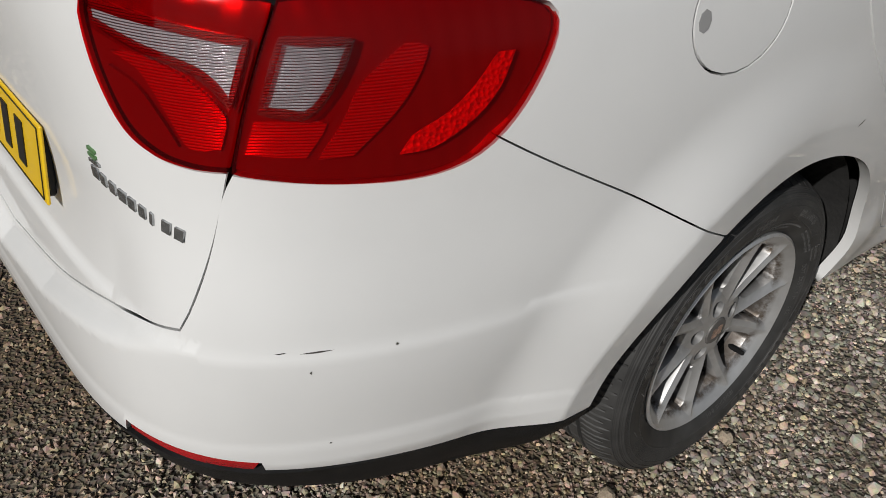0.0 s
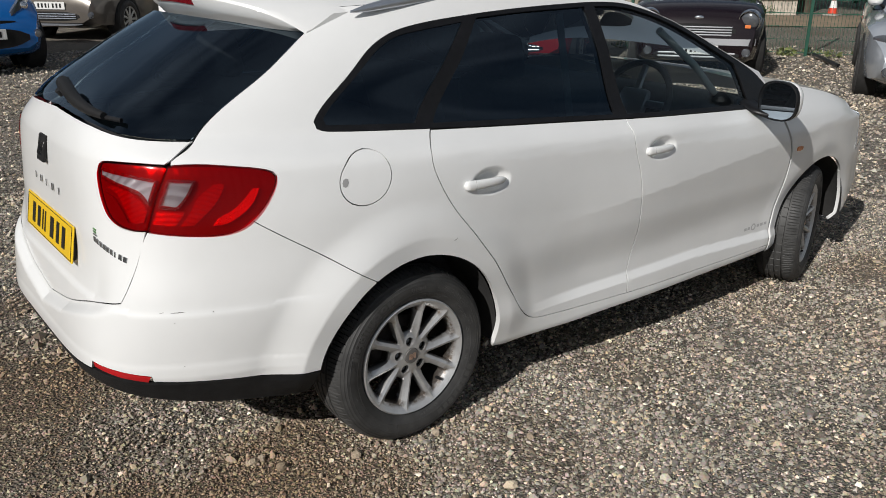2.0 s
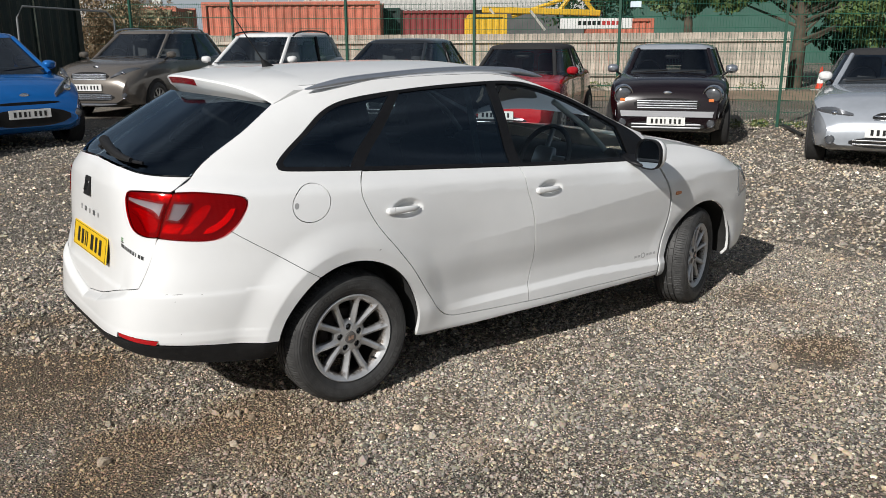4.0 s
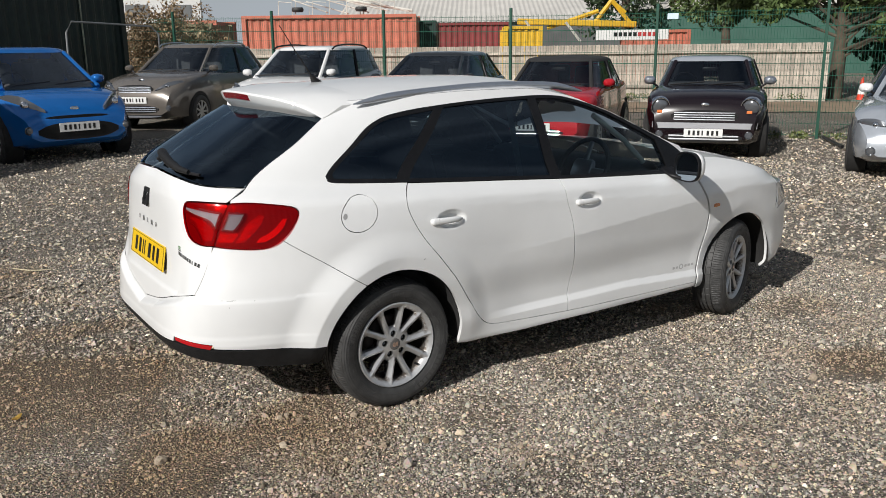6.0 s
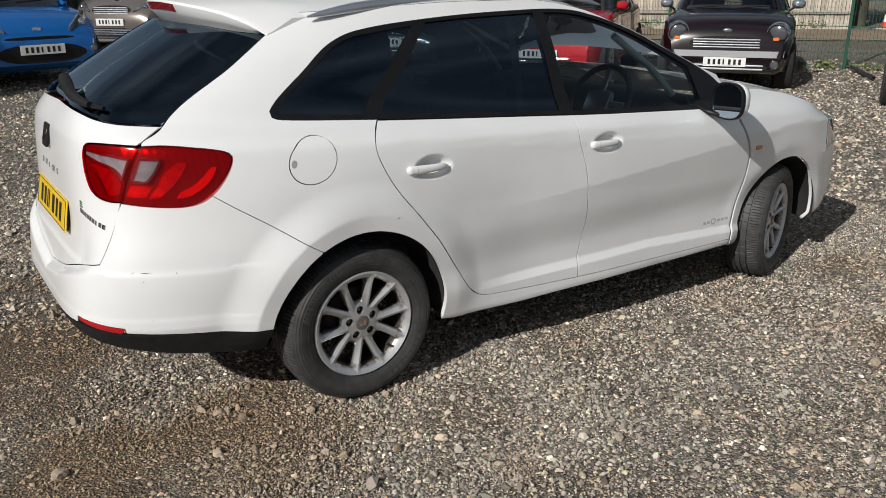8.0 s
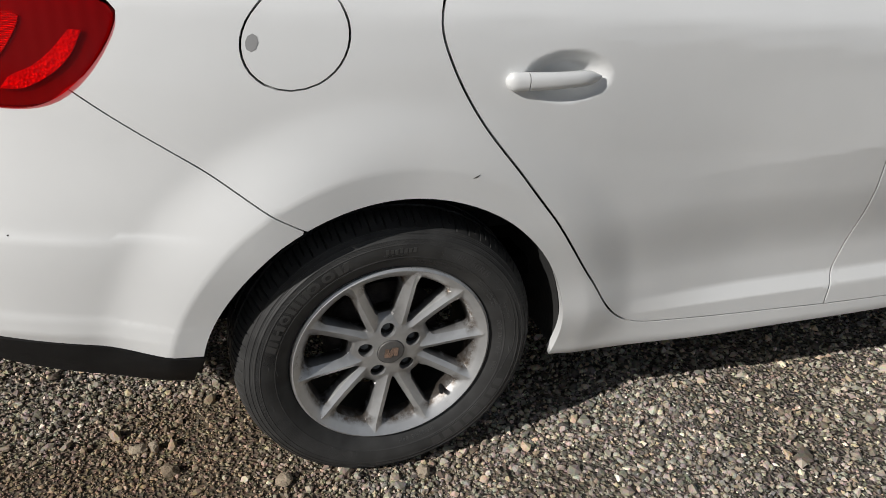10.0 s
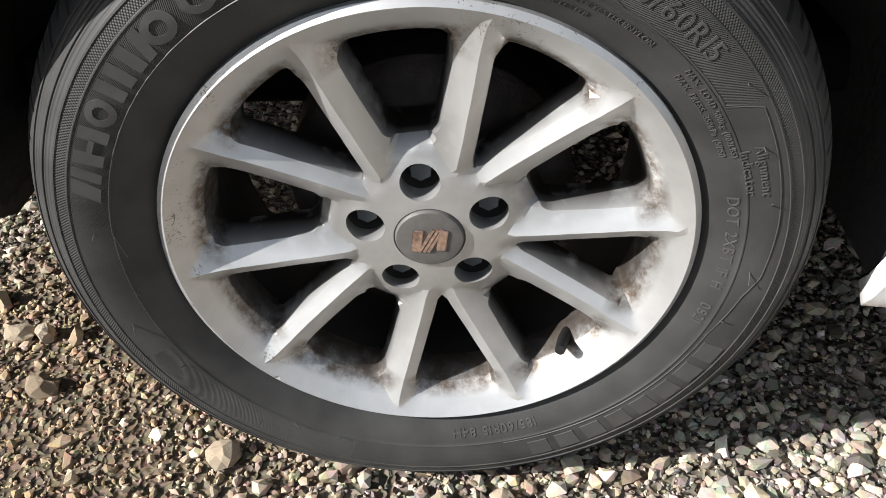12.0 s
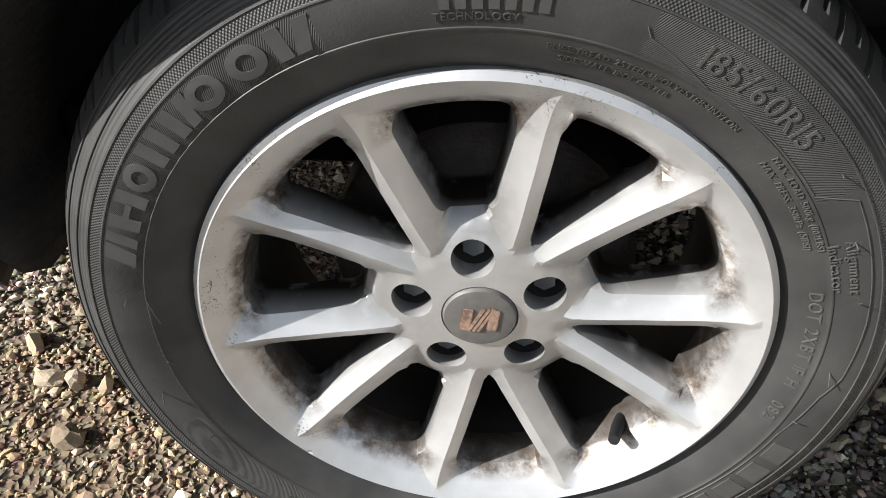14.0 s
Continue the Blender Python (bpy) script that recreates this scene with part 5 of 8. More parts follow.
def rim_casting(wheel):
    """The cast wheel: rim, ten spokes and hub disc, cut out of one face with rounded openings."""
    outer = circle(0, 0, 0.2003, 150)
    rings = []
    for k in range(5):
        mid = radians(60 + 72 * k)
        rings.append(window_ring(mid, lambda r: spoke_off(r), 0.0690, 0.1712, 0.0, rho_out=0.014, rho_in=0.006))
        rings.append(window_ring(mid + radians(36), lambda r: radians(36) - spoke_off(r), 0.0850, 0.1712, 0.0, rho_out=0.014, rho_in=0.011))
    rings += [circle(0.0500 * math.cos(b), 0.0500 * math.sin(b), 0.0152) for b in BOLTS] + [circle(0, 0, 0.0278, 40)]
    lines = []
    for deg, s in SPOKE_DIRS:
        rr = np.linspace(0.066, 0.188, 36)
        a = radians(deg) + s * spoke_off(rr) - 0.22 * s * spoke_half(rr) / rr
        lines.append(np.stack([rr * np.cos(a), rr * np.sin(a)], 1))
    lines += [circle(0, 0, r, 170) for r in (0.1985, 0.1955, 0.191)]
    uv, tri = sheet(outer, rings, 0.0052, (), lines)

    def lift(p):
        y = wheel_face(p[:, 0], p[:, 1])
        e = 0.0006
        gx = (wheel_face(p[:, 0] + e, p[:, 1]) - wheel_face(p[:, 0] - e, p[:, 1])) / (2 * e)
        gz = (wheel_face(p[:, 0], p[:, 1] + e) - wheel_face(p[:, 0], p[:, 1] - e)) / (2 * e)
        n = np.stack([gx, -np.ones_like(gx), gz], 1)
        return np.stack([p[:, 0], y, p[:, 1]], 1), n / np.linalg.norm(n, axis=1)[:, None]

    v, n = lift(uv)
    verts, norms, faces, count = [v], [n], [tri[:, ::-1]], len(v)
    for i, ring_p in enumerate([outer] + rings):
        window = 1 <= i <= 10
        rows = [(0.0, 0.0), (0.0007, 0.003), (0.0020, 0.012), (0.0040, 0.028)] if window else [(0.0, 0.0), (0.0, 0.012), (0.0, 0.026)]
        base, _ = lift(ring_p)
        k = len(ring_p)
        lay = []
        for inset, back in rows:
            q = shrink(ring_p, inset) if inset else ring_p
            y = base[:, 1] + back * (1.0 if i else 0.5)
            if window:
                y = np.maximum(y, np.minimum(base[:, 1] + back, 0.030))
            lay.append(np.stack([q[:, 0], y, q[:, 1]], 1))
        t = np.roll(lay[0], -1, 0) - np.roll(lay[0], 1, 0)
        wall = np.cross(t, np.array([0, 1.0, 0]))
        wall /= np.linalg.norm(wall, axis=1)[:, None] + 1e-12
        centre = lay[0].mean(0)
        if np.sum(wall * (centre - lay[0])) < 0:
            wall = -wall
        if i == 0:
            wall = -wall
        for j, L in enumerate(lay):
            verts.append(L)
            front = np.array([0, -1.0, 0]) * (0.55 if window and j == 0 else 0.3 if window else 0.0)
            norms.append((wall + front) / np.linalg.norm(wall + front, axis=1)[:, None])
        a = np.arange(k)
        b = (a + 1) % k
        for j in range(len(rows) - 1):
            c0, c1 = count + j * k, count + (j + 1) * k
            quad = [np.stack([c0 + a, c1 + b, c1 + a], 1), np.stack([c0 + a, c0 + b, c1 + b], 1)]
            faces += quad
        count += k * len(rows)
    V, N, F = np.concatenate(verts), np.concatenate(norms), np.concatenate(faces)
    # wind every face along its normals
    fn = np.cross(V[F[:, 1]] - V[F[:, 0]], V[F[:, 2]] - V[F[:, 0]])
    bad = np.sum(fn * N[F].mean(1), 1) < 0
    F[bad] = F[bad][:, ::-1]
    # corner normals: smooth over facets, sharp at crests and edges
    fn = np.cross(V[F[:, 1]] - V[F[:, 0]], V[F[:, 2]] - V[F[:, 0]])
    size = np.linalg.norm(fn, axis=1)
    F, fn = F[size > 1e-12], fn[size > 1e-12]
    un = fn / np.linalg.norm(fn, axis=1)[:, None]
    _, weld = np.unique(np.round(V * 20000).astype(int), axis=0, return_inverse=True)
    weld = weld.ravel()
    round_v = [[] for _ in range(weld.max() + 1)]
    for i, t in enumerate(weld[F]):
        for q in t:
            round_v[q].append(i)
    CN = np.zeros((len(F), 3, 3))
    for i, t in enumerate(weld[F]):
        for j in range(3):
            g = np.array(round_v[t[j]])
            s = fn[g][un[g] @ un[i] > 0.93].sum(0)
            CN[i, j] = s / (np.linalg.norm(s) + 1e-15)
    c = V[F].mean(1)
    r, ang = np.hypot(c[:, 0], c[:, 2]), np.arctan2(c[:, 2], c[:, 0])
    near = np.stack([np.abs((ang - radians(d) - s * spoke_off(r) + np.pi) % (2 * np.pi) - np.pi) for d, s in SPOKE_DIRS]).argmin(0)
    kind = np.where(r > 0.172, 10, np.where(r < 0.068, 11, near))

    def piece(name, k, parent, label=""):
        f = F[kind == k]
        used, inv = np.unique(f, return_inverse=True)
        me = bpy.data.meshes.new(name)
        me.from_pydata([tuple(q) for q in V[used]], [], [tuple(int(i) for i in t) for t in inv.reshape(-1, 3)])
        me.materials.append(WHEEL_SILVER)
        me.shade_smooth()
        me.normals_split_custom_set([tuple(q) for q in CN[kind == k].reshape(-1, 3)])
        ob = new(name, me)
        ob.parent = parent
        return tagged(ob, label) if label else ob

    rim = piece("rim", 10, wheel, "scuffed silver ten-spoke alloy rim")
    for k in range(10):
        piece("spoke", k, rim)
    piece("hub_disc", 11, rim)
    return rim


def build_wheel(name, label):
    wheel = tagged(new(name), label)
    v, f = tyre_mesh()
    tyre = link_mesh("tyre", v, [tuple(reversed(q)) for q in f], RUBBER, wheel, "black road tyre, dusty sidewall")
    tyre.data.set_sharp_from_angle(angle=radians(40))
    around("185/60R15", 0.2385, 62, 0.0195, tyre)
    around("185/60R15 84H", 0.2125, -66, 0.0115, tyre)
    around("DOT 2XBT 1F H", 0.2165, 14, 0.011, tyre)
    around("0821", 0.2165, -13, 0.011, tyre)
    around("Alignment", 0.2385, 24.5, 0.0095, tyre)
    around("Indicator", 0.2285, 24, 0.0095, tyre)
    around("MAX. LOAD 500kg (1102LBS)", 0.2235, 43, 0.0056, tyre)
    around("MAX. PRESS. 350kPa (51PSI)", 0.2165, 43, 0.0056, tyre)
    around("PLIES:TREAD 2STEEL+1POLYESTER+1NYLON", 0.2200, 81, 0.0056, tyre)
    around("SIDEWALL 1POLYESTER", 0.2130, 79, 0.0056, tyre)
    around("TECHNOLOGY", 0.2345, 96, 0.0062, tyre)
    # maker's mark: plain raised bars and rings
    for b0, b1, lean in ((165.0, 162.0, -1.5), (161.0, 159.0, -0.8), (157.4, 155.0, 0), (152.6, 150.2, 0), (143.4, 141.2, 0), (140.2, 138.0, 0), (136.8, 134.6, 0), (134.2, 132.2, -1.2), (117.0, 114.8, 0), (114.4, 112.2, -1.6)):
        raised(bar_shape(b0, b1, 0.2345, 0.2540, lean), tyre, "raised_bar")
    raised(bar_shape(155.0, 152.4, 0.2425, 0.2462), tyre, "raised_bar")
    for mid_a, ra in ((146.9, 2.5), (128.6, 3.0), (121.0, 3.0)):
        raised(oval_shape(mid_a, 0.2442, ra, 0.0100), tyre, "raised_ring", hole=oval_shape(mid_a, 0.2442, ra * 0.48, 0.0050))
    for k in range(7):
        raised(bar_shape(95 - k * 2.0, 95 - k * 2.0 - 1.3, 0.2405, 0.2490 + 0.002 * (k in (0, 3, 6))), tyre, "raised_bar")
    for k in range(8):
        raised(bar_shape(-22 - k * 6.2, -22 - k * 6.2 - 4.4, 0.2360, 0.2530), tyre, "raised_bar")
    sidewall_line([(178, 0.2240), (172, 0.2300), (112, 0.2300)], tyre)
    sidewall_line([(70, 0.2470), (69, 0.2420), (58, 0.2300), (34, 0.2320), (31, 0.2520), (8, 0.2500), (-4, 0.2470), (-9, 0.2400), (-20, 0.2330), (-75, 0.2310)], tyre)
    # hair-thin moulding whiskers
    for k, (a, r) in enumerate(((24, 0.2440), (12, 0.2440), (-3, 0.2385), (-16, 0.2350), (36, 0.2500), (-112, 0.2290), (-124, 0.2300), (-130, 0.2420), (-152, 0.2360), (-166, 0.2450), (-172, 0.2260), (172, 0.2420))):
        ca, sa, y = math.cos(radians(a)), math.sin(radians(a)), sidewall(r)
        lean = 0.004 * math.sin(k * 2.3)
        part("whisker", bm_tube(bmesh.new(), [(r * ca, y + 0.0004, r * sa), (r * ca - lean * sa, y - 0.0030, r * sa + lean * ca), (r * ca - 2 * lean * sa, y - 0.0050, r * sa + 2 * lean * ca - 0.0008)], 0.00045, 5), LETTER, tyre)
    # rim: cast face and barrel
    rim = rim_casting(wheel)
    bm = bmesh.new()
    bm_lathe(bm, [(0.2003, -0.0180), (0.1990, -0.0145), (0.1915, -0.004)], 128)
    part("rim_edge", bm, WHEEL_SILVER, rim, smooth_angle=50)
    bm = bmesh.new()
    bm_lathe(bm, [(0.176, 0.014), (0.1735, 0.022), (0.168, 0.05), (0.168, 0.09), (0.172, 0.125), (0.19, 0.145)], 96)
    part("barrel", bm, BARREL, rim, "barrel grey with brake dust", 50)
    for b in BOLTS:
        bm = bmesh.new()
        bmesh.ops.create_cone(bm, cap_ends=True, segments=6, radius1=0.0085, radius2=0.0085, depth=0.012, matrix=pose(0.050 * math.cos(b), 0.022, 0.050 * math.sin(b), 90, 0, 0))
        part("bolt", bm, BOLT, rim)
        bm = bmesh.new()
        bm_lathe(bm, [(0.0001, 0.0255), (0.0105, 0.0255), (0.0150, 0.0190), (0.0156, 0.0100)], 28)
        bm.transform(Matrix.Translation((0.050 * math.cos(b), 0, 0.050 * math.sin(b))))
        part("bolt_seat", bm, BARREL, rim, smooth_angle=50)
    bm = bmesh.new()
    bm_lathe(bm, [(0.0001, -0.0045), (0.02, -0.0045), (0.0255, -0.0035), (0.0272, 0.0), (0.0272, 0.02)], 48)
    cap = part("centre_cap", bm, CAP, wheel, "grey centre cap with worn metal bars", 30)
    for u, w, h in ((-0.0095, 0.008, 0.021), (0.0098, 0.0075, 0.020)):
        part("cap_bar", bm_box(bmesh.new(), (w, 0.001, h), Matrix.Translation((u, -0.0052, 0)) @ pose(0, 0, 0, 0, 8, 0), 0.0008, 1), EMBLEM, cap)
    for u in (-0.0025, 0.0012, 0.0046):
        part("cap_bar", bm_box(bmesh.new(), (0.0022, 0.001, 0.025), Matrix.Translation((u, -0.0053, 0)) @ pose(0, 0, 0, 0, 28, 0)), EMBLEM, cap)
    # brake drum and carrier
    bm = bmesh.new()
    bm_lathe(bm, [(0.0001, 0.045), (0.07, 0.045), (0.105, 0.055), (0.118, 0.07), (0.118, 0.12), (0.0001, 0.125)], 48)
    part("brake_drum", bm, BRAKE_IRON, wheel, smooth_angle=40)
    bm = bmesh.new()
    d = Vector((0.112, 0, -0.122)).normalized()
    bm_tube(bm, [d * 0.180 + Vector((0, 0.03, 0)), d * 0.165 + Vector((0, 0.004, 0)), d * 0.157 + Vector((0, -0.014, 0))], 0.005, 10, radii=[0.0065, 0.0055, 0.0045])
    part("valve", bm, PLASTIC, wheel, smooth_angle=40)
    return wheel


wheel_rr = build_wheel("wheel", "alloy wheel with black tyre")
wheel_rr.parent = car
wheel_rr.matrix_basis = pose(0, -0.778, HUB_Z)
STEER = 19
for m in (pose(BASE, -0.79, FRONT_Z, 0, 33, STEER), pose(0, 0.784, HUB_Z, 0, 0, 180), pose(BASE, 0.79, FRONT_Z, 0, 0, 180 + STEER)):
    w2 = copy_thing(wheel_rr, m)
    w2.parent = car
# wheel housings
for cx in (0, BASE):
    for s in (1, -1):
        ts = np.radians(np.linspace(-8, 176 if cx == 0 else 163, 40))
        rows = [(ARCH + 0.004, -0.797), (ARCH + 0.006, -0.70), (ARCH, -0.50 if cx else -0.56), (0.10, -0.46 if cx else -0.54)]
        v = [(cx + r * math.cos(t), (y + (0.06 if cx == 0 else 0.045) * max(0, -math.cos(t))) * s, (FRONT_Z if cx else HUB_Z) + r * math.sin(t) * (ARCH_TALL if cx == 0 and math.sin(t) > 0 else 1.0)) for t in ts for r, y in rows]
        f = [(k * 4 + i, k * 4 + i + 1, k * 4 + i + 5, k * 4 + i + 4) for k in range(len(ts) - 1) for i in range(3)]
        link_mesh("wheel_housing", v, f, LINER, car)
# black return behind the rear edge of each rear arch, down to the bumper's foot
flap_gz = ring(arc(0, HUB_Z, ARCH + 0.003, 98, 167.5, 34)) + [(-0.100, 0.350), (-0.108, 0.325), (-0.117, 0.300), (-0.122, 0.283)]
flap_p = skin(np.array([p[0] for p in flap_gz]), np.array([p[1] for p in flap_gz]), -0.007)[0]
for s in (1, -1):
    v, f = [], []
    for k, p in enumerate(flap_p):
        foot = smooth(len(flap_p) - 6, len(flap_p) - 1, k)
        for dx, dy, dz in ((0.0, 0.0, 0.008), (0.003, 0.03, -0.010), (0.008, 0.09, -0.008), (0.010, 0.125, 0.012), (-0.012, 0.125, 0.014), (-0.020, 0.02, 0.004)):
            v.append((p[0] + dx, (p[1] + dy) * s, p[2] + dz * float(foot)))
    for k in range(len(flap_p) - 1):
        for i in range(6):
            f.append((k * 6 + i, k * 6 + (i + 1) % 6, (k + 1) * 6 + (i + 1) % 6, (k + 1) * 6 + i))
    f.append(tuple(range((len(flap_p) - 1) * 6, len(flap_p) * 6)))
    link_mesh("arch_liner", v, f, LINER, car)
part("underbody", bm_box(bmesh.new(), (1.62, 1.54, 0.08), Matrix.Translation((1.22, 0, 0.285)), 0.03, 2), LINER, car)
part("underbody", bm_box(bmesh.new(), (0.4, 0.9, 0.12), Matrix.Translation((-0.5, 0, 0.38)), 0.03, 2), LINER, car)


# ---- ground ----
def ground_height(x, y):
    dip = 0.04 * smooth(0.3, 2.4, x) * smooth(6.0, 3.2, x) * smooth(2.6, 1.0, np.abs(y))
    return 0.17 * smooth(2.5, 7.5, y) * smooth(9.0, 3.0, x) - dip


def dirt_field(x, y):
    """Where worn brown dirt shows between the stones, 0 to 1."""
    x, y = np.asarray(x, float), np.asarray(y, float)
    d = np.zeros(np.broadcast(x, y).shape)
    for cx, cy, rx, ry, w in ((-1.0, -0.75, 0.55, 0.35, 1.0), (-1.25, 0.3, 0.6, 0.8, 0.8), (-0.5, -1.0, 0.5, 0.25, 0.5), (-0.45, -0.62, 0.35, 0.22, 0.75), (-0.85, -1.3, 0.45, 0.25, 0.4), (-1.7, -0.6, 0.7, 0.35, 0.5), (-1.5, -1.6, 0.6, 0.3, 0.5), (2.2, -1.75, 0.35, 0.2, 0.8), (2.9, -0.95, 0.3, 0.2, 0.5), (3.9, -2.6, 0.6, 0.25, 0.5), (-1.6, 3.0, 0.7, 0.9, 0.6), (-1.5, -0.9, 1.7, 1.2, 0.3), (-0.65, -0.75, 0.5, 0.2, 0.9), (-1.0, 1.2, 0.35, 0.2, 0.7), (-0.5, -0.85, 0.5, 0.35, 0.65), (0.7, -2.6, 0.8, 0.15, 0.4)):
        r = np.hypot((x - cx) / rx, (y - cy) / ry)
        d = np.maximum(d, w * smooth(1.3, 0.4, r + 0.25 * np.sin(7 * x + 3 * y) * np.cos(5 * y - 2 * x) + 0.2 * np.sin(17 * x + 5 * y) * np.sin(13 * y - 7 * x)))
    return d


def gravel_material(name, stones):
    """Crushed stone in greys, tan and brown; on the bare ground also dirt."""
    m = bpy.data.materials.new(name)
    m.use_nodes = True
    nt = m.node_tree
    b = nt.nodes["Principled BSDF"]
    b.inputs["Roughness"].default_value = 0.88
    ramp = nt.nodes.new("ShaderNodeValToRGB")
    stops = [(0.0, (0.045, 0.041, 0.036)), (0.25, (0.13, 0.12, 0.104)), (0.5, (0.255, 0.234, 0.203)), (0.68, (0.20, 0.172, 0.137)), (0.82, (0.37, 0.335, 0.285)), (0.95, (0.38, 0.305, 0.215)), (1.0, (0.72, 0.66, 0.56))]
    while len(ramp.color_ramp.elements) < len(stops):
        ramp.color_ramp.elements.new(0.5)
    for e, (p, c) in zip(ramp.color_ramp.elements, stops):
        e.position, e.color = p, (*c, 1)
    co = nt.nodes.new("ShaderNodeTexCoord")
    fine, mul = nt.nodes.new("ShaderNodeTexNoise"), nt.nodes.new("ShaderNodeMix")
    fine.inputs["Scale"].default_value, fine.inputs["Detail"].default_value = 90, 6
    mul.data_type, mul.blend_type = "RGBA", "MULTIPLY"
    mul.inputs[0].default_value = 0.55
    nt.links.new(co.outputs["Object"], fine.inputs["Vector"])
    bp = nt.nodes.new("ShaderNodeBump")
    if stones:
        geo = nt.nodes.new("ShaderNodeNewGeometry" if stones == "joined" else "ShaderNodeObjectInfo")
        nt.links.new(geo.outputs["Random Per Island" if stones == "joined" else "Random"], ramp.inputs["Fac"])
        # dust lies on the stones where the ground is dirt
        vc, half, dust = nt.nodes.new("ShaderNodeVertexColor"), nt.nodes.new("ShaderNodeMath"), nt.nodes.new("ShaderNodeMix")
        vc.layer_name = "dirt"
        half.operation = "MULTIPLY"
        half.inputs[1].default_value = 0.75 if stones == "joined" else 0.0
        dust.data_type = "RGBA"
        dust.inputs[7].default_value = (0.225, 0.160, 0.100, 1)
        nt.links.new(vc.outputs["Color"], half.inputs[0])
        dust.inputs[0].default_value = 0.45
        if stones == "joined":
            # broad brown stains across the yard
            stain, reach, both = nt.nodes.new("ShaderNodeTexNoise"), nt.nodes.new("ShaderNodeMapRange"), nt.nodes.new("ShaderNodeMath")
            stain.inputs["Scale"].default_value, stain.inputs["Detail"].default_value = 1.3, 5
            reach.inputs["From Min"].default_value, reach.inputs["From Max"].default_value, reach.inputs["To Max"].default_value = 0.5, 0.7, 0.35
            both.operation, both.use_clamp = "ADD", True
            nt.links.new(co.outputs["Object"], stain.inputs["Vector"])
            nt.links.new(stain.outputs["Fac"], reach.inputs["Value"])
            nt.links.new(reach.outputs[0], both.inputs[0])
            nt.links.new(half.outputs[0], both.inputs[1])
            nt.links.new(both.outputs[0], dust.inputs[0])
        nt.links.new(ramp.outputs["Color"], dust.inputs[6])
        nt.links.new(dust.outputs[2], mul.inputs[6])
        bp.inputs["Strength"].default_value, bp.inputs["Distance"].default_value = 0.4, 0.004
        nt.links.new(fine.outputs["Fac"], bp.inputs["Height"])
    else:
        cell, big, mixd = nt.nodes.new("ShaderNodeTexVoronoi"), nt.nodes.new("ShaderNodeTexNoise"), nt.nodes.new("ShaderNodeMix")
        warp, wadd = nt.nodes.new("ShaderNodeTexNoise"), nt.nodes.new("ShaderNodeMix")
        cell.inputs["Scale"].default_value = 95
        big.inputs["Scale"].default_value, big.inputs["Detail"].default_value = 0.55, 6
        warp.inputs["Scale"].default_value = 40
        wadd.data_type = "RGBA"
        wadd.inputs[0].default_value = 0.02
        nt.links.new(co.outputs["Object"], warp.inputs["Vector"])
        nt.links.new(co.outputs["Object"], wadd.inputs[6])
        nt.links.new(warp.outputs["Color"], wadd.inputs[7])
        nt.links.new(wadd.outputs[2], cell.inputs["Vector"])
        nt.links.new(co.outputs["Object"], big.inputs["Vector"])
        sep = nt.nodes.new("ShaderNodeSeparateColor")
        nt.links.new(cell.outputs["Color"], sep.inputs[0])
        nt.links.new(sep.outputs[0], ramp.inputs["Fac"])
        vc = nt.nodes.new("ShaderNodeVertexColor")
        vc.layer_name = "dirt"
        add = nt.nodes.new("ShaderNodeMath")
        add.operation, add.use_clamp = "ADD", True
        rng = nt.nodes.new("ShaderNodeMapRange")
        rng.inputs["From Min"].default_value, rng.inputs["From Max"].default_value, rng.inputs["To Max"].default_value = 0.45, 0.75, 0.65
        nt.links.new(big.outputs["Fac"], rng.inputs["Value"])
        nt.links.new(rng.outputs[0], add.inputs[0])
        nt.links.new(vc.outputs["Color"], add.inputs[1])
        mixd.data_type = "RGBA"
        mixd.inputs[7].default_value = (0.135, 0.103, 0.071, 1)
        nt.links.new(add.outputs[0], mixd.inputs[0])
        nt.links.new(ramp.outputs["Color"], mixd.inputs[6])
        nt.links.new(mixd.outputs[2], mul.inputs[6])
        bp.inputs["Strength"].default_value, bp.inputs["Distance"].default_value = 1.0, 0.012
        nt.links.new(cell.outputs["Distance"], bp.inputs["Height"])
    nt.links.new(fine.outputs["Color"], mul.inputs[7])
    hs = nt.nodes.new("ShaderNodeHueSaturation")
    hs.inputs["Value"].default_value, hs.inputs["Saturation"].default_value = (2.2 if stones else 1.2), 1.1
    nt.links.new(mul.outputs[2], hs.inputs["Color"])
    nt.links.new(hs.outputs[0], b.inputs["Base Color"])
    nt.links.new(bp.outputs["Normal"], b.inputs["Normal"])
    return m


GROUND = gravel_material("gravel_ground", "")
STONES = gravel_material("gravel_stones", "joined")
STONE_PIECE = gravel_material("gravel_piece", "single")
gx = np.concatenate([np.linspace(-400, -12, 8), np.linspace(-10, 12, 177), np.linspace(13, 30, 18), np.linspace(34, 600, 9)])
gy = np.concatenate([np.linspace(-400, -12, 8), np.linspace(-8, 10, 145), np.linspace(11, 32, 22), np.linspace(36, 600, 9)])
GX, GY = np.meshgrid(gx, gy, indexing="ij")
GZ = ground_height(GX, GY) + 0.004 * np.sin(GX * 5.1 + 1.3 * np.sin(GY * 3)) * np.sin(GY * 4.3) - 0.004
nx, ny = GX.shape
gf = [(i * ny + j, (i + 1) * ny + j, (i + 1) * ny + j + 1, i * ny + j + 1) for i in range(nx - 1) for j in range(ny - 1)]
ground = tagged(link_mesh("ground", np.stack([GX, GY, GZ], -1).reshape(-1, 3), gf, GROUND), "grey-brown gravel yard with patches of dirt", "ground", kind="structure")


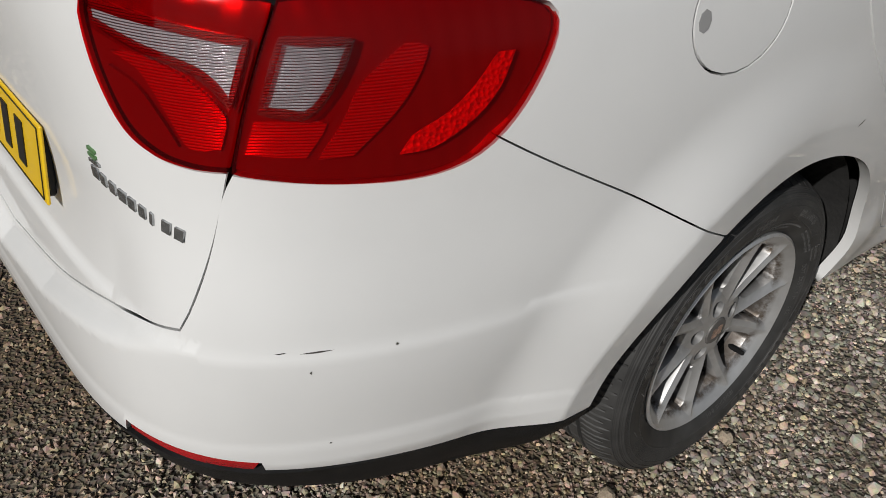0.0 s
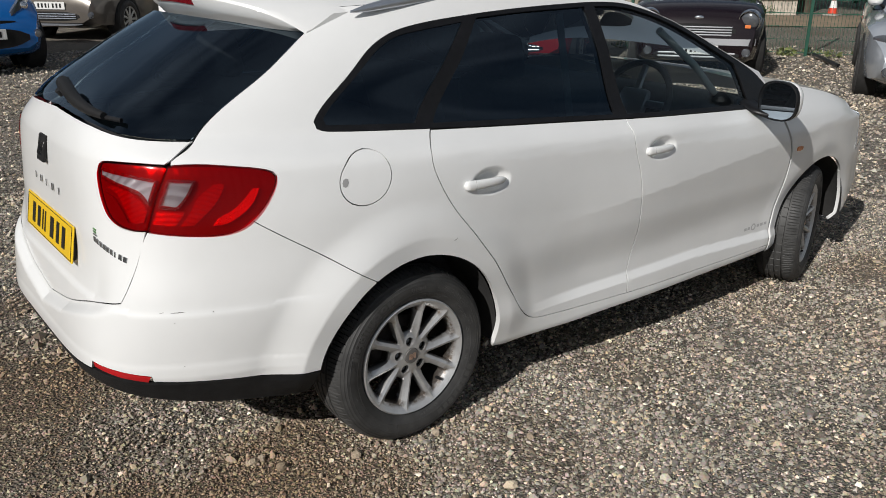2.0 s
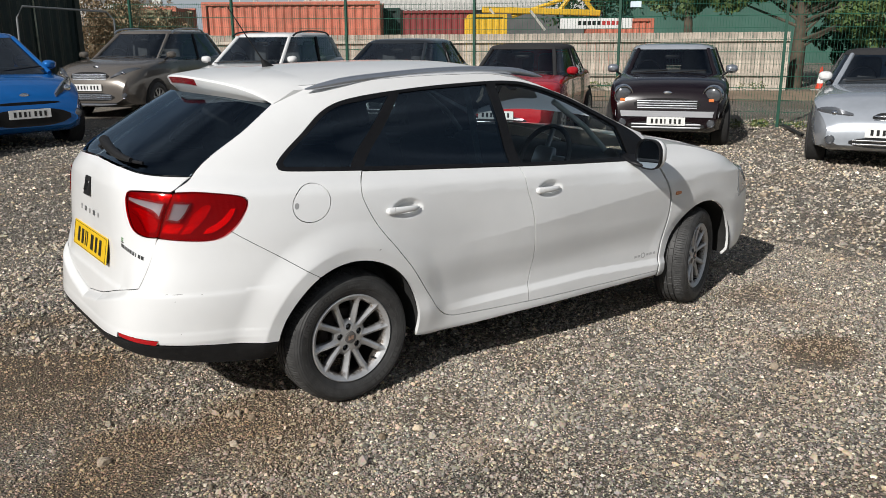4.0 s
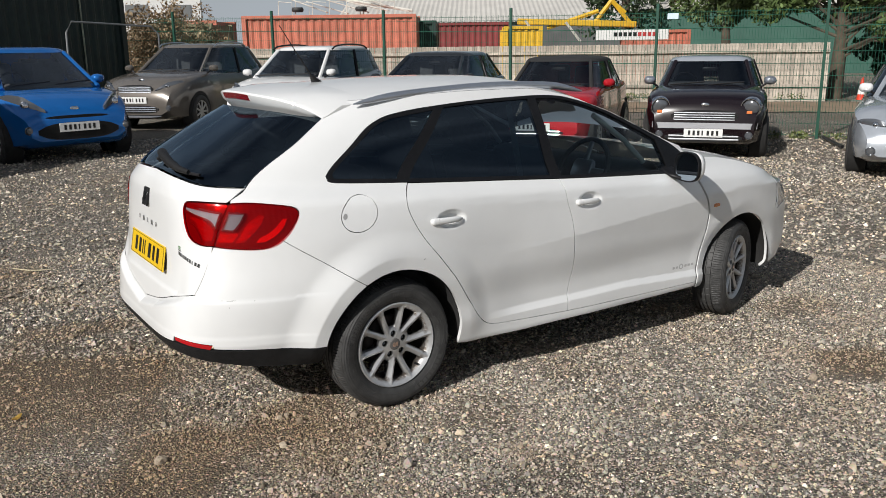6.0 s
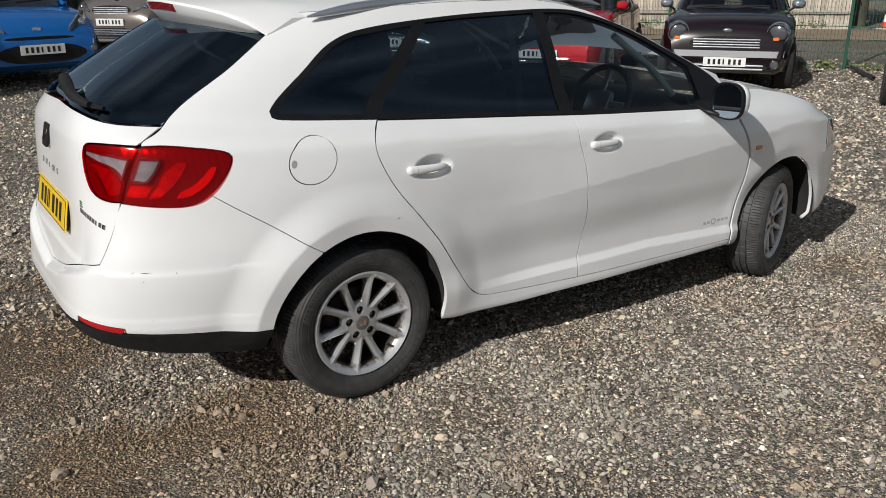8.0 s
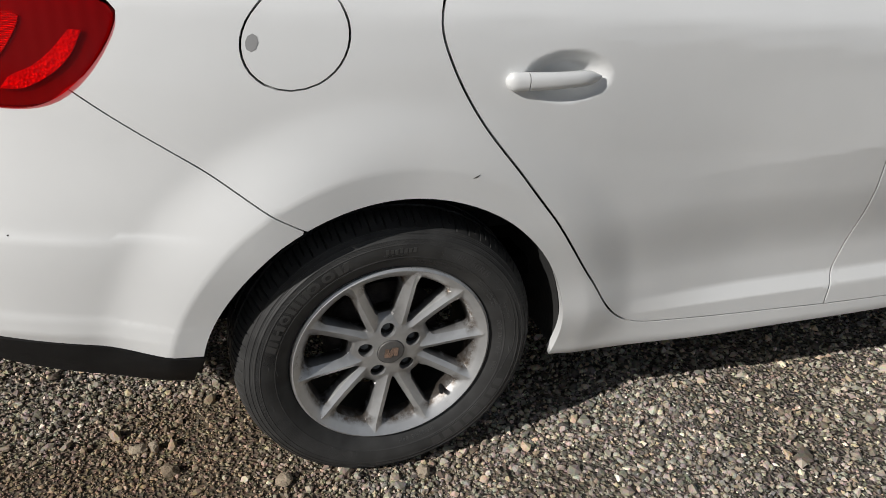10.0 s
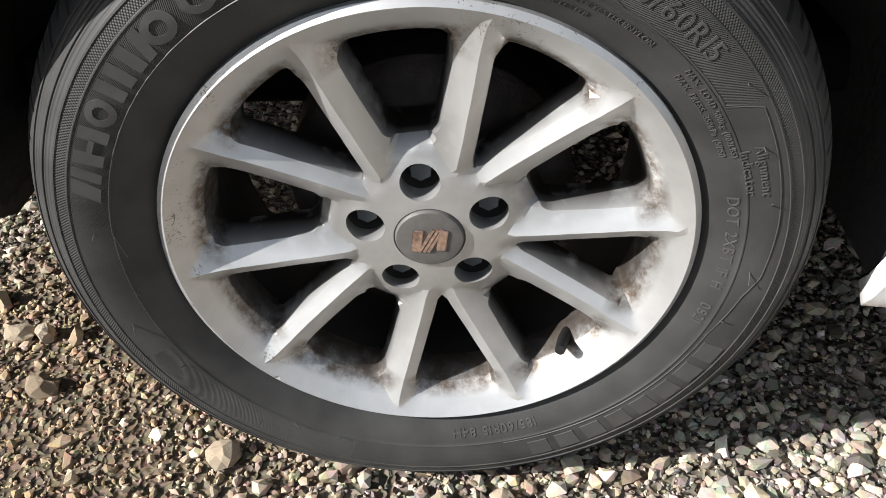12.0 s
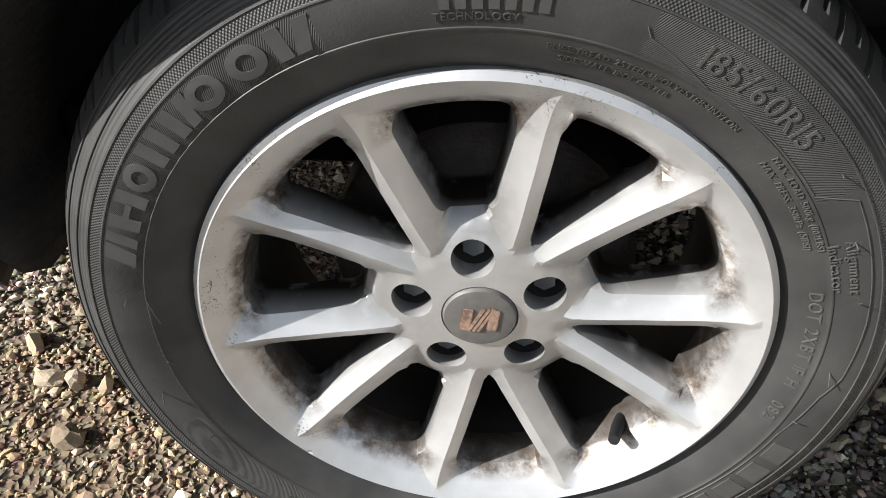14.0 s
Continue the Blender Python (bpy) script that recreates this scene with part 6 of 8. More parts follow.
def dust_layer(me, x, y):
    layer = me.color_attributes.new("dirt", "FLOAT_COLOR", "POINT")
    d = dirt_field(x, y).reshape(-1)
    layer.data.foreach_set("color", np.stack([d, d, d, np.ones_like(d)], 1).astype(np.float32).ravel())


dust_layer(ground.data, GX, GY)


# ---- loose stones on the ground ----
PHI = (1 + 5**0.5) / 2
ICO = np.array([(-1, PHI, 0), (1, PHI, 0), (-1, -PHI, 0), (1, -PHI, 0), (0, -1, PHI), (0, 1, PHI), (0, -1, -PHI), (0, 1, -PHI), (PHI, 0, -1), (PHI, 0, 1), (-PHI, 0, -1), (-PHI, 0, 1)]) / 1.9
ICO_F = np.array([(0, 11, 5), (0, 5, 1), (0, 1, 7), (0, 7, 10), (0, 10, 11), (1, 5, 9), (5, 11, 4), (11, 10, 2), (10, 7, 6), (7, 1, 8), (3, 9, 4), (3, 4, 2), (3, 2, 6), (3, 6, 8), (3, 8, 9), (4, 9, 5), (2, 4, 11), (6, 2, 10), (8, 6, 7), (9, 8, 1)])
OCT = np.array([(1, 0, 0), (-1, 0, 0), (0, 1, 0), (0, -1, 0), (0, 0, 1), (0, 0, -0.6)], float)
OCT_F = np.array([(0, 2, 4), (2, 1, 4), (1, 3, 4), (3, 0, 4), (2, 0, 5), (1, 2, 5), (3, 1, 5), (0, 3, 5)])
rng = np.random.default_rng(7)


def raw_mesh(name, verts, tris, mat):
    me = bpy.data.meshes.new(name)
    me.vertices.add(len(verts))
    me.vertices.foreach_set("co", verts.astype(np.float32).ravel())
    me.loops.add(len(tris) * 3)
    me.loops.foreach_set("vertex_index", tris.astype(np.int32).ravel())
    me.polygons.add(len(tris))
    me.polygons.foreach_set("loop_start", np.arange(0, len(tris) * 3, 3, dtype=np.int32))
    me.materials.append(mat)
    me.update(calc_edges=True)
    me.shade_flat()
    return me


def stone_shapes(base, n, jitter):
    """n crushed stones of unit size: turned, squashed and chipped."""
    v = base[None] * (1 + rng.normal(0, jitter, (n, len(base), 1))) + rng.normal(0, jitter * 0.5, (n, len(base), 3))
    v = v * np.stack([rng.uniform(0.7, 1.35, n), rng.uniform(0.6, 1.1, n), rng.uniform(0.5, 0.95, n)], 1)[:, None]
    a, t = rng.uniform(0, 2 * np.pi, n), rng.normal(0, 0.35, n)
    ct, st = np.cos(t)[:, None], np.sin(t)[:, None]
    y, z = v[:, :, 1] * ct - v[:, :, 2] * st, v[:, :, 1] * st + v[:, :, 2] * ct
    c, s = np.cos(a)[:, None], np.sin(a)[:, None]
    return np.stack([v[:, :, 0] * c - y * s, v[:, :, 0] * s + y * c, z], 2)


def scatter(x0, x1, y0, y1, per_m2, size, base, faces, bury=0.25, skip=None):
    n = int((x1 - x0) * (y1 - y0) * per_m2)
    x, y = rng.uniform(x0, x1, n), rng.uniform(y0, y1, n)
    keep = rng.uniform(0, 1, n) > 0.45 * dirt_field(x, y)
    # thinning out towards the far edge of the yard's loose stone
    keep &= rng.uniform(0, 1, n) < 0.12 + 0.88 * smooth(0.0, 0.7, np.minimum(x + 2.6, y + 3.0))
    if skip is not None:
        keep &= ~skip(x, y)
    x, y = x[keep], y[keep]
    r = size[0] * np.exp(rng.normal(0, size[1], len(x)))
    # smaller and more sunken where the ground is worn to dirt
    worn = dirt_field(x, y)
    r = np.clip(r * (1 - 0.25 * worn), 0.002, 0.03)
    v = stone_shapes(base, len(x), 0.19) * r[:, None, None]
    v += np.stack([x, y, ground_height(x, y) - 0.004 + r * (0.55 - bury - 0.12 * worn)], 1)[:, None]
    f = faces[None] + (np.arange(len(x)) * len(base))[:, None, None]
    return v.reshape(-1, 3), f.reshape(-1, 3)


def joined(pieces):
    v, f, n = [], [], 0
    for a, b in pieces:
        v.append(a), f.append(b + n)
        n += len(a)
    return np.concatenate(v), np.concatenate(f)


near = lambda x, y: (x > -1.15) & (x < 0.75) & (y > -1.55) & (y < -0.35)
pieces = [scatter(-1.15, 0.75, -1.55, -0.35, 10500, (0.0041, 0.42), ICO, ICO_F, bury=0.12), scatter(-1.15, 0.75, -1.55, -0.35, 16000, (0.0024, 0.35), OCT, OCT_F), scatter(-1.15, 0.75, -1.55, -0.35, 700, (0.0066, 0.26), ICO, ICO_F),
          scatter(-2.6, 4.2, -3.0, 0.4, 8200, (0.0049, 0.34), OCT, OCT_F, bury=0.1, skip=near), scatter(-2.6, 4.2, -3.0, 0.4, 420, (0.0076, 0.30), ICO, ICO_F, bury=0.15, skip=near),
          scatter(-2.6, 4.2, -3.0, -0.2, 60, (0.0112, 0.28), ICO, ICO_F, skip=near), scatter(4.2, 8.5, -2.5, 3.5, 620, (0.014, 0.3), OCT, OCT_F), scatter(-2.6, 4.2, 0.4, 6.5, 520, (0.013, 0.3), OCT, OCT_F), scatter(-2.6, -0.2, 0.4, 3.2, 2600, (0.0068, 0.35), OCT, OCT_F, bury=0.1), scatter(4.2, 9.0, 3.5, 6.5, 300, (0.014, 0.3), OCT, OCT_F), scatter(8.5, 12.5, -1.5, 5.0, 260, (0.015, 0.3), OCT, OCT_F), scatter(-2.6, 5.0, 6.5, 10.0, 260, (0.015, 0.3), OCT, OCT_F)]
v, f = joined(pieces)
gravel = new("gravel", raw_mesh("gravel", v, f, STONES))
dust_layer(gravel.data, v[:, 0], v[:, 1])
tagged(gravel, "loose crushed grey and tan gravel over the yard", "gravel", kind="stuff")
# the larger loose stones beside the car, each on its own
shapes = stone_shapes(ICO, 10, 0.22)
stone_meshes = [raw_mesh("stone", s, ICO_F, STONE_PIECE) for s in shapes]
# the largest are rounder and knobbly
edges = sorted({tuple(sorted((int(t[i]), int(t[(i + 1) % 3])))) for t in ICO_F for i in range(3)})
mid_of = {e: 12 + k for k, e in enumerate(edges)}
between = np.array([(ICO[a] + ICO[b]) / 2 for a, b in edges])
KNOB = np.concatenate([ICO, between / np.linalg.norm(between, axis=1)[:, None]])
KNOB_F = []
for a, b, c in ICO_F.tolist():
    ab, bc, ca = (mid_of[tuple(sorted(e))] for e in ((a, b), (b, c), (c, a)))
    KNOB_F += [(a, ab, ca), (ab, b, bc), (ca, bc, c), (ab, bc, ca)]
knobs = [raw_mesh("stone", s, np.array(KNOB_F), STONE_PIECE) for s in stone_shapes(KNOB, 7, 0.10)]
spots = np.stack([rng.uniform(-1.1, 0.8, 190), rng.uniform(-1.5, -0.55, 190)], 1)
known = [(-0.443, -0.682, 0.021), (-0.22, -0.772, 0.016), (-0.50, -0.60, 0.016), (-0.47, -0.60, 0.015), (0.061, -0.83, 0.018), (-0.60, -0.85, 0.016), (-0.093, -1.166, 0.016), (0.294, -1.046, 0.018), (-1.054, -0.681, 0.024), (0.06, -1.2, 0.02), (-0.262, -1.103, 0.018), (1.841, -1.728, 0.028), (5.655, 0.71, 0.04)]
for i, (x, y, r) in enumerate(known + [(float(a), float(b), float(0.0045 + 0.005 * rng.uniform() ** 2)) for a, b in spots]):
    ob = new("stone", knobs[i % 7] if i < len(known) else stone_meshes[i % 10])
    ob.parent = ground
    ob.matrix_basis = Matrix.Translation((x, y, float(ground_height(x, y)) + r * 0.25)) @ pose(0, 0, 0, 0, 0, float(rng.uniform(0, 360))) @ Matrix.Diagonal((r, r, r * 1.15, 1))
# dry stalks and a fallen leaf on the gravel
STRAW = material("dry_straw", (0.52, 0.45, 0.30), 0.8, vary=0.2, scale=60)
for pts in (((-1.10, 2.94), (-1.0, 2.80), (-0.87, 2.745)), ((-1.06, 2.76), (-1.0, 2.80), (-0.95, 2.86))):
    stalk = part("dry_stalk", bm_tube(bmesh.new(), [(x, y, float(ground_height(x, y)) + 0.012) for x, y in pts], 0.005, 6, radii=[0.003, 0.005, 0.002]), STRAW)
    tagged(stalk, "pale dry plant stalk lying on the gravel", "stalk")
bm = bmesh.new()
leaf_ring = [bm.verts.new((0.032 * math.cos(t) * (1 + 0.25 * math.cos(t)), 0.017 * math.sin(t), 0.010 + 0.006 * math.cos(2 * t))) for t in np.linspace(0, 2 * math.pi, 13)[:-1]]
mid = bm.verts.new((0, 0, 0.006))
for k in range(12):
    bm.faces.new((mid, leaf_ring[k], leaf_ring[(k + 1) % 12]))
bmesh.ops.solidify(bm, geom=bm.faces[:], thickness=0.0012)
bm.transform(pose(-1.478, 0.087, 0.002, 0, 0, 35))
tagged(part("fallen_leaf", bm, material("yellow_leaf", (0.55, 0.36, 0.08), 0.6, vary=0.25, scale=90)), "curled yellow fallen leaf on the gravel", "leaf")


# ---- parked cars ----
from mathutils.bvhtree import BVHTree

GLASS_DARK = pane_material("car_glass", (0.66, 0.70, 0.70), (0.85, 0.92, 1.0), 1.8)
HEADLAMP = material("headlamp_chrome", (0.48, 0.50, 0.53), 0.14, metal=0.6, coat=0.8, vary=0.6, scale=30, spread=(0.16, 0.17, 0.19))
PLATE_WHITE = material("plate_white", (0.75, 0.75, 0.73), 0.4, vary=0.05)
CABIN = material("cabin_dark", (0.055, 0.055, 0.06), 0.8, vary=0.2, scale=20)
SOFT_TOP = material("soft_top", (0.018, 0.018, 0.019), 0.85, vary=0.2, scale=60, bump=0.2, bump_scale=300)


def road_wheel(parent, m, spokes, r=0.31):
    """A plain road wheel: tyre, rim and spokes; outer face towards -y."""
    wheel = new("wheel")
    wheel.parent = parent
    wheel.matrix_basis = m
    bm = bmesh.new()
    bm_lathe(bm, [(r * 0.66, -0.01), (r * 0.72, -0.022), (r * 0.86, -0.026), (r * 0.95, -0.012), (r, 0.012), (r, 0.15), (r * 0.94, 0.17), (r * 0.66, 0.16)], 40)
    part("tyre", bm, RUBBER, wheel, smooth_angle=40)
    bm = bmesh.new()
    bm_lathe(bm, [(r * 0.62, 0.03), (r * 0.63, -0.008), (r * 0.67, -0.018), (r * 0.685, -0.01)], 40)
    bm_lathe(bm, [(0.0001, -0.012), (0.04, -0.01), (0.055, 0.01)], 20)
    for k in range(spokes):
        bm_box(bm, (r * 0.56, 0.02, 0.036), pose(0, 0, 0, 0, 360 * k / spokes, 0) @ Matrix.Translation((r * 0.36, -0.002, 0)), 0.006, 1)
    part("rim", bm, ALLOY, wheel, smooth_angle=35)
    bm = bmesh.new()
    bm_lathe(bm, [(0.0001, 0.05), (r * 0.62, 0.05)], 24)
    part("brake", bm, LINER, wheel)
    return wheel


def parked_car(label, m, paint, s):
    """A car on the ground at the pose m; local x forward, origin under the middle. s: its sizes."""
    thing = tagged(new("parked_car"), label, "car", "cars parked in the yard")
    thing.matrix_basis = m
    L, W, H = s["size"]
    half, wb = L / 2, s["base"]
    prof_x = [-half] + [half * v for v in (-0.96, -0.8, s["cowl"] * 0.2 - 0.3)] + [half * s["cowl"], half * 0.78, half * 0.9, half * 0.965, half]
    rear = s.get("rear", 0.95)
    prof_z = [0.62, rear - 0.1, rear, s["belt"]] + [s["hood"], s["hood"] - s["fall"] * 0.45, s["hood"] - s["fall"], s["hood"] - s["fall"] - 0.10, 0.50]
    secs = []
    for x in np.concatenate([np.linspace(-half, -half * 0.9, 6), np.linspace(-half * 0.85, half * 0.8, 22), np.linspace(half * 0.84, half, 10)]):
        q = abs(x) / half
        w = W / 2 * (1 - s.get("round", 0.22) * max(0, (q - 0.62) / 0.38) ** 2.6) * (1 - 0.02 * (q < 0.3))
        t = float(curve(np.array([x]), prof_x, prof_z)[0])
        lo = 0.20 + 0.10 * max(0, (q - 0.85) / 0.15) ** 2
        mid = lo + (t - lo) * 0.55
        right = [(0.80, lo), (0.95, lo + 0.05), (0.985, lo + (t - lo) * 0.3), (1.0, mid), (0.985, t - 0.12 * (t - lo)), (0.93, t - 0.03), (0.80, t + 0.005), (0.45, t + 0.025), (0.0, t + 0.032)]
        pts_r = [(x, -w * a, z) for a, z in right]
        secs.append(pts_r + [(x, w * a, z) for a, z in right[:-1][::-1]])
    bm = loft(secs)
    bmesh.ops.recalc_face_normals(bm, faces=bm.faces)
    tree = BVHTree.FromBMesh(bm)
    body = part("body", bm, paint, thing, smooth_angle=40)

    def on_front(y, z):
        hit = tree.ray_cast(Vector((half + 1, y, z)), Vector((-1, 0, 0)))
        return hit[0] if hit[0] else Vector((half - 0.1, y, z))

    def on_side(x, z, sgn):
        hit = tree.ray_cast(Vector((x, sgn * 2, z)), Vector((0, -sgn, 0)))
        return hit[0] if hit[0] else Vector((x, sgn * W / 2, z))

    # glasshouse: rings from the belt to the roof
    cab = s["cabin"]            # base rear x, base front x, top rear x, top front x
    rings, zs = [], [s["belt"] - 0.04, s["belt"] + 0.12, H - 0.20, H - 0.075]
    top_w, low_w = W / 2 * s.get("top", 0.70), W / 2 * 0.93

    def cabin_ring(f, z, grow=0.0, n=48):
        x0, x1, w = cab[0] + (cab[2] - cab[0]) * f, cab[1] + (cab[3] - cab[1]) * f, low_w + (top_w - low_w) * f
        cx, rx = (x0 + x1) / 2, (x1 - x0) / 2 + grow
        return [(x, y, z + 0.0) for x, y, z in oval((cx, 0, z), (1, 0, 0), (0, 1, 0), rx, w + grow, n, 5.0)]

    fr = lambda z: (z - zs[0]) / (zs[-1] - zs[0])
    part("glasshouse", loft([cabin_ring(fr(z), z) for z in zs], caps=False), GLASS_DARK, thing, smooth_angle=60)
    part("cabin", loft([cabin_ring(0, zs[0], -0.03), cabin_ring(0.10, zs[0] + 0.05, -0.10)]), CABIN, thing)
    for y in (-0.36, 0.36):
        for x in (cab[1] - 1.25, cab[1] - 2.05):
            part("seat_back", bm_box(bmesh.new(), (0.14, 0.46, 0.5), Matrix.Translation((x, y, s["belt"] + 0.05)) @ pose(0, 0, 0, 0, -12, 0), 0.06, 2), PALE_SEATS, thing, smooth_angle=40)
            part("headrest", bm_box(bmesh.new(), (0.09, 0.24, 0.17), Matrix.Translation((x - 0.05, y, min(s["belt"] + 0.40, H - 0.26))), 0.04, 2), PALE_SEATS, thing, smooth_angle=40)
    part("inner_mirror", bm_box(bmesh.new(), (0.03, 0.22, 0.06), Matrix.Translation((cab[3] - 0.02, 0, H - 0.20)), 0.012, 2), TRIM, thing, smooth_angle=50)
    rim_m = Matrix.Translation((cab[1] - 0.62, -0.36, s["belt"] + 0.02)) @ pose(0, 0, 0, 0, -62, 0)
    part("steering_wheel", bm_tube(bmesh.new(), [rim_m @ Vector((0.18 * math.cos(q), 0.18 * math.sin(q), 0)) for q in np.linspace(0, 2 * math.pi, 25)[:-1]], 0.016, 6, closed=True), TRIM, thing, smooth_angle=60)
    part("dashboard", bm_box(bmesh.new(), (0.5, 1.2, 0.10), Matrix.Translation((cab[1] - 0.40, 0, s["belt"] - 0.01)), 0.04, 2), CABIN, thing, smooth_angle=50)
    roof_mat = s.get("roof_mat", paint)
    top = [cabin_ring(fr(H - 0.085), H - 0.085, 0.006), cabin_ring(fr(H - 0.06), H - 0.06, 0.004), cabin_ring(1.02, H - 0.035, -0.03), cabin_ring(1.02, H - 0.012, -0.14), cabin_ring(1.02, H, -0.40)]
    part("roof", loft(top), roof_mat, thing, smooth_angle=50)
    pillar_mat = s.get("pillar_mat", paint)
    for sg in (-1, 1):
        # front, middle and rear pillars
        def along(px0, px1, r, mat, nm):
            pp = []
            for f in (0.0, 0.35, 0.7, 0.97):
                z = zs[0] + (zs[-1] - zs[0]) * f
                ringp = cabin_ring(f, z)
                x0, x1 = cab[0] + (cab[2] - cab[0]) * f, cab[1] + (cab[3] - cab[1]) * f
                xx = x0 + (x1 - x0) * (px0 + (px1 - px0) * f)
                cands = [q for q in ringp if q[1] * sg > 0]
                q = min(cands, key=lambda c: abs(c[0] - xx))
                pp.append((q[0], q[1] * 1.004, z))
            bmp = bmesh.new()
            bm_tube(bmp, pp, r, 6)
            part(nm, bmp, mat, thing, smooth_angle=60)
        along(0.955, 0.955, 0.035, pillar_mat, "front_pillar")
        along(0.52, 0.50, 0.03, TRIM, "door_pillar")
        along(0.06, 0.06, 0.05, pillar_mat, "rear_pillar")
        # mirror
        mp = on_side(cab[1] - 0.22, s["belt"] - 0.03, sg)
        part("door_mirror", loft([[tuple(v) for v in oval((mp.x + dx, mp.y + sg * 0.10, s["belt"] + 0.07), (0, 1, 0), (0, 0, 1), a, a * 0.72, 12, 2.5)] for dx, a in ((-0.05, 0.07), (-0.04, 0.088), (0.02, 0.082), (0.06, 0.04))]), s.get("mirror_mat", paint), thing, smooth_angle=50)
        bmp = bmesh.new()
        bm_tube(bmp, [(mp.x, mp.y * 0.97, s["belt"] - 0.02), (mp.x, mp.y + sg * 0.08, s["belt"] + 0.05)], 0.018, 6)
        part("mirror_arm", bmp, TRIM, thing)
        # headlamps
        hy, hz, hw, hh, tilt = s["lamp"]
        p = on_front(sg * hy, hz)
        if s.get("round_lamp"):
            bmp = bmesh.new()
            bm_lathe(bmp, [(0.0001, -0.02), (hw * 0.5, -0.014), (hw * 0.85, 0.01), (hw, 0.03), (hw, 0.10)], 28)
            bmp.transform(Matrix.Translation(p + Vector((0.015, 0, 0))) @ pose(0, 0, 0, 12, 0, 90 - sg * 14))
            lampo = part("headlamp", bmp, HEADLAMP, thing, "round clear headlamp", 50)
            bmp = bmesh.new()
            bm_lathe(bmp, [(hw * 1.0, -0.01), (hw * 1.08, -0.014), (hw * 1.14, 0.0), (hw * 1.14, 0.08)], 28)
            bmp.transform(Matrix.Translation(p + Vector((0.012, 0, 0))) @ pose(0, 0, 0, 12, 0, 90 - sg * 14))
            part("lamp_ring", bmp, CHROME, lampo, smooth_angle=50)
            bmp = bm_box(bmesh.new(), (0.01, 0.07, 0.04), Matrix.Translation(p + Vector((0.032, -0.01, -hw * 0.5))), 0.004, 1)
            part("indicator", bmp, material("amber", (0.7, 0.2, 0.06), 0.3), lampo)
        else:
            secs2 = []
            for t in np.linspace(0, 1, 9):
                y = sg * (hy - hw + 2 * hw * t)
                z = hz + tilt * (t - 0.5)
                q = on_front(y, z)
                e = math.sqrt(max(0.06, 1 - (2 * t - 1) ** 2)) if t > 0.5 else max(0.25, (0.25 + 1.5 * t))
                e = min(1, e)
                secs2.append([(q.x + 0.010, y, z - hh * e), (q.x + 0.022, y, z), (q.x + 0.004, y, z + hh * e), (q.x - 0.06, y, z + hh * e), (q.x - 0.06, y, z - hh * e)])
            lampo = part("headlamp", loft(secs2), HEADLAMP, thing, "clear headlamp", 30)
            q = on_front(sg * hy, hz)
            bmp = bmesh.new()
            bmesh.ops.create_uvsphere(bmp, u_segments=14, v_segments=8, radius=hh * 0.55, matrix=Matrix.Translation(q + Vector((0.012, 0, 0))))
            part("lamp_bowl", bmp, CHROME, lampo, smooth_angle=60)
        if "fog" in s:
            p = on_front(sg * s["fog"][0], s["fog"][1])
            bmp = bmesh.new()
            bm_lathe(bmp, [(0.0001, -0.012), (0.035, -0.01), (0.045, 0.004), (0.052, -0.004), (0.058, 0.02)], 18)
            bmp.transform(Matrix.Translation(p + Vector((0.006, 0, 0))) @ pose(0, 0, 0, 0, 0, 90))
            part("fog_lamp", bmp, HEADLAMP, thing, smooth_angle=40)
        # wheels with dark arches
        for x in (wb / 2 + s.get("shift", 0.0), -wb / 2 + s.get("shift", 0.0)):
            bmp = bmesh.new()
            bm_lathe(bmp, [(0.0001, -0.012), (0.355, -0.012), (0.365, 0.0), (0.365, 0.2)], 36)
            yy = on_side(x, 0.45, sg).y
            bmp.transform(Matrix.Translation((x, yy, 0.33)) @ pose(0, 0, 0, 0, 0, 0 if sg < 0 else 180))
            part("wheel_arch", bmp, LINER, thing, smooth_angle=40)
            road_wheel(thing, Matrix.Translation((x, yy - sg * -0.014, 0.305)) @ pose(0, 0, 0, 0, 0, 0 if sg < 0 else 180), s.get("spokes", 7))
    # grille, intake, plate, badge, wipers
    for nm, y0, z0, gw, gh, mat, slats in s["front"]:
        secs2 = []
        for t in np.linspace(-1, 1, 11):
            y = t * gw
            q = on_front(y, z0)
            e = (1 - abs(t) ** 4) * 0.75 + 0.25
            secs2.append([(q.x + 0.008, y, z0 - gh * e), (q.x + 0.010, y, z0 + gh * e), (q.x - 0.06, y, z0 + gh * e), (q.x - 0.06, y, z0 - gh * e)])
        g = part(nm, loft(secs2), mat, thing, smooth_angle=30)
        for k in range(slats):
            z = z0 - gh * 0.75 + 1.5 * gh * (k + 0.5) / slats
            bmp = bmesh.new()
            bm_tube(bmp, [on_front(t * gw * 0.9, z0) + Vector((0.014, 0, z - z0)) for t in np.linspace(-1, 1, 9)], gh * 0.28 / slats + 0.003, 6)
            part("slat", bmp, s.get("slat_mat", CHROME), g, smooth_angle=60)
    pz = s["plate"]
    q = on_front(0, pz)
    number_plate(thing, Matrix.Translation((q.x + 0.022, 0, pz)) @ pose(0, 0, 0, 0, 0, 90), PLATE_WHITE, bars=((0, 0.05), (0.062, 0.05), (0.124, 0.05), (0.186, 0.03), (0.25, 0.05), (0.312, 0.05), (0.374, 0.05)))
    q = on_front(0, s["badge"])
    bmp = bmesh.new()
    bmesh.ops.create_uvsphere(bmp, u_segments=16, v_segments=8, radius=0.06, matrix=Matrix.Translation(q) @ Matrix.Diagonal((0.25, 1, 0.5, 1)))
    part("badge", bmp, CHROME, thing, smooth_angle=60)
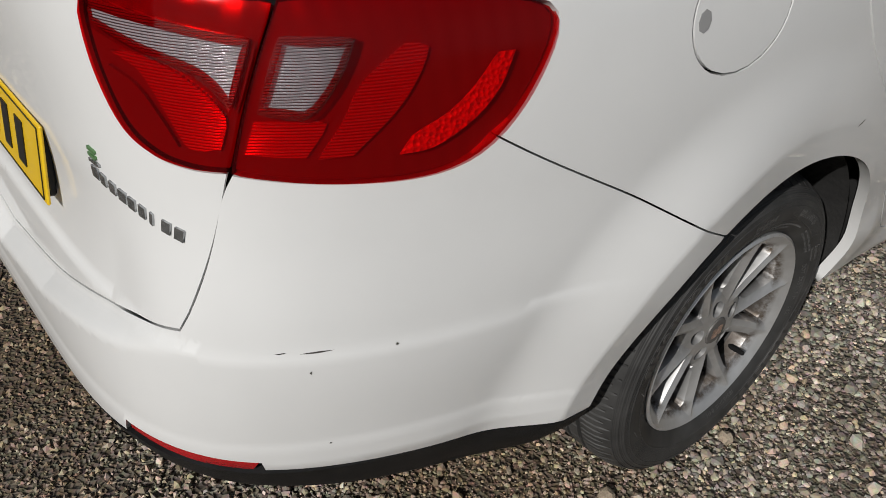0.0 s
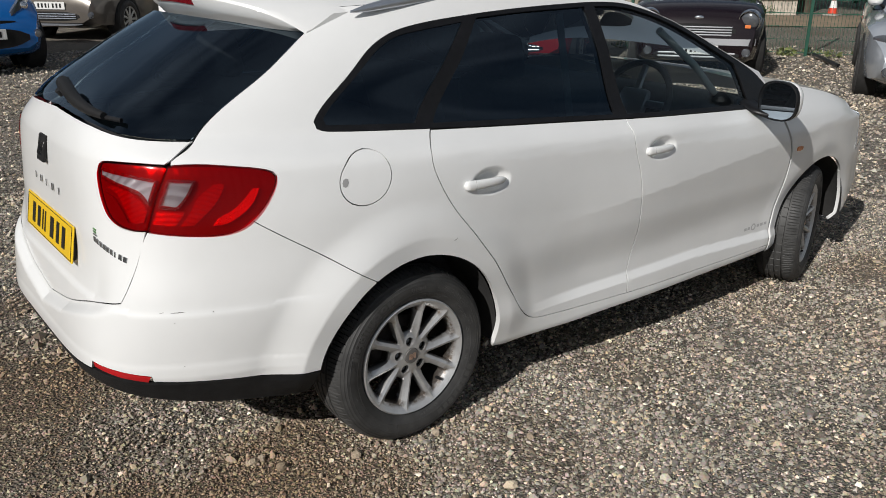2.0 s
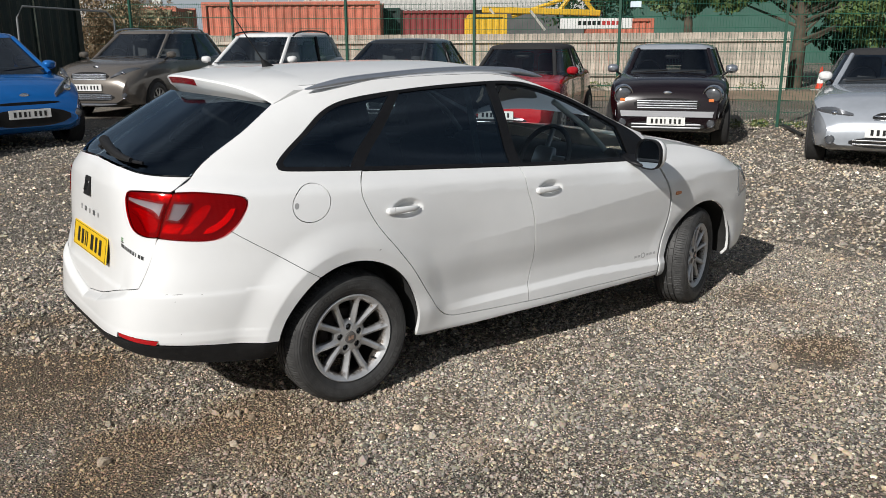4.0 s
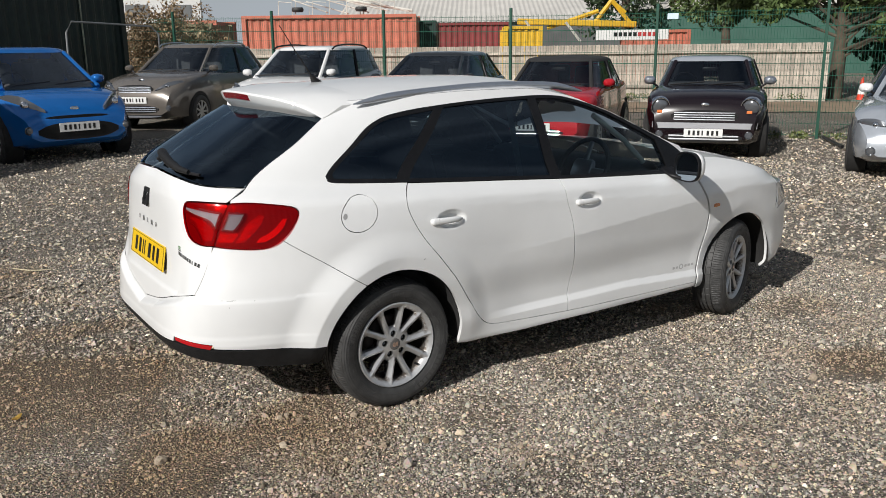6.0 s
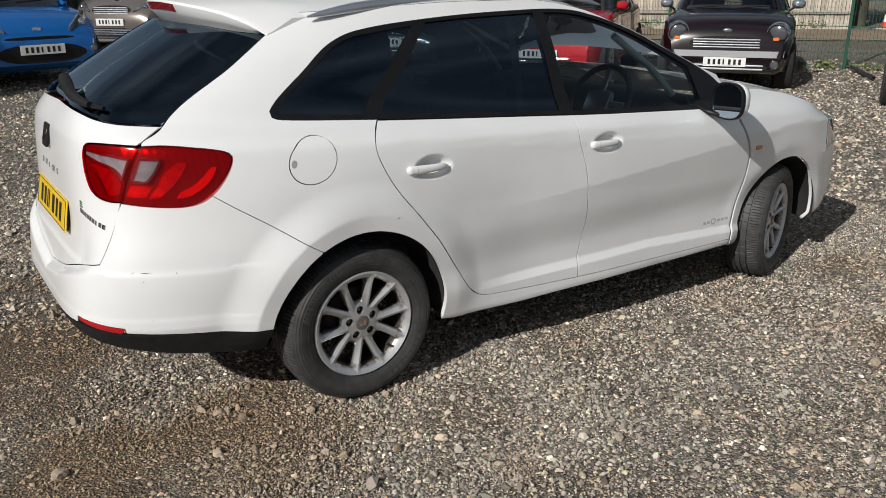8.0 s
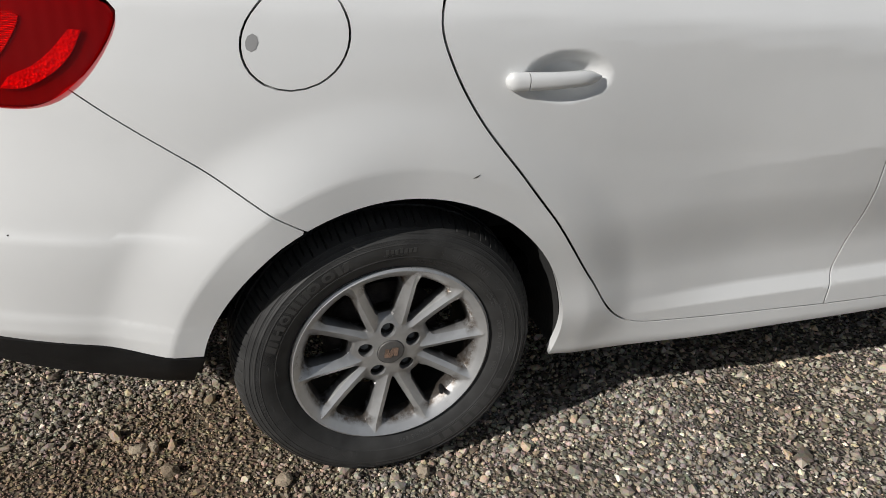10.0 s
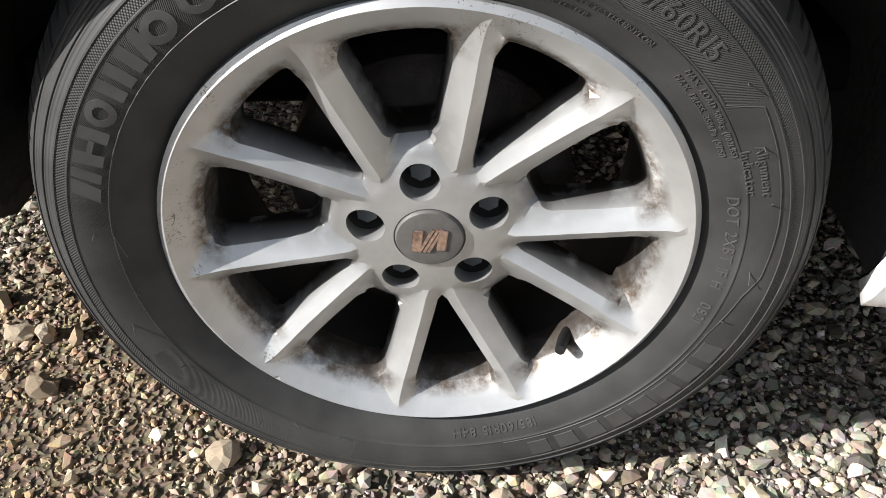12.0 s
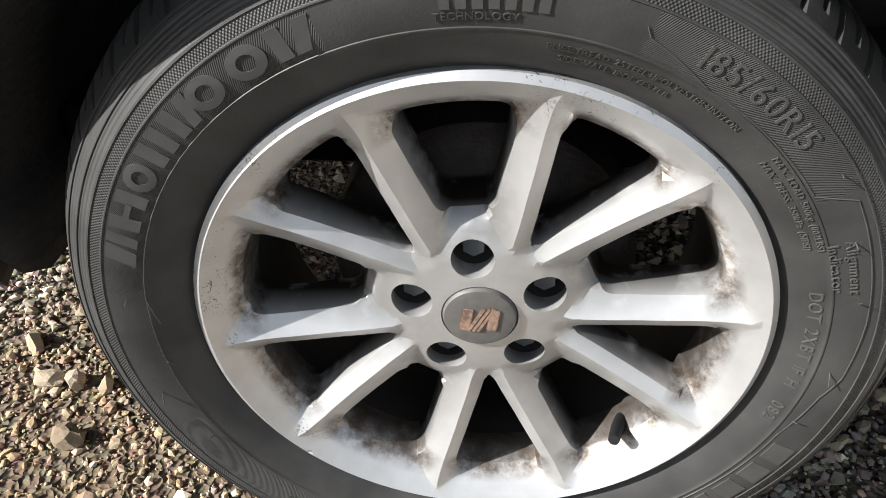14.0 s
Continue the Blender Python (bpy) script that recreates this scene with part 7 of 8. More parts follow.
    for y0, y1 in ((-0.55, -0.05), (0.0, 0.5)):
        bmp = bmesh.new()
        bm_tube(bmp, [(cab[1] + 0.01, y0, s["belt"] + 0.015), (cab[1] - 0.03, y1, s["belt"] + 0.055)], 0.010, 6)
        part("wiper", bmp, TRIM, thing)
    if "rails" in s:
        for sg in (-1, 1):
            bmp = bmesh.new()
            bm_tube(bmp, [(cab[2] + 0.25 + (cab[3] - cab[2] - 0.3) * t, sg * top_w * 0.96, H - 0.065 + 0.085 * math.sin(math.pi * t) ** 0.4) for t in np.linspace(0, 1, 13)], 0.016, 8)
            part("roof_rail", bmp, s["rails"], thing, smooth_angle=60)
    if "stripe" in s:
        secs2 = []
        for t in np.linspace(-1, 1, 15):
            q = on_front(t * W * 0.42, s["stripe"][0])
            secs2.append([(q.x + 0.012, t * W * 0.42, s["stripe"][0] + dz) for dz in (-s["stripe"][1], s["stripe"][1])] + [(q.x - 0.05, t * W * 0.42, s["stripe"][0] + dz) for dz in (s["stripe"][1], -s["stripe"][1])])
        part("bumper_band", loft(secs2), s["stripe"][2], thing, smooth_angle=40)
    return thing


def car_paint(name, c, metal=0.35):
    return material(name, c, 0.2, metal=metal, coat=0.85, vary=0.08, scale=8, ior=1.35)


def at_nose(x, y, heading, L, lift=None):
    """The pose of a car of length L whose nose is at (x, y), facing heading (degrees)."""
    cx, cy = x - L / 2 * math.cos(radians(heading)), y - L / 2 * math.sin(radians(heading))
    z = float(ground_height(np.array(cx), np.array(cy))) - 0.008 if lift is None else lift
    return pose(cx, cy, z, 0, 0, heading)


BRIGHT = material("bright_trim", (0.62, 0.63, 0.66), 0.25, metal=0.5)
BLUE = car_paint("blue_paint", (0.010, 0.135, 0.44))
TAUPE = car_paint("taupe_paint", (0.135, 0.12, 0.105), 0.25)
WHITE_CAR = car_paint("plain_white_paint", (0.72, 0.72, 0.71), 0.0)
CHARCOAL = car_paint("charcoal_paint", (0.035, 0.04, 0.045), 0.5)
RED = car_paint("red_paint", (0.42, 0.012, 0.02), 0.1)
PLUM = car_paint("plum_black_paint", (0.008, 0.004, 0.0055), 0.0)
SILVER = car_paint("silver_paint", (0.40, 0.43, 0.47), 0.35)
parked_car("small blue hatchback facing the yard, black grille", at_nose(0.42, 7.85, -80, 3.62), BLUE,
           dict(size=(3.62, 1.66, 1.50), base=2.30, belt=0.98, hood=0.95, fall=0.22, cowl=0.42, rear=1.0, round=0.26, cabin=(-1.72, 1.12, -1.35, 0.28), top=0.72, lamp=(0.58, 0.76, 0.20, 0.105, 0.17), fog=(0.62, 0.45),
                front=[("grille", 0, 0.60, 0.40, 0.02, PLASTIC, 0), ("intake", 0, 0.42, 0.52, 0.11, PLASTIC, 0)], plate=0.47, badge=0.70, spokes=8))
parked_car("taupe crossover with silver roof rails and slatted grille", at_nose(2.1, 11.6, 222, 4.16), TAUPE,
           dict(size=(4.16, 1.74, 1.55), base=2.54, belt=1.02, hood=1.02, fall=0.20, cowl=0.36, rear=1.05, round=0.25, cabin=(-1.95, 1.0, -1.45, 0.18), top=0.73, lamp=(0.60, 0.80, 0.19, 0.065, 0.14), fog=(0.66, 0.42), rails=SATIN,
                front=[("grille", 0, 0.74, 0.36, 0.085, PLASTIC, 4), ("intake", 0, 0.40, 0.48, 0.07, PLASTIC, 3), ("skid_plate", 0, 0.28, 0.5, 0.03, SATIN, 0)], slat_mat=SATIN, plate=0.56, badge=0.90, spokes=9))
parked_car("white tall hatchback with black roof rails", at_nose(3.75, 9.75, 218, 4.08), WHITE_CAR,
           dict(size=(4.08, 1.73, 1.53), base=2.54, belt=0.99, hood=0.98, fall=0.22, cowl=0.42, rear=1.05, cabin=(-1.95, 1.2, -1.6, 0.40), top=0.74, lamp=(0.62, 0.80, 0.16, 0.09, 0.12), rails=TRIM,
                front=[("intake", 0, 0.42, 0.5, 0.09, PLASTIC, 2)], plate=0.52, badge=0.80, pillar_mat=WHITE_CAR))
parked_car("charcoal grey hatchback parked by the fence", at_nose(4.9, 7.3, 216, 4.25), CHARCOAL,
           dict(size=(4.25, 1.77, 1.46), base=2.60, belt=0.97, hood=0.95, fall=0.24, cowl=0.36, rear=1.0, cabin=(-1.95, 1.0, -1.35, 0.10), top=0.70, lamp=(0.62, 0.70, 0.18, 0.06, 0.10),
                front=[("grille", 0, 0.62, 0.4, 0.05, PLASTIC, 3), ("intake", 0, 0.38, 0.5, 0.07, PLASTIC, 2)], plate=0.48, badge=0.76))
parked_car("red small convertible with a black soft top", at_nose(6.0, 5.2, 214, 3.70), RED,
           dict(size=(3.70, 1.68, 1.41), base=2.47, belt=0.95, hood=0.95, fall=0.16, cowl=0.40, rear=0.98, cabin=(-1.55, 0.95, -1.15, 0.30), top=0.72, lamp=(0.58, 0.72, 0.10, 0.10, 0.0), round_lamp=True, roof_mat=SOFT_TOP, pillar_mat=SOFT_TOP,
                front=[("grille", 0, 0.62, 0.38, 0.06, PLASTIC, 3), ("intake", 0, 0.36, 0.45, 0.06, PLASTIC, 2)], plate=0.44, badge=0.80))
parked_car("black hatchback with silver roof, chrome grille and round lamps", at_nose(7.72, 3.55, 216, 3.75), PLUM,
           dict(size=(3.75, 1.68, 1.42), base=2.47, belt=0.99, hood=0.985, fall=0.14, cowl=0.42, rear=1.0, round=0.20, cabin=(-1.72, 0.95, -1.45, 0.42), top=0.74, lamp=(0.60, 0.735, 0.122, 0.122, 0.0), round_lamp=True, slat_mat=BRIGHT, roof_mat=SILVER, mirror_mat=SATIN, pillar_mat=PLUM,
                front=[("grille", 0, 0.615, 0.45, 0.085, PLASTIC, 4), ("intake", 0, 0.32, 0.52, 0.060, PLASTIC, 2)], plate=0.385, badge=0.77, fog=(0.60, 0.36), stripe=(0.485, 0.040, BRIGHT)))
parked_car("silver two-door car with a black soft top", at_nose(7.95, 0.60, 206, 4.49), SILVER,
           dict(size=(4.49, 1.76, 1.36), base=2.73, belt=0.94, hood=0.90, fall=0.18, cowl=0.34, rear=0.95, round=0.24, cabin=(-1.45, 0.82, -0.85, 0.10), top=0.70, lamp=(0.60, 0.66, 0.20, 0.065, 0.03), fog=(0.62, 0.36), roof_mat=SOFT_TOP, pillar_mat=SILVER, mirror_mat=WHITE_CAR,
                front=[("grille", 0, 0.62, 0.20, 0.06, PLASTIC, 2), ("intake", 0, 0.34, 0.42, 0.06, PLASTIC, 2)], plate=0.46, badge=0.74, spokes=5))


# ---- fences ----
POST_GREEN = material("fence_green", (0.008, 0.062, 0.038), 0.45, vary=0.2, scale=12)
WIRE_GREEN = material("wire_green", (0.02, 0.11, 0.07), 0.5)
BOARD = material("weathered_board", (0.42, 0.365, 0.305), 0.85, vary=0.35, scale=9, bump=0.5, bump_scale=60, per_piece=0.22)
CONCRETE = material("concrete", (0.42, 0.40, 0.36), 0.9, vary=0.25, scale=8, bump=0.4, bump_scale=40)
mesh_fence = tagged(new("mesh_fence"), "green welded mesh fence on steel posts", "fence")
F0, FU, FSTEP = np.array((11.29, 3.98)), np.array((math.cos(radians(121)), math.sin(radians(121)))), 2.75
for k in range(-3, 7):
    p = F0 + FU * FSTEP * k
    gz0 = float(ground_height(p[0], p[1]))
    bm = bmesh.new()
    bm_box(bm, (0.05, 0.05, 2.36), Matrix.Translation((*p, gz0 + 1.1)) @ pose(0, 0, 0, 0, 0, 31), 0.004, 1)
    part("post", bm, POST_GREEN, mesh_fence)
    if k == 6:
        continue
    q = F0 + FU * FSTEP * (k + 1)
    gz1 = float(ground_height(q[0], q[1]))
    v, f = [], []

    def bar(a, b, r):
        i = len(v)
        a, b = np.array(a), np.array(b)
        d = (b - a) / np.linalg.norm(b - a)
        s1 = np.cross(d, (FU[1], -FU[0], 0.0))
        s1 = s1 / (np.linalg.norm(s1) + 1e-9) * r
        s2 = np.array((FU[1], -FU[0], 0.0)) * r
        for e in (a, b):
            v.extend([tuple(e + s1), tuple(e + s2), tuple(e - s1), tuple(e - s2)])
        f.extend([(i + j, i + (j + 1) % 4, i + 4 + (j + 1) % 4, i + 4 + j) for j in range(4)])

    for j in range(55):
        t = j / 55
        c = p + (q - p) * t
        z = gz0 + (gz1 - gz0) * t
        bar((*c, z + 0.04), (*c, z + 2.15), 0.0027)
    for z in (0.05, 0.25, 0.45, 0.65, 0.85, 1.05, 1.25, 1.45, 1.65, 1.85, 2.05, 2.12):
        bar((*p, gz0 + z), (*q, gz1 + z), 0.0035 if z not in (0.65, 1.25, 1.85) else 0.006)
    tagged(link_mesh("wire_panel", v, f, WIRE_GREEN, mesh_fence, shade=False), "thin green welded wires", kind="stuff")
sign_p = F0 + FU * FSTEP * 0.9
tagged(part("fence_sign", bm_box(bmesh.new(), (0.19, 0.01, 0.10), Matrix.Translation((*(sign_p - np.array((0.05, 0.03))), 2.06)) @ pose(0, 0, 0, 0, 0, 121), 0.003, 1), material("sign_pale", (0.55, 0.66, 0.74), 0.5, vary=0.1), None), "small pale blue sign fixed to the mesh fence", "sign")

wood_fence = tagged(new("board_fence"), "weathered close-board timber fence", "fence")
A, B = np.array((19.75, 8.85)), np.array((5.2, 22.5))
long = float(np.linalg.norm(B - A))
u = (B - A) / long
yaw = math.degrees(math.atan2(u[1], u[0]))
rnd = random.Random(4)
board_me = []
for k in range(6):
    bm = bm_box(bmesh.new(), (0.118, 0.018, 1.50 + 0.012 * rnd.uniform(-1, 1)), None, 0.004, 1)
    me = bpy.data.meshes.new("board")
    bm.to_mesh(me)
    bm.free()
    me.materials.append(BOARD)
    board_me.append(me)
n = int(long / 0.125)
for k in range(n):
    c = A + u * (0.06 + 0.125 * k)
    z = float(ground_height(c[0], c[1]))
    ob = new("board", board_me[rnd.randrange(6)])
    ob.parent = wood_fence
    ob.matrix_basis = Matrix.Translation((*c, z + 0.82)) @ pose(0, 0, 0, rnd.uniform(-0.6, 0.6), rnd.uniform(-0.4, 0.4), yaw + rnd.uniform(-3, 3))
bm = bm_box(bmesh.new(), (long, 0.03, 0.15), Matrix.Translation((*((A + B) / 2), 0.06)) @ pose(0, 0, 0, 0, 0, yaw), 0.004, 1)
part("gravel_board", bm, BOARD, wood_fence)
for z in (0.35, 1.28):
    bm = bm_box(bmesh.new(), (long, 0.06, 0.08), Matrix.Translation((*((A + B) / 2 + np.array((u[1], -u[0])) * -0.05), z + 0.08)) @ pose(0, 0, 0, 0, 0, yaw), 0.004, 1)
    part("rail", bm, BOARD, wood_fence)

# track of bare earth behind the mesh fence
EARTH = material("earth_track", (0.23, 0.17, 0.115), 0.95, vary=0.3, scale=4, bump=0.4, bump_scale=25)
tv = [(*(A + np.array(o)), 0.012) for o in ((1, -1.5), (-2.2, -3.2))] + [(*(B + np.array(o)), 0.185) for o in ((-2.2, -3.2), (1, -1.5))]
nu, nv = 24, 4
tv2 = [tuple(np.array(tv[0]) * (1 - a) * (1 - b) + np.array(tv[1]) * (1 - a) * b + np.array(tv[2]) * a * b + np.array(tv[3]) * a * (1 - b)) for a in np.linspace(0, 1, nu) for b in np.linspace(0, 1, nv)]
tv2 = [(x, y, float(ground_height(x, y)) + 0.012) for x, y, z in tv2]
tagged(link_mesh("dirt_track", tv2, [(i * nv + j, i * nv + j + 1, (i + 1) * nv + j + 1, (i + 1) * nv + j) for i in range(nu - 1) for j in range(nv - 1)], EARTH), "brown bare earth track between the fences", "track", kind="structure")

# ---- containers ----
def container(label, corner, direction, length, height, mat, group="", z=0.0, depth=2.44):
    """A steel box with ribbed sides; corner: the near bottom end of its long face, direction in degrees along it."""
    th = tagged(new("shipping_container"), label, "container", group)
    th.matrix_basis = Matrix.Translation((*corner, z)) @ pose(0, 0, 0, 0, 0, direction)
    bm = bmesh.new()
    v, f = [], []
    step = 0.28
    xs, ys = [], []
    x = 0.08
    while x < length - 0.1:
        for dx, dy in ((0, 0.036), (0.075, 0.036), (0.14, 0), (0.215, 0)):
            xs.append(x + dx), ys.append(dy)
        x += step
    for xx, yy in zip(xs, ys):
        v += [(xx, yy, 0.14), (xx, yy, height - 0.12)]
    f = [(2 * i, 2 * i + 2, 2 * i + 3, 2 * i + 1) for i in range(len(xs) - 1)]
    for side in (0, 1):
        vv = [(a, b if side == 0 else depth - b, c) for a, b, c in v]
        link_mesh("ribbed_side", vv, f, mat, th, shade=False)
    part("end_wall", bm_box(bmesh.new(), (0.04, depth - 0.06, height - 0.2), Matrix.Translation((0.05, depth / 2, height / 2))), mat, th)
    part("end_wall", bm_box(bmesh.new(), (0.04, depth - 0.06, height - 0.2), Matrix.Translation((length - 0.05, depth / 2, height / 2))), mat, th)
    part("top", bm_box(bmesh.new(), (length - 0.05, depth - 0.05, 0.05), Matrix.Translation((length / 2, depth / 2, height - 0.08))), mat, th)
    for y in (0.05, depth - 0.05):
        for zz in (0.07, height - 0.06):
            part("rail", bm_box(bmesh.new(), (length, 0.1, 0.12), Matrix.Translation((length / 2, y, zz)), 0.006, 1), mat, th)
        for x in (0.08, length - 0.08):
            part("corner_post", bm_box(bmesh.new(), (0.16, 0.12, height), Matrix.Translation((x, y - 0.004, height / 2)), 0.006, 1), mat, th)
    return th


DARK_GREEN = material("container_dark_green", (0.012, 0.026, 0.022), 0.6, vary=0.3, scale=5, bump=0.1, bump_scale=30)
ORANGE = material("container_orange", (0.50, 0.15, 0.095), 0.6, vary=0.25, scale=3, bump=0.1, bump_scale=30)
DULL_RED = material("container_dull_red", (0.22, 0.035, 0.035), 0.65, vary=0.3, scale=3)
OLIVE = material("container_olive", (0.20, 0.19, 0.11), 0.7, vary=0.3, scale=3)
SKIP_YELLOW = material("skip_yellow", (0.62, 0.38, 0.02), 0.6, vary=0.2, scale=4)
RAIL_GREY = material("pipe_grey", (0.22, 0.23, 0.23), 0.5, metal=0.4)
dc = container("dark green ribbed shipping container, closed", (3.25, 16.5), 180 + 38, 12.0, 2.9, DARK_GREEN, z=0.12, depth=-2.44)
# unseen box added on the left only to shade the ground by the blue car
container("dark green ribbed container added out of view to cast shade", (-3.0, 7.0), 180 + 38, 12.0, 2.9, DARK_GREEN, z=0.0, depth=-2.44)
for xx in (1.35, 5.6):
    bm = bm_box(bmesh.new(), (0.03, 0.02, 2.2), Matrix.Translation((xx, 0.03, 1.45)))
    part("pale_strip", bm, material("flaked_paint", (0.35, 0.37, 0.28), 0.8, vary=0.6, scale=6), dc)
oc = container("orange-red ribbed shipping container", (14.7, 21.6), 143.5, 6.3, 2.62, ORANGE, "containers behind the fence", 0.1, depth=-2.44)
container("olive and rust shipping container", (9.0, 26.6), 143, 3.0, 2.4, OLIVE, "containers behind the fence", 0.1, depth=-2.44)
container("orange-red shipping container set further back", (9.6, 27.8), 143, 2.2, 2.55, ORANGE, "containers behind the fence", 0.1, depth=-2.44)
container("dull red open-topped container", (23.8, 27.3), 143.5, 4.4, 2.65, DULL_RED, "containers behind the fence", depth=-2.44)
container("short dark green ribbed steel container", (16.6, 23.1), 143.5, 0.9, 2.55, DARK_GREEN, "containers behind the fence", depth=-2.44)
container("yellow ribbed steel skip behind the fence", (21.6, 22.6), 143.5, 1.6, 2.35, SKIP_YELLOW, "containers behind the fence", depth=-2.0)
container("orange skip beside the trees", (27.3, 19.6), 143.5, 2.6, 2.15, ORANGE, "containers behind the fence", depth=-2.0)
# stencilled marks that cannot be read
marks = []
for r, (z, ws) in enumerate(((2.3, (0.12, 0.12, 0.12)), (2.02, (0.12, 0.12, 0.12, 0.12, 0.12, 0.18)), (1.74, (0.1, 0.16, 0.12, 0.12)))):
    x = 1.0
    for w in ws:
        bm = bm_box(bmesh.new(), (w * 0.75, 0.01, 0.15), Matrix.Translation((x, -0.016, z)))
        part("stencil_bar", bm, WHITE, oc)
        x += w * 1.15
# racks and frames stacked on the orange container
rack = tagged(new("scaffold_rack"), "stack of white metal frames and ladders on the container", "rack")
rack.matrix_basis = Matrix.Translation((14.7, 21.6, 2.72)) @ pose(0, 0, 0, 0, 0, 143.5)
rnd = random.Random(11)
FRAME_WHITE = material("frame_white", (0.62, 0.60, 0.54), 0.5, metal=0.3, vary=0.2, scale=5)
for k in range(5):
    x0, x1, z0, z1 = 0.3 + k * 0.75, 1.8 + k * 0.75, 0.05 + rnd.uniform(0, 0.1), 0.25 + rnd.uniform(0, 0.5)
    bm = bmesh.new()
    for y in (-0.5, -0.8):
        bm_tube(bm, [(x0, y, z0), (x1, y - 0.1, z1)], 0.022, 6)
    for j in range(8):
        t = j / 7
        bm_tube(bm, [(x0 + (x1 - x0) * t, -0.5 - 0.1 * t, z0 + (z1 - z0) * t), (x0 + (x1 - x0) * t, -0.8 - 0.1 * t, z0 + (z1 - z0) * t)], 0.014, 5)
    part("ladder", bm, FRAME_WHITE, rack)
for k in range(7):
    x = 0.8 + k * 0.62
    bm = bmesh.new()
    bm_tube(bm, [(x, -0.3, 0), (x, -0.3, 0.45), (x + 0.5, -0.35, 0.5), (x + 0.52, -0.35, 0)], 0.018, 5)
    part("frame", bm, FRAME_WHITE, rack)
bm = bmesh.new()
bm_tube(bm, [(0.2, -1.0, 0.15), (4.4, -1.1, 0.85)], 0.06, 6)
part("boom", bm, FRAME_WHITE, rack)
for k in range(2):
    bm = bmesh.new()
    bm_lathe(bm, [(0.10, -0.08), (0.19, -0.08), (0.22, 0), (0.19, 0.08), (0.10, 0.08)], 18, close=True)
    bm.transform(Matrix.Translation((2.0 + 2.3 * k, -0.2, 0.20)) @ pose(0, 0, 0, 90, 0, 0))
    part("tyre", bm, RUBBER, rack)
# tubular barrier in front of the dark container
hoop = tagged(new("pipe_barrier"), "grey bent pipe barrier standing on the gravel", "barrier")
bm = bmesh.new()
hp = [Vector((1.45, 13.73, 0.1)), Vector((1.50, 13.71, 1.94)), Vector((1.61, 13.69, 2.14)), Vector((3.26, 14.23, 2.07)), Vector((3.40, 14.21, 1.92)), Vector((3.37, 14.22, 0.1))]
bm_tube(bm, hp, 0.02, 8)
part("pipe", bm, RAIL_GREY, hoop, smooth_angle=60)
# yellow lifting boom
crane = tagged(new("lifting_boom"), "yellow folding crane boom behind the fence", "crane")
bm = bmesh.new()
bm_box(bm, (5.2, 0.3, 0.26), Matrix.Translation((24.2, 23.3, 2.5)) @ pose(0, 0, 0, 0, -2, 143.5), 0.03, 1)
part("boom", bm, SKIP_YELLOW, crane)
bm = bmesh.new()
for a, b in (((26.2, 22.0, 2.45), (25.5, 22.5, 3.45)), ((25.5, 22.5, 3.45), (24.9, 22.9, 2.5)), ((25.5, 22.5, 3.4), (26.0, 22.15, 2.9)), ((25.0, 22.8, 3.0), (23.2, 24.1, 2.3))):
    bm_tube(bm, [a, b], 0.10, 6)
part("knuckle", bm, SKIP_YELLOW, crane)
for a, b in (((22.0, 23.2, 1.7), (21.5, 23.6, 2.6)), ((23.4, 22.2, 1.7), (22.9, 22.6, 2.5))):
    part("strut", bm_tube(bmesh.new(), [a, b], 0.06, 6), FRAME_WHITE, crane)
board = tagged(part("hoarding", bm_box(bmesh.new(), (3.0, 0.06, 0.42), Matrix.Translation((24.6, 20.4, 1.95)) @ pose(0, 0, 0, 0, 0, 143.5), 0.01, 1), WHITE, None), "white painted board with red and black bars", "board")
for k in range(9):
    bm = bm_box(bmesh.new(), (0.14, 0.01, 0.16), Matrix.Translation((24.6, 20.4, 1.97)) @ pose(0, 0, 0, 0, 0, 143.5) @ Matrix.Translation((-0.9 + k * 0.2, 0.038, 0)))
    part("sign_bar", bm, material("sign_red", (0.45, 0.03, 0.03), 0.6) if k < 4 else INK, board)

# ---- buildings ----
ROOF_SHEET = material("grey_roof_sheet", (0.52, 0.50, 0.46), 0.75, vary=0.12, scale=0.6)
WALL_DARK = material("shed_wall", (0.10, 0.10, 0.10), 0.8, vary=0.2, scale=1)
GREEN_SHEET = material("green_cladding", (0.035, 0.10, 0.075), 0.7, vary=0.2, scale=1)


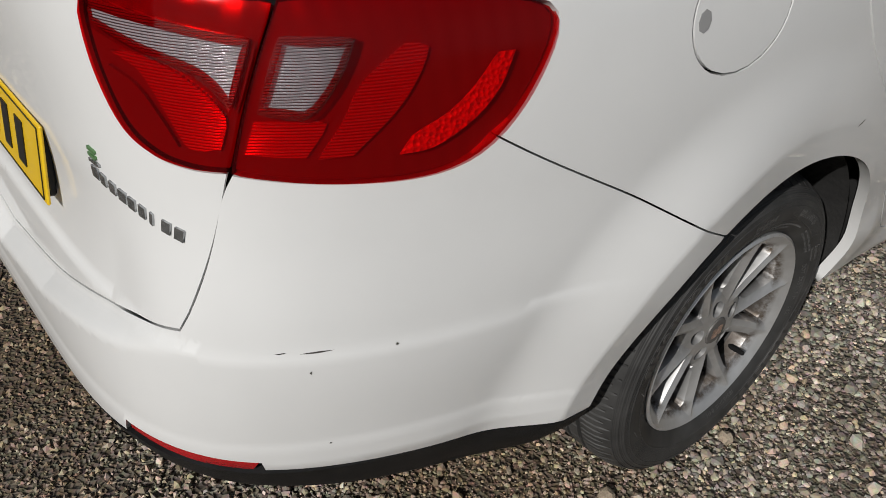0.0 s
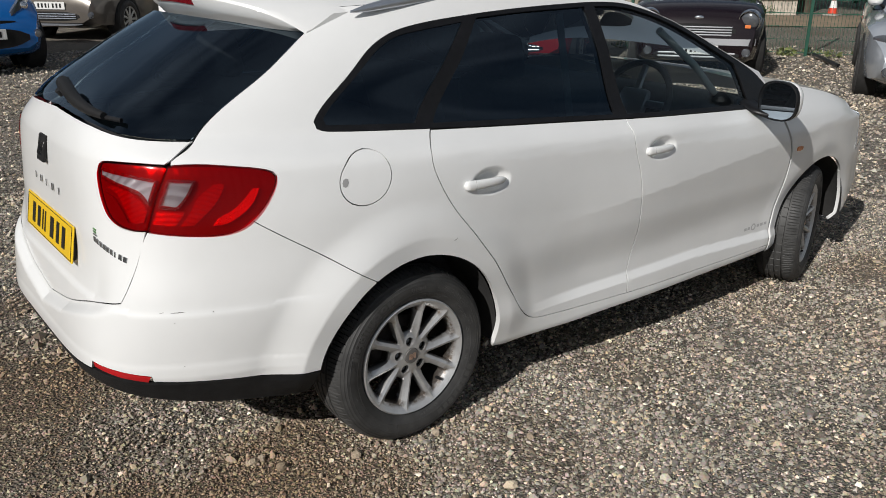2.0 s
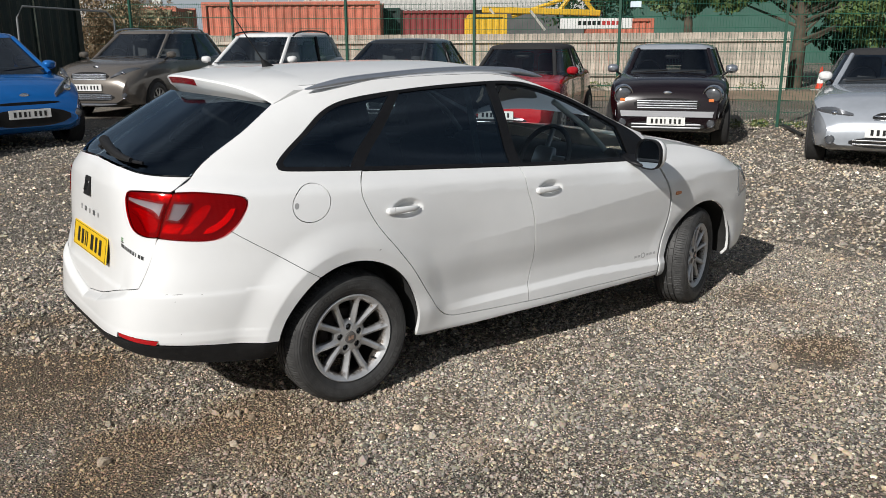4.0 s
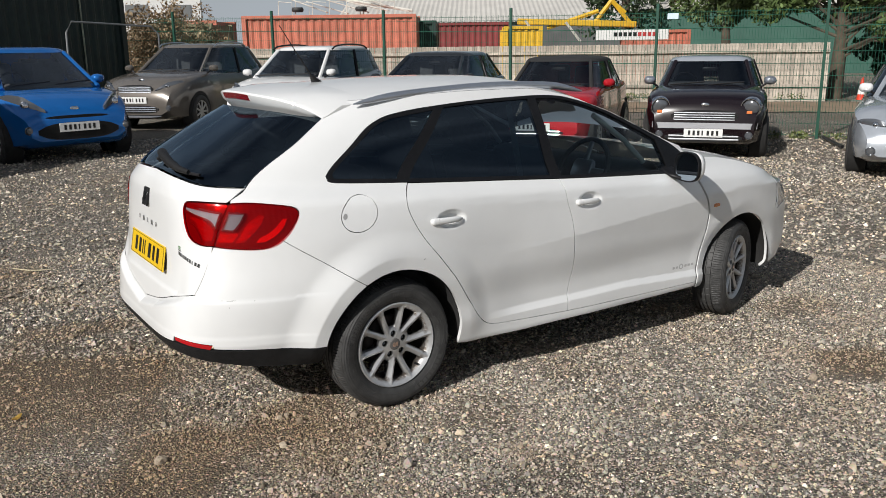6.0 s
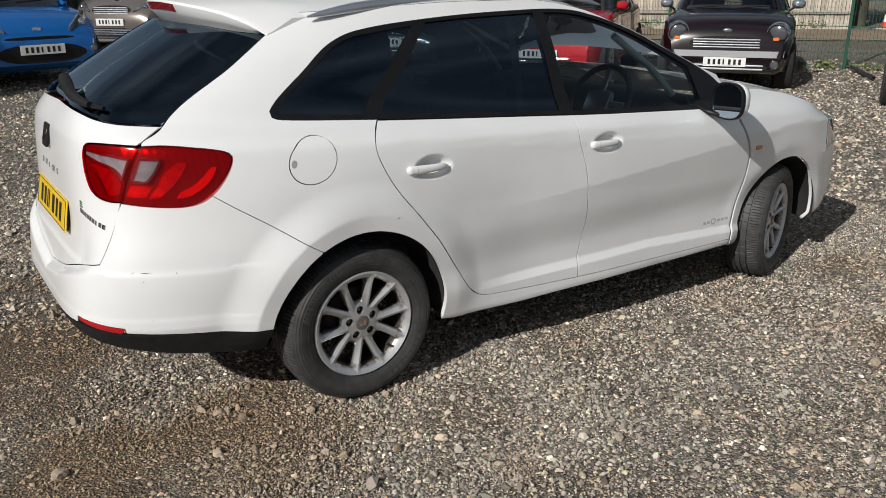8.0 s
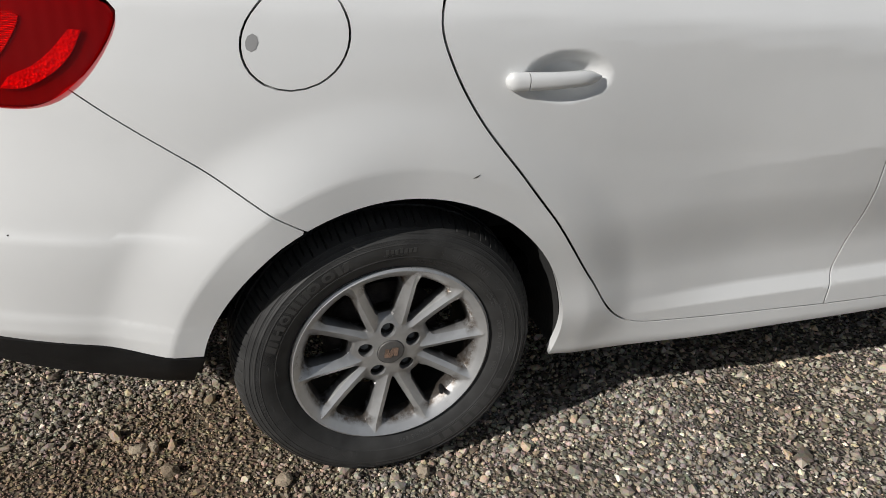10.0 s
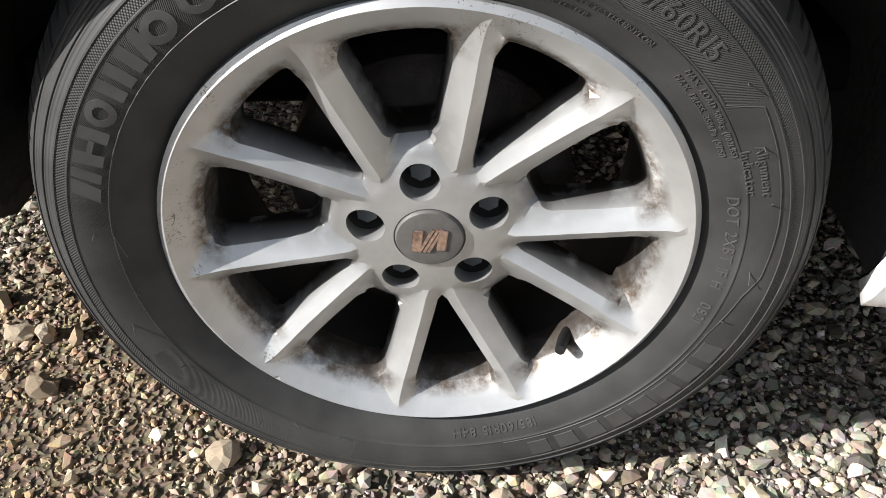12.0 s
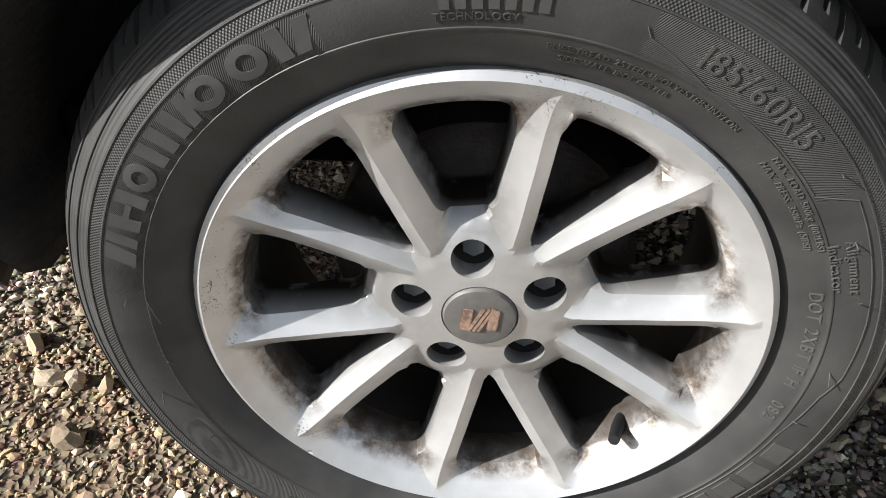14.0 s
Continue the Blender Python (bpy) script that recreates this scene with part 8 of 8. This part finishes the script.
def shed(label, a, b, deep, eave, ridge, roof_mat, wall_mat, ribs=60):
    """A long shed: its near wall from a to b, the roof rising to a ridge behind."""
    th = tagged(new("warehouse"), label, "building")
    a, b = np.array(a, float), np.array(b, float)
    d = (b - a) / np.linalg.norm(b - a)
    back = np.array((-d[1], d[0]))
    if back @ np.array((1, 1)) < 0:
        back = -back
    c, e = a + back * deep, b + back * deep
    m1, m2 = (a + c) / 2, (b + e) / 2
    v = [(*a, 0), (*b, 0), (*e, 0), (*c, 0), (*a, eave), (*b, eave), (*e, eave), (*c, eave), (*m1, ridge), (*m2, ridge)]
    link_mesh("wall", v, [(0, 1, 5, 4), (1, 2, 6, 9, 5), (2, 3, 7, 6), (3, 0, 4, 8, 7)], wall_mat, th, shade=False)
    rv, rf = [], []
    for i in range(ribs * 2 + 1):
        t = -0.01 + 1.02 * i / (ribs * 2)
        lift = 0.05 * (i % 2)
        for p, z in ((a - back * 0.4, eave - 0.15), ((a + c) / 2, ridge + 0.1), (c + back * 0.4, eave - 0.15)):
            q = p + (b - a) * t
            rv.append((*q, z + lift))
    for i in range(ribs * 2):
        rf += [(3 * i, 3 * i + 3, 3 * i + 4, 3 * i + 1), (3 * i + 1, 3 * i + 4, 3 * i + 5, 3 * i + 2)]
    link_mesh("roof", rv, rf, roof_mat, th, shade=False)
    return th


shed("long grey sheet-roofed warehouse behind the yard", (57.5, 49.5), (35.0, 66.5), 22, 3.8, 6.3, ROOF_SHEET, WALL_DARK)
shed("green clad shed with a grey roof among the trees", (41.0, 16.5), (33.0, 27.5), 12, 3.5, 5.6, ROOF_SHEET, GREEN_SHEET, 40)
cabin = tagged(new("site_cabin"), "white two-storey site cabin far off", "building")
part("wall", bm_box(bmesh.new(), (9.0, 5.0, 5.2), Matrix.Translation((16.0, 62.0, 2.6)) @ pose(0, 0, 0, 0, 0, 160), 0.03, 1), WHITE, cabin)
for k in range(3):
    part("window", bm_box(bmesh.new(), (1.6, 0.1, 0.9), Matrix.Translation((16.0, 62.0, 4.3)) @ pose(0, 0, 0, 0, 0, 160) @ Matrix.Translation((-3 + 3 * k, 2.52, 0)), 0.01, 1), RAIL_GREY, cabin)

# ---- traffic cone and loose post ----
cone = tagged(new("traffic_cone"), "red and white traffic cone on the ground behind the fence", "cone")
CONE_RED = material("cone_red", (0.62, 0.05, 0.02), 0.5, vary=0.1)
cx, cy, cz = 20.2, 8.1, 0.02
for nm, z0, z1, mat in (("skirt", 0.0, 0.18, CONE_RED), ("band", 0.18, 0.36, WHITE), ("tip", 0.36, 0.62, CONE_RED)):
    bm = bmesh.new()
    r = lambda z: 0.125 - 0.165 * z
    bm_lathe(bm, [(r(z0) + (0.002 if nm == "band" else 0), z0), (r(z1) + (0.002 if nm == "band" else 0), z1)], 24, axis="z")
    bm.transform(Matrix.Translation((cx, cy, cz)))
    part(nm, bm, mat, cone, smooth_angle=40)
part("base", bm_box(bmesh.new(), (0.36, 0.36, 0.05), Matrix.Translation((cx, cy, 0.025)), 0.02, 1), CONCRETE, cone)
tagged(part("timber_prop", bm_tube(bmesh.new(), [(11.1, 3.75, 0.06), (10.2, 2.9, 0.05)], 0.025, 6), TRIM, None), "dark timber prop lying on the gravel", "prop")

# ---- trees and bushes ----
BARK = material("bark", (0.075, 0.06, 0.042), 0.9, vary=0.4, scale=6, bump=0.8, bump_scale=30)


def leaf_material(name, c):
    m = material(name, c, 0.6, vary=0.45, scale=2.5, per_piece=0.0)
    nt = m.node_tree
    b = nt.nodes["Principled BSDF"]
    old = b.inputs["Base Color"].links[0].from_socket
    geo, hue, r2 = nt.nodes.new("ShaderNodeNewGeometry"), nt.nodes.new("ShaderNodeHueSaturation"), nt.nodes.new("ShaderNodeMapRange")
    r2.inputs["To Min"].default_value, r2.inputs["To Max"].default_value = 0.6, 1.5
    nt.links.new(geo.outputs["Random Per Island"], r2.inputs["Value"])
    nt.links.new(r2.outputs[0], hue.inputs["Value"])
    nt.links.new(old, hue.inputs["Color"])
    nt.links.new(hue.outputs[0], b.inputs["Base Color"])
    b.inputs["Transmission Weight"].default_value = 0.0
    return m


LEAF = leaf_material("leaf_green", (0.055, 0.085, 0.022))
LEAF_DARK = leaf_material("leaf_dark", (0.022, 0.042, 0.014))
DRY = leaf_material("dry_brush", (0.22, 0.155, 0.085))
trng = np.random.default_rng(21)


def leaves(clumps, per, size, spread):
    """Many small leaves round the clump centres (n, 4): x, y, z, radius."""
    cc = np.repeat(np.asarray(clumps, float), per, axis=0)
    d = trng.normal(0, 1, (len(cc), 3))
    d /= np.linalg.norm(d, axis=1)[:, None]
    p = cc[:, :3] + d * (cc[:, 3] * trng.uniform(0.35, 1.05, len(cc)) ** 0.6)[:, None] * np.array(spread)
    a, b = trng.normal(0, 1, (len(cc), 3)), trng.normal(0, 1, (len(cc), 3))
    a /= np.linalg.norm(a, axis=1)[:, None]
    b -= a * (a * b).sum(1)[:, None]
    b /= np.linalg.norm(b, axis=1)[:, None]
    s = size * trng.uniform(0.6, 1.5, len(cc))[:, None]
    q = np.stack([p - a * s, p + b * s * 0.45, p + a * s, p - b * s * 0.45], 1).reshape(-1, 3)
    i = np.arange(len(cc))[:, None] * 4
    return q, np.concatenate([i + np.array([[0, 1, 2]]), i + np.array([[0, 2, 3]])])


def tree(label, x, y, height, clumps, leaf, per, size, trunk=0.22):
    th = tagged(new("tree"), label, "tree")
    bm = bmesh.new()
    bm_tube(bm, [(x, y, -0.05), (x + 0.1, y, height * 0.25), (x - 0.05, y + 0.1, height * 0.55), (x, y, height * 0.85)], trunk, 9, radii=[trunk * 1.3, trunk, trunk * 0.7, trunk * 0.25])
    part("trunk", bm, BARK, th, smooth_angle=60)
    for cxx, cyy, czz, r in clumps[::3]:
        bm = bmesh.new()
        z0 = min(czz * 0.7, height * 0.6)
        bm_tube(bm, [(x, y, z0), ((x + cxx) / 2, (y + cyy) / 2, (z0 + czz) / 2 + 0.3), (cxx, cyy, czz)], 0.05, 6, radii=[trunk * 0.3, trunk * 0.18, 0.015])
        part("limb", bm, BARK, th)
    v, f = leaves(clumps, per, size, (1, 1, 0.85))
    me = raw_mesh("crown", v, f, leaf)
    ob = new("crown", me)
    ob.parent = th
    return th


def blob_clumps(cx, cy, cz, rx, ry, rz, n, r0, r1):
    d = trng.normal(0, 1, (n, 3))
    d /= np.linalg.norm(d, axis=1)[:, None]
    k = trng.uniform(0.4, 1.0, n)[:, None]
    p = np.array((cx, cy, cz)) + d * k * np.array((rx, ry, rz))
    return np.concatenate([p, trng.uniform(r0, r1, (n, 1))], 1)


# the near tree leans over the fence end; others close the view behind
tree("broad-leaved tree with a gnarled trunk overhanging the fence", 20.95, 9.3, 7.0, np.concatenate([blob_clumps(21.5, 9.3, 4.3, 2.6, 3.4, 1.9, 46, 0.4, 0.9), blob_clumps(19.4, 11.4, 2.9, 1.4, 1.9, 0.8, 20, 0.25, 0.55), blob_clumps(21.0, 7.2, 2.2, 1.2, 1.3, 1.2, 14, 0.3, 0.6), blob_clumps(21.6, 6.9, 2.7, 1.3, 1.8, 1.5, 26, 0.3, 0.6), blob_clumps(21.4, 9.0, 3.0, 1.0, 1.4, 1.0, 14, 0.3, 0.6)]), LEAF, 210, 0.085, 0.17)
tree("dark tree behind the green shed", 26.0, 7.5, 8.0, np.concatenate([blob_clumps(26.0, 7.0, 3.6, 3.0, 5.0, 3.2, 44, 0.6, 1.2), blob_clumps(24.6, 7.6, 1.5, 1.2, 3.4, 1.4, 40, 0.4, 0.8)]), LEAF_DARK, 150, 0.12, 0.3)
tree("round green tree beside the warehouse", 34.0, 29.5, 8.0, blob_clumps(33.5, 29.0, 4.6, 3.2, 3.2, 2.6, 40, 0.6, 1.2), LEAF_DARK, 120, 0.15, 0.3)
tree("green tree behind the fence", 27.5, 18.0, 6.0, blob_clumps(27.5, 18.0, 4.0, 2.2, 2.4, 1.9, 34, 0.4, 0.9), LEAF, 110, 0.11, 0.2)
tree("tall hedge tree at the yard's end", 27.0, 1.0, 7.5, blob_clumps(27.0, 0.0, 3.4, 3.0, 5.0, 3.2, 44, 0.6, 1.2), LEAF_DARK, 120, 0.13, 0.3)
brush = tagged(new("bush"), "dry brown brush growing beside the container", "bush")
v, f = leaves(np.concatenate([blob_clumps(5.2, 20.5, 1.5, 1.1, 1.3, 1.3, 40, 0.25, 0.5), blob_clumps(8.2, 26.5, 1.9, 1.6, 1.2, 1.0, 20, 0.3, 0.5)]), 260, 0.05, (1, 1, 1.25))
ob = new("foliage", raw_mesh("foliage", v, f, DRY))
ob.parent = brush
for k in range(26):
    x, y = 5.2 + trng.normal(0, 0.6), 20.5 + trng.normal(0, 0.7)
    bm = bmesh.new()
    bm_tube(bm, [(x, y, 0.1), (x + trng.normal(0, 0.3), y + trng.normal(0, 0.3), 1.5 + trng.uniform(0, 1.2))], 0.012, 4)
    part("twig", bm, BARK, brush)
wc = np.array([(*(np.array((19.2, 9.0)) + (np.array((5.4, 22.0)) - np.array((19.2, 9.0))) * t), 0.14 + 0.1 * t, 0.16) for t in trng.uniform(0, 1, 60)] + [(*(F0 + FU * FSTEP * t + trng.normal(0, 0.12, 2)), 0.05, 0.10) for t in trng.uniform(-1, 3, 40)])
v, f = leaves(wc, 60, 0.03, (1.6, 1.6, 0.7))
tagged(new("weeds", raw_mesh("weeds", v, f, leaf_material("weed_green", (0.11, 0.13, 0.04)))), "low green weeds along the foot of the fences", "weeds", kind="stuff")
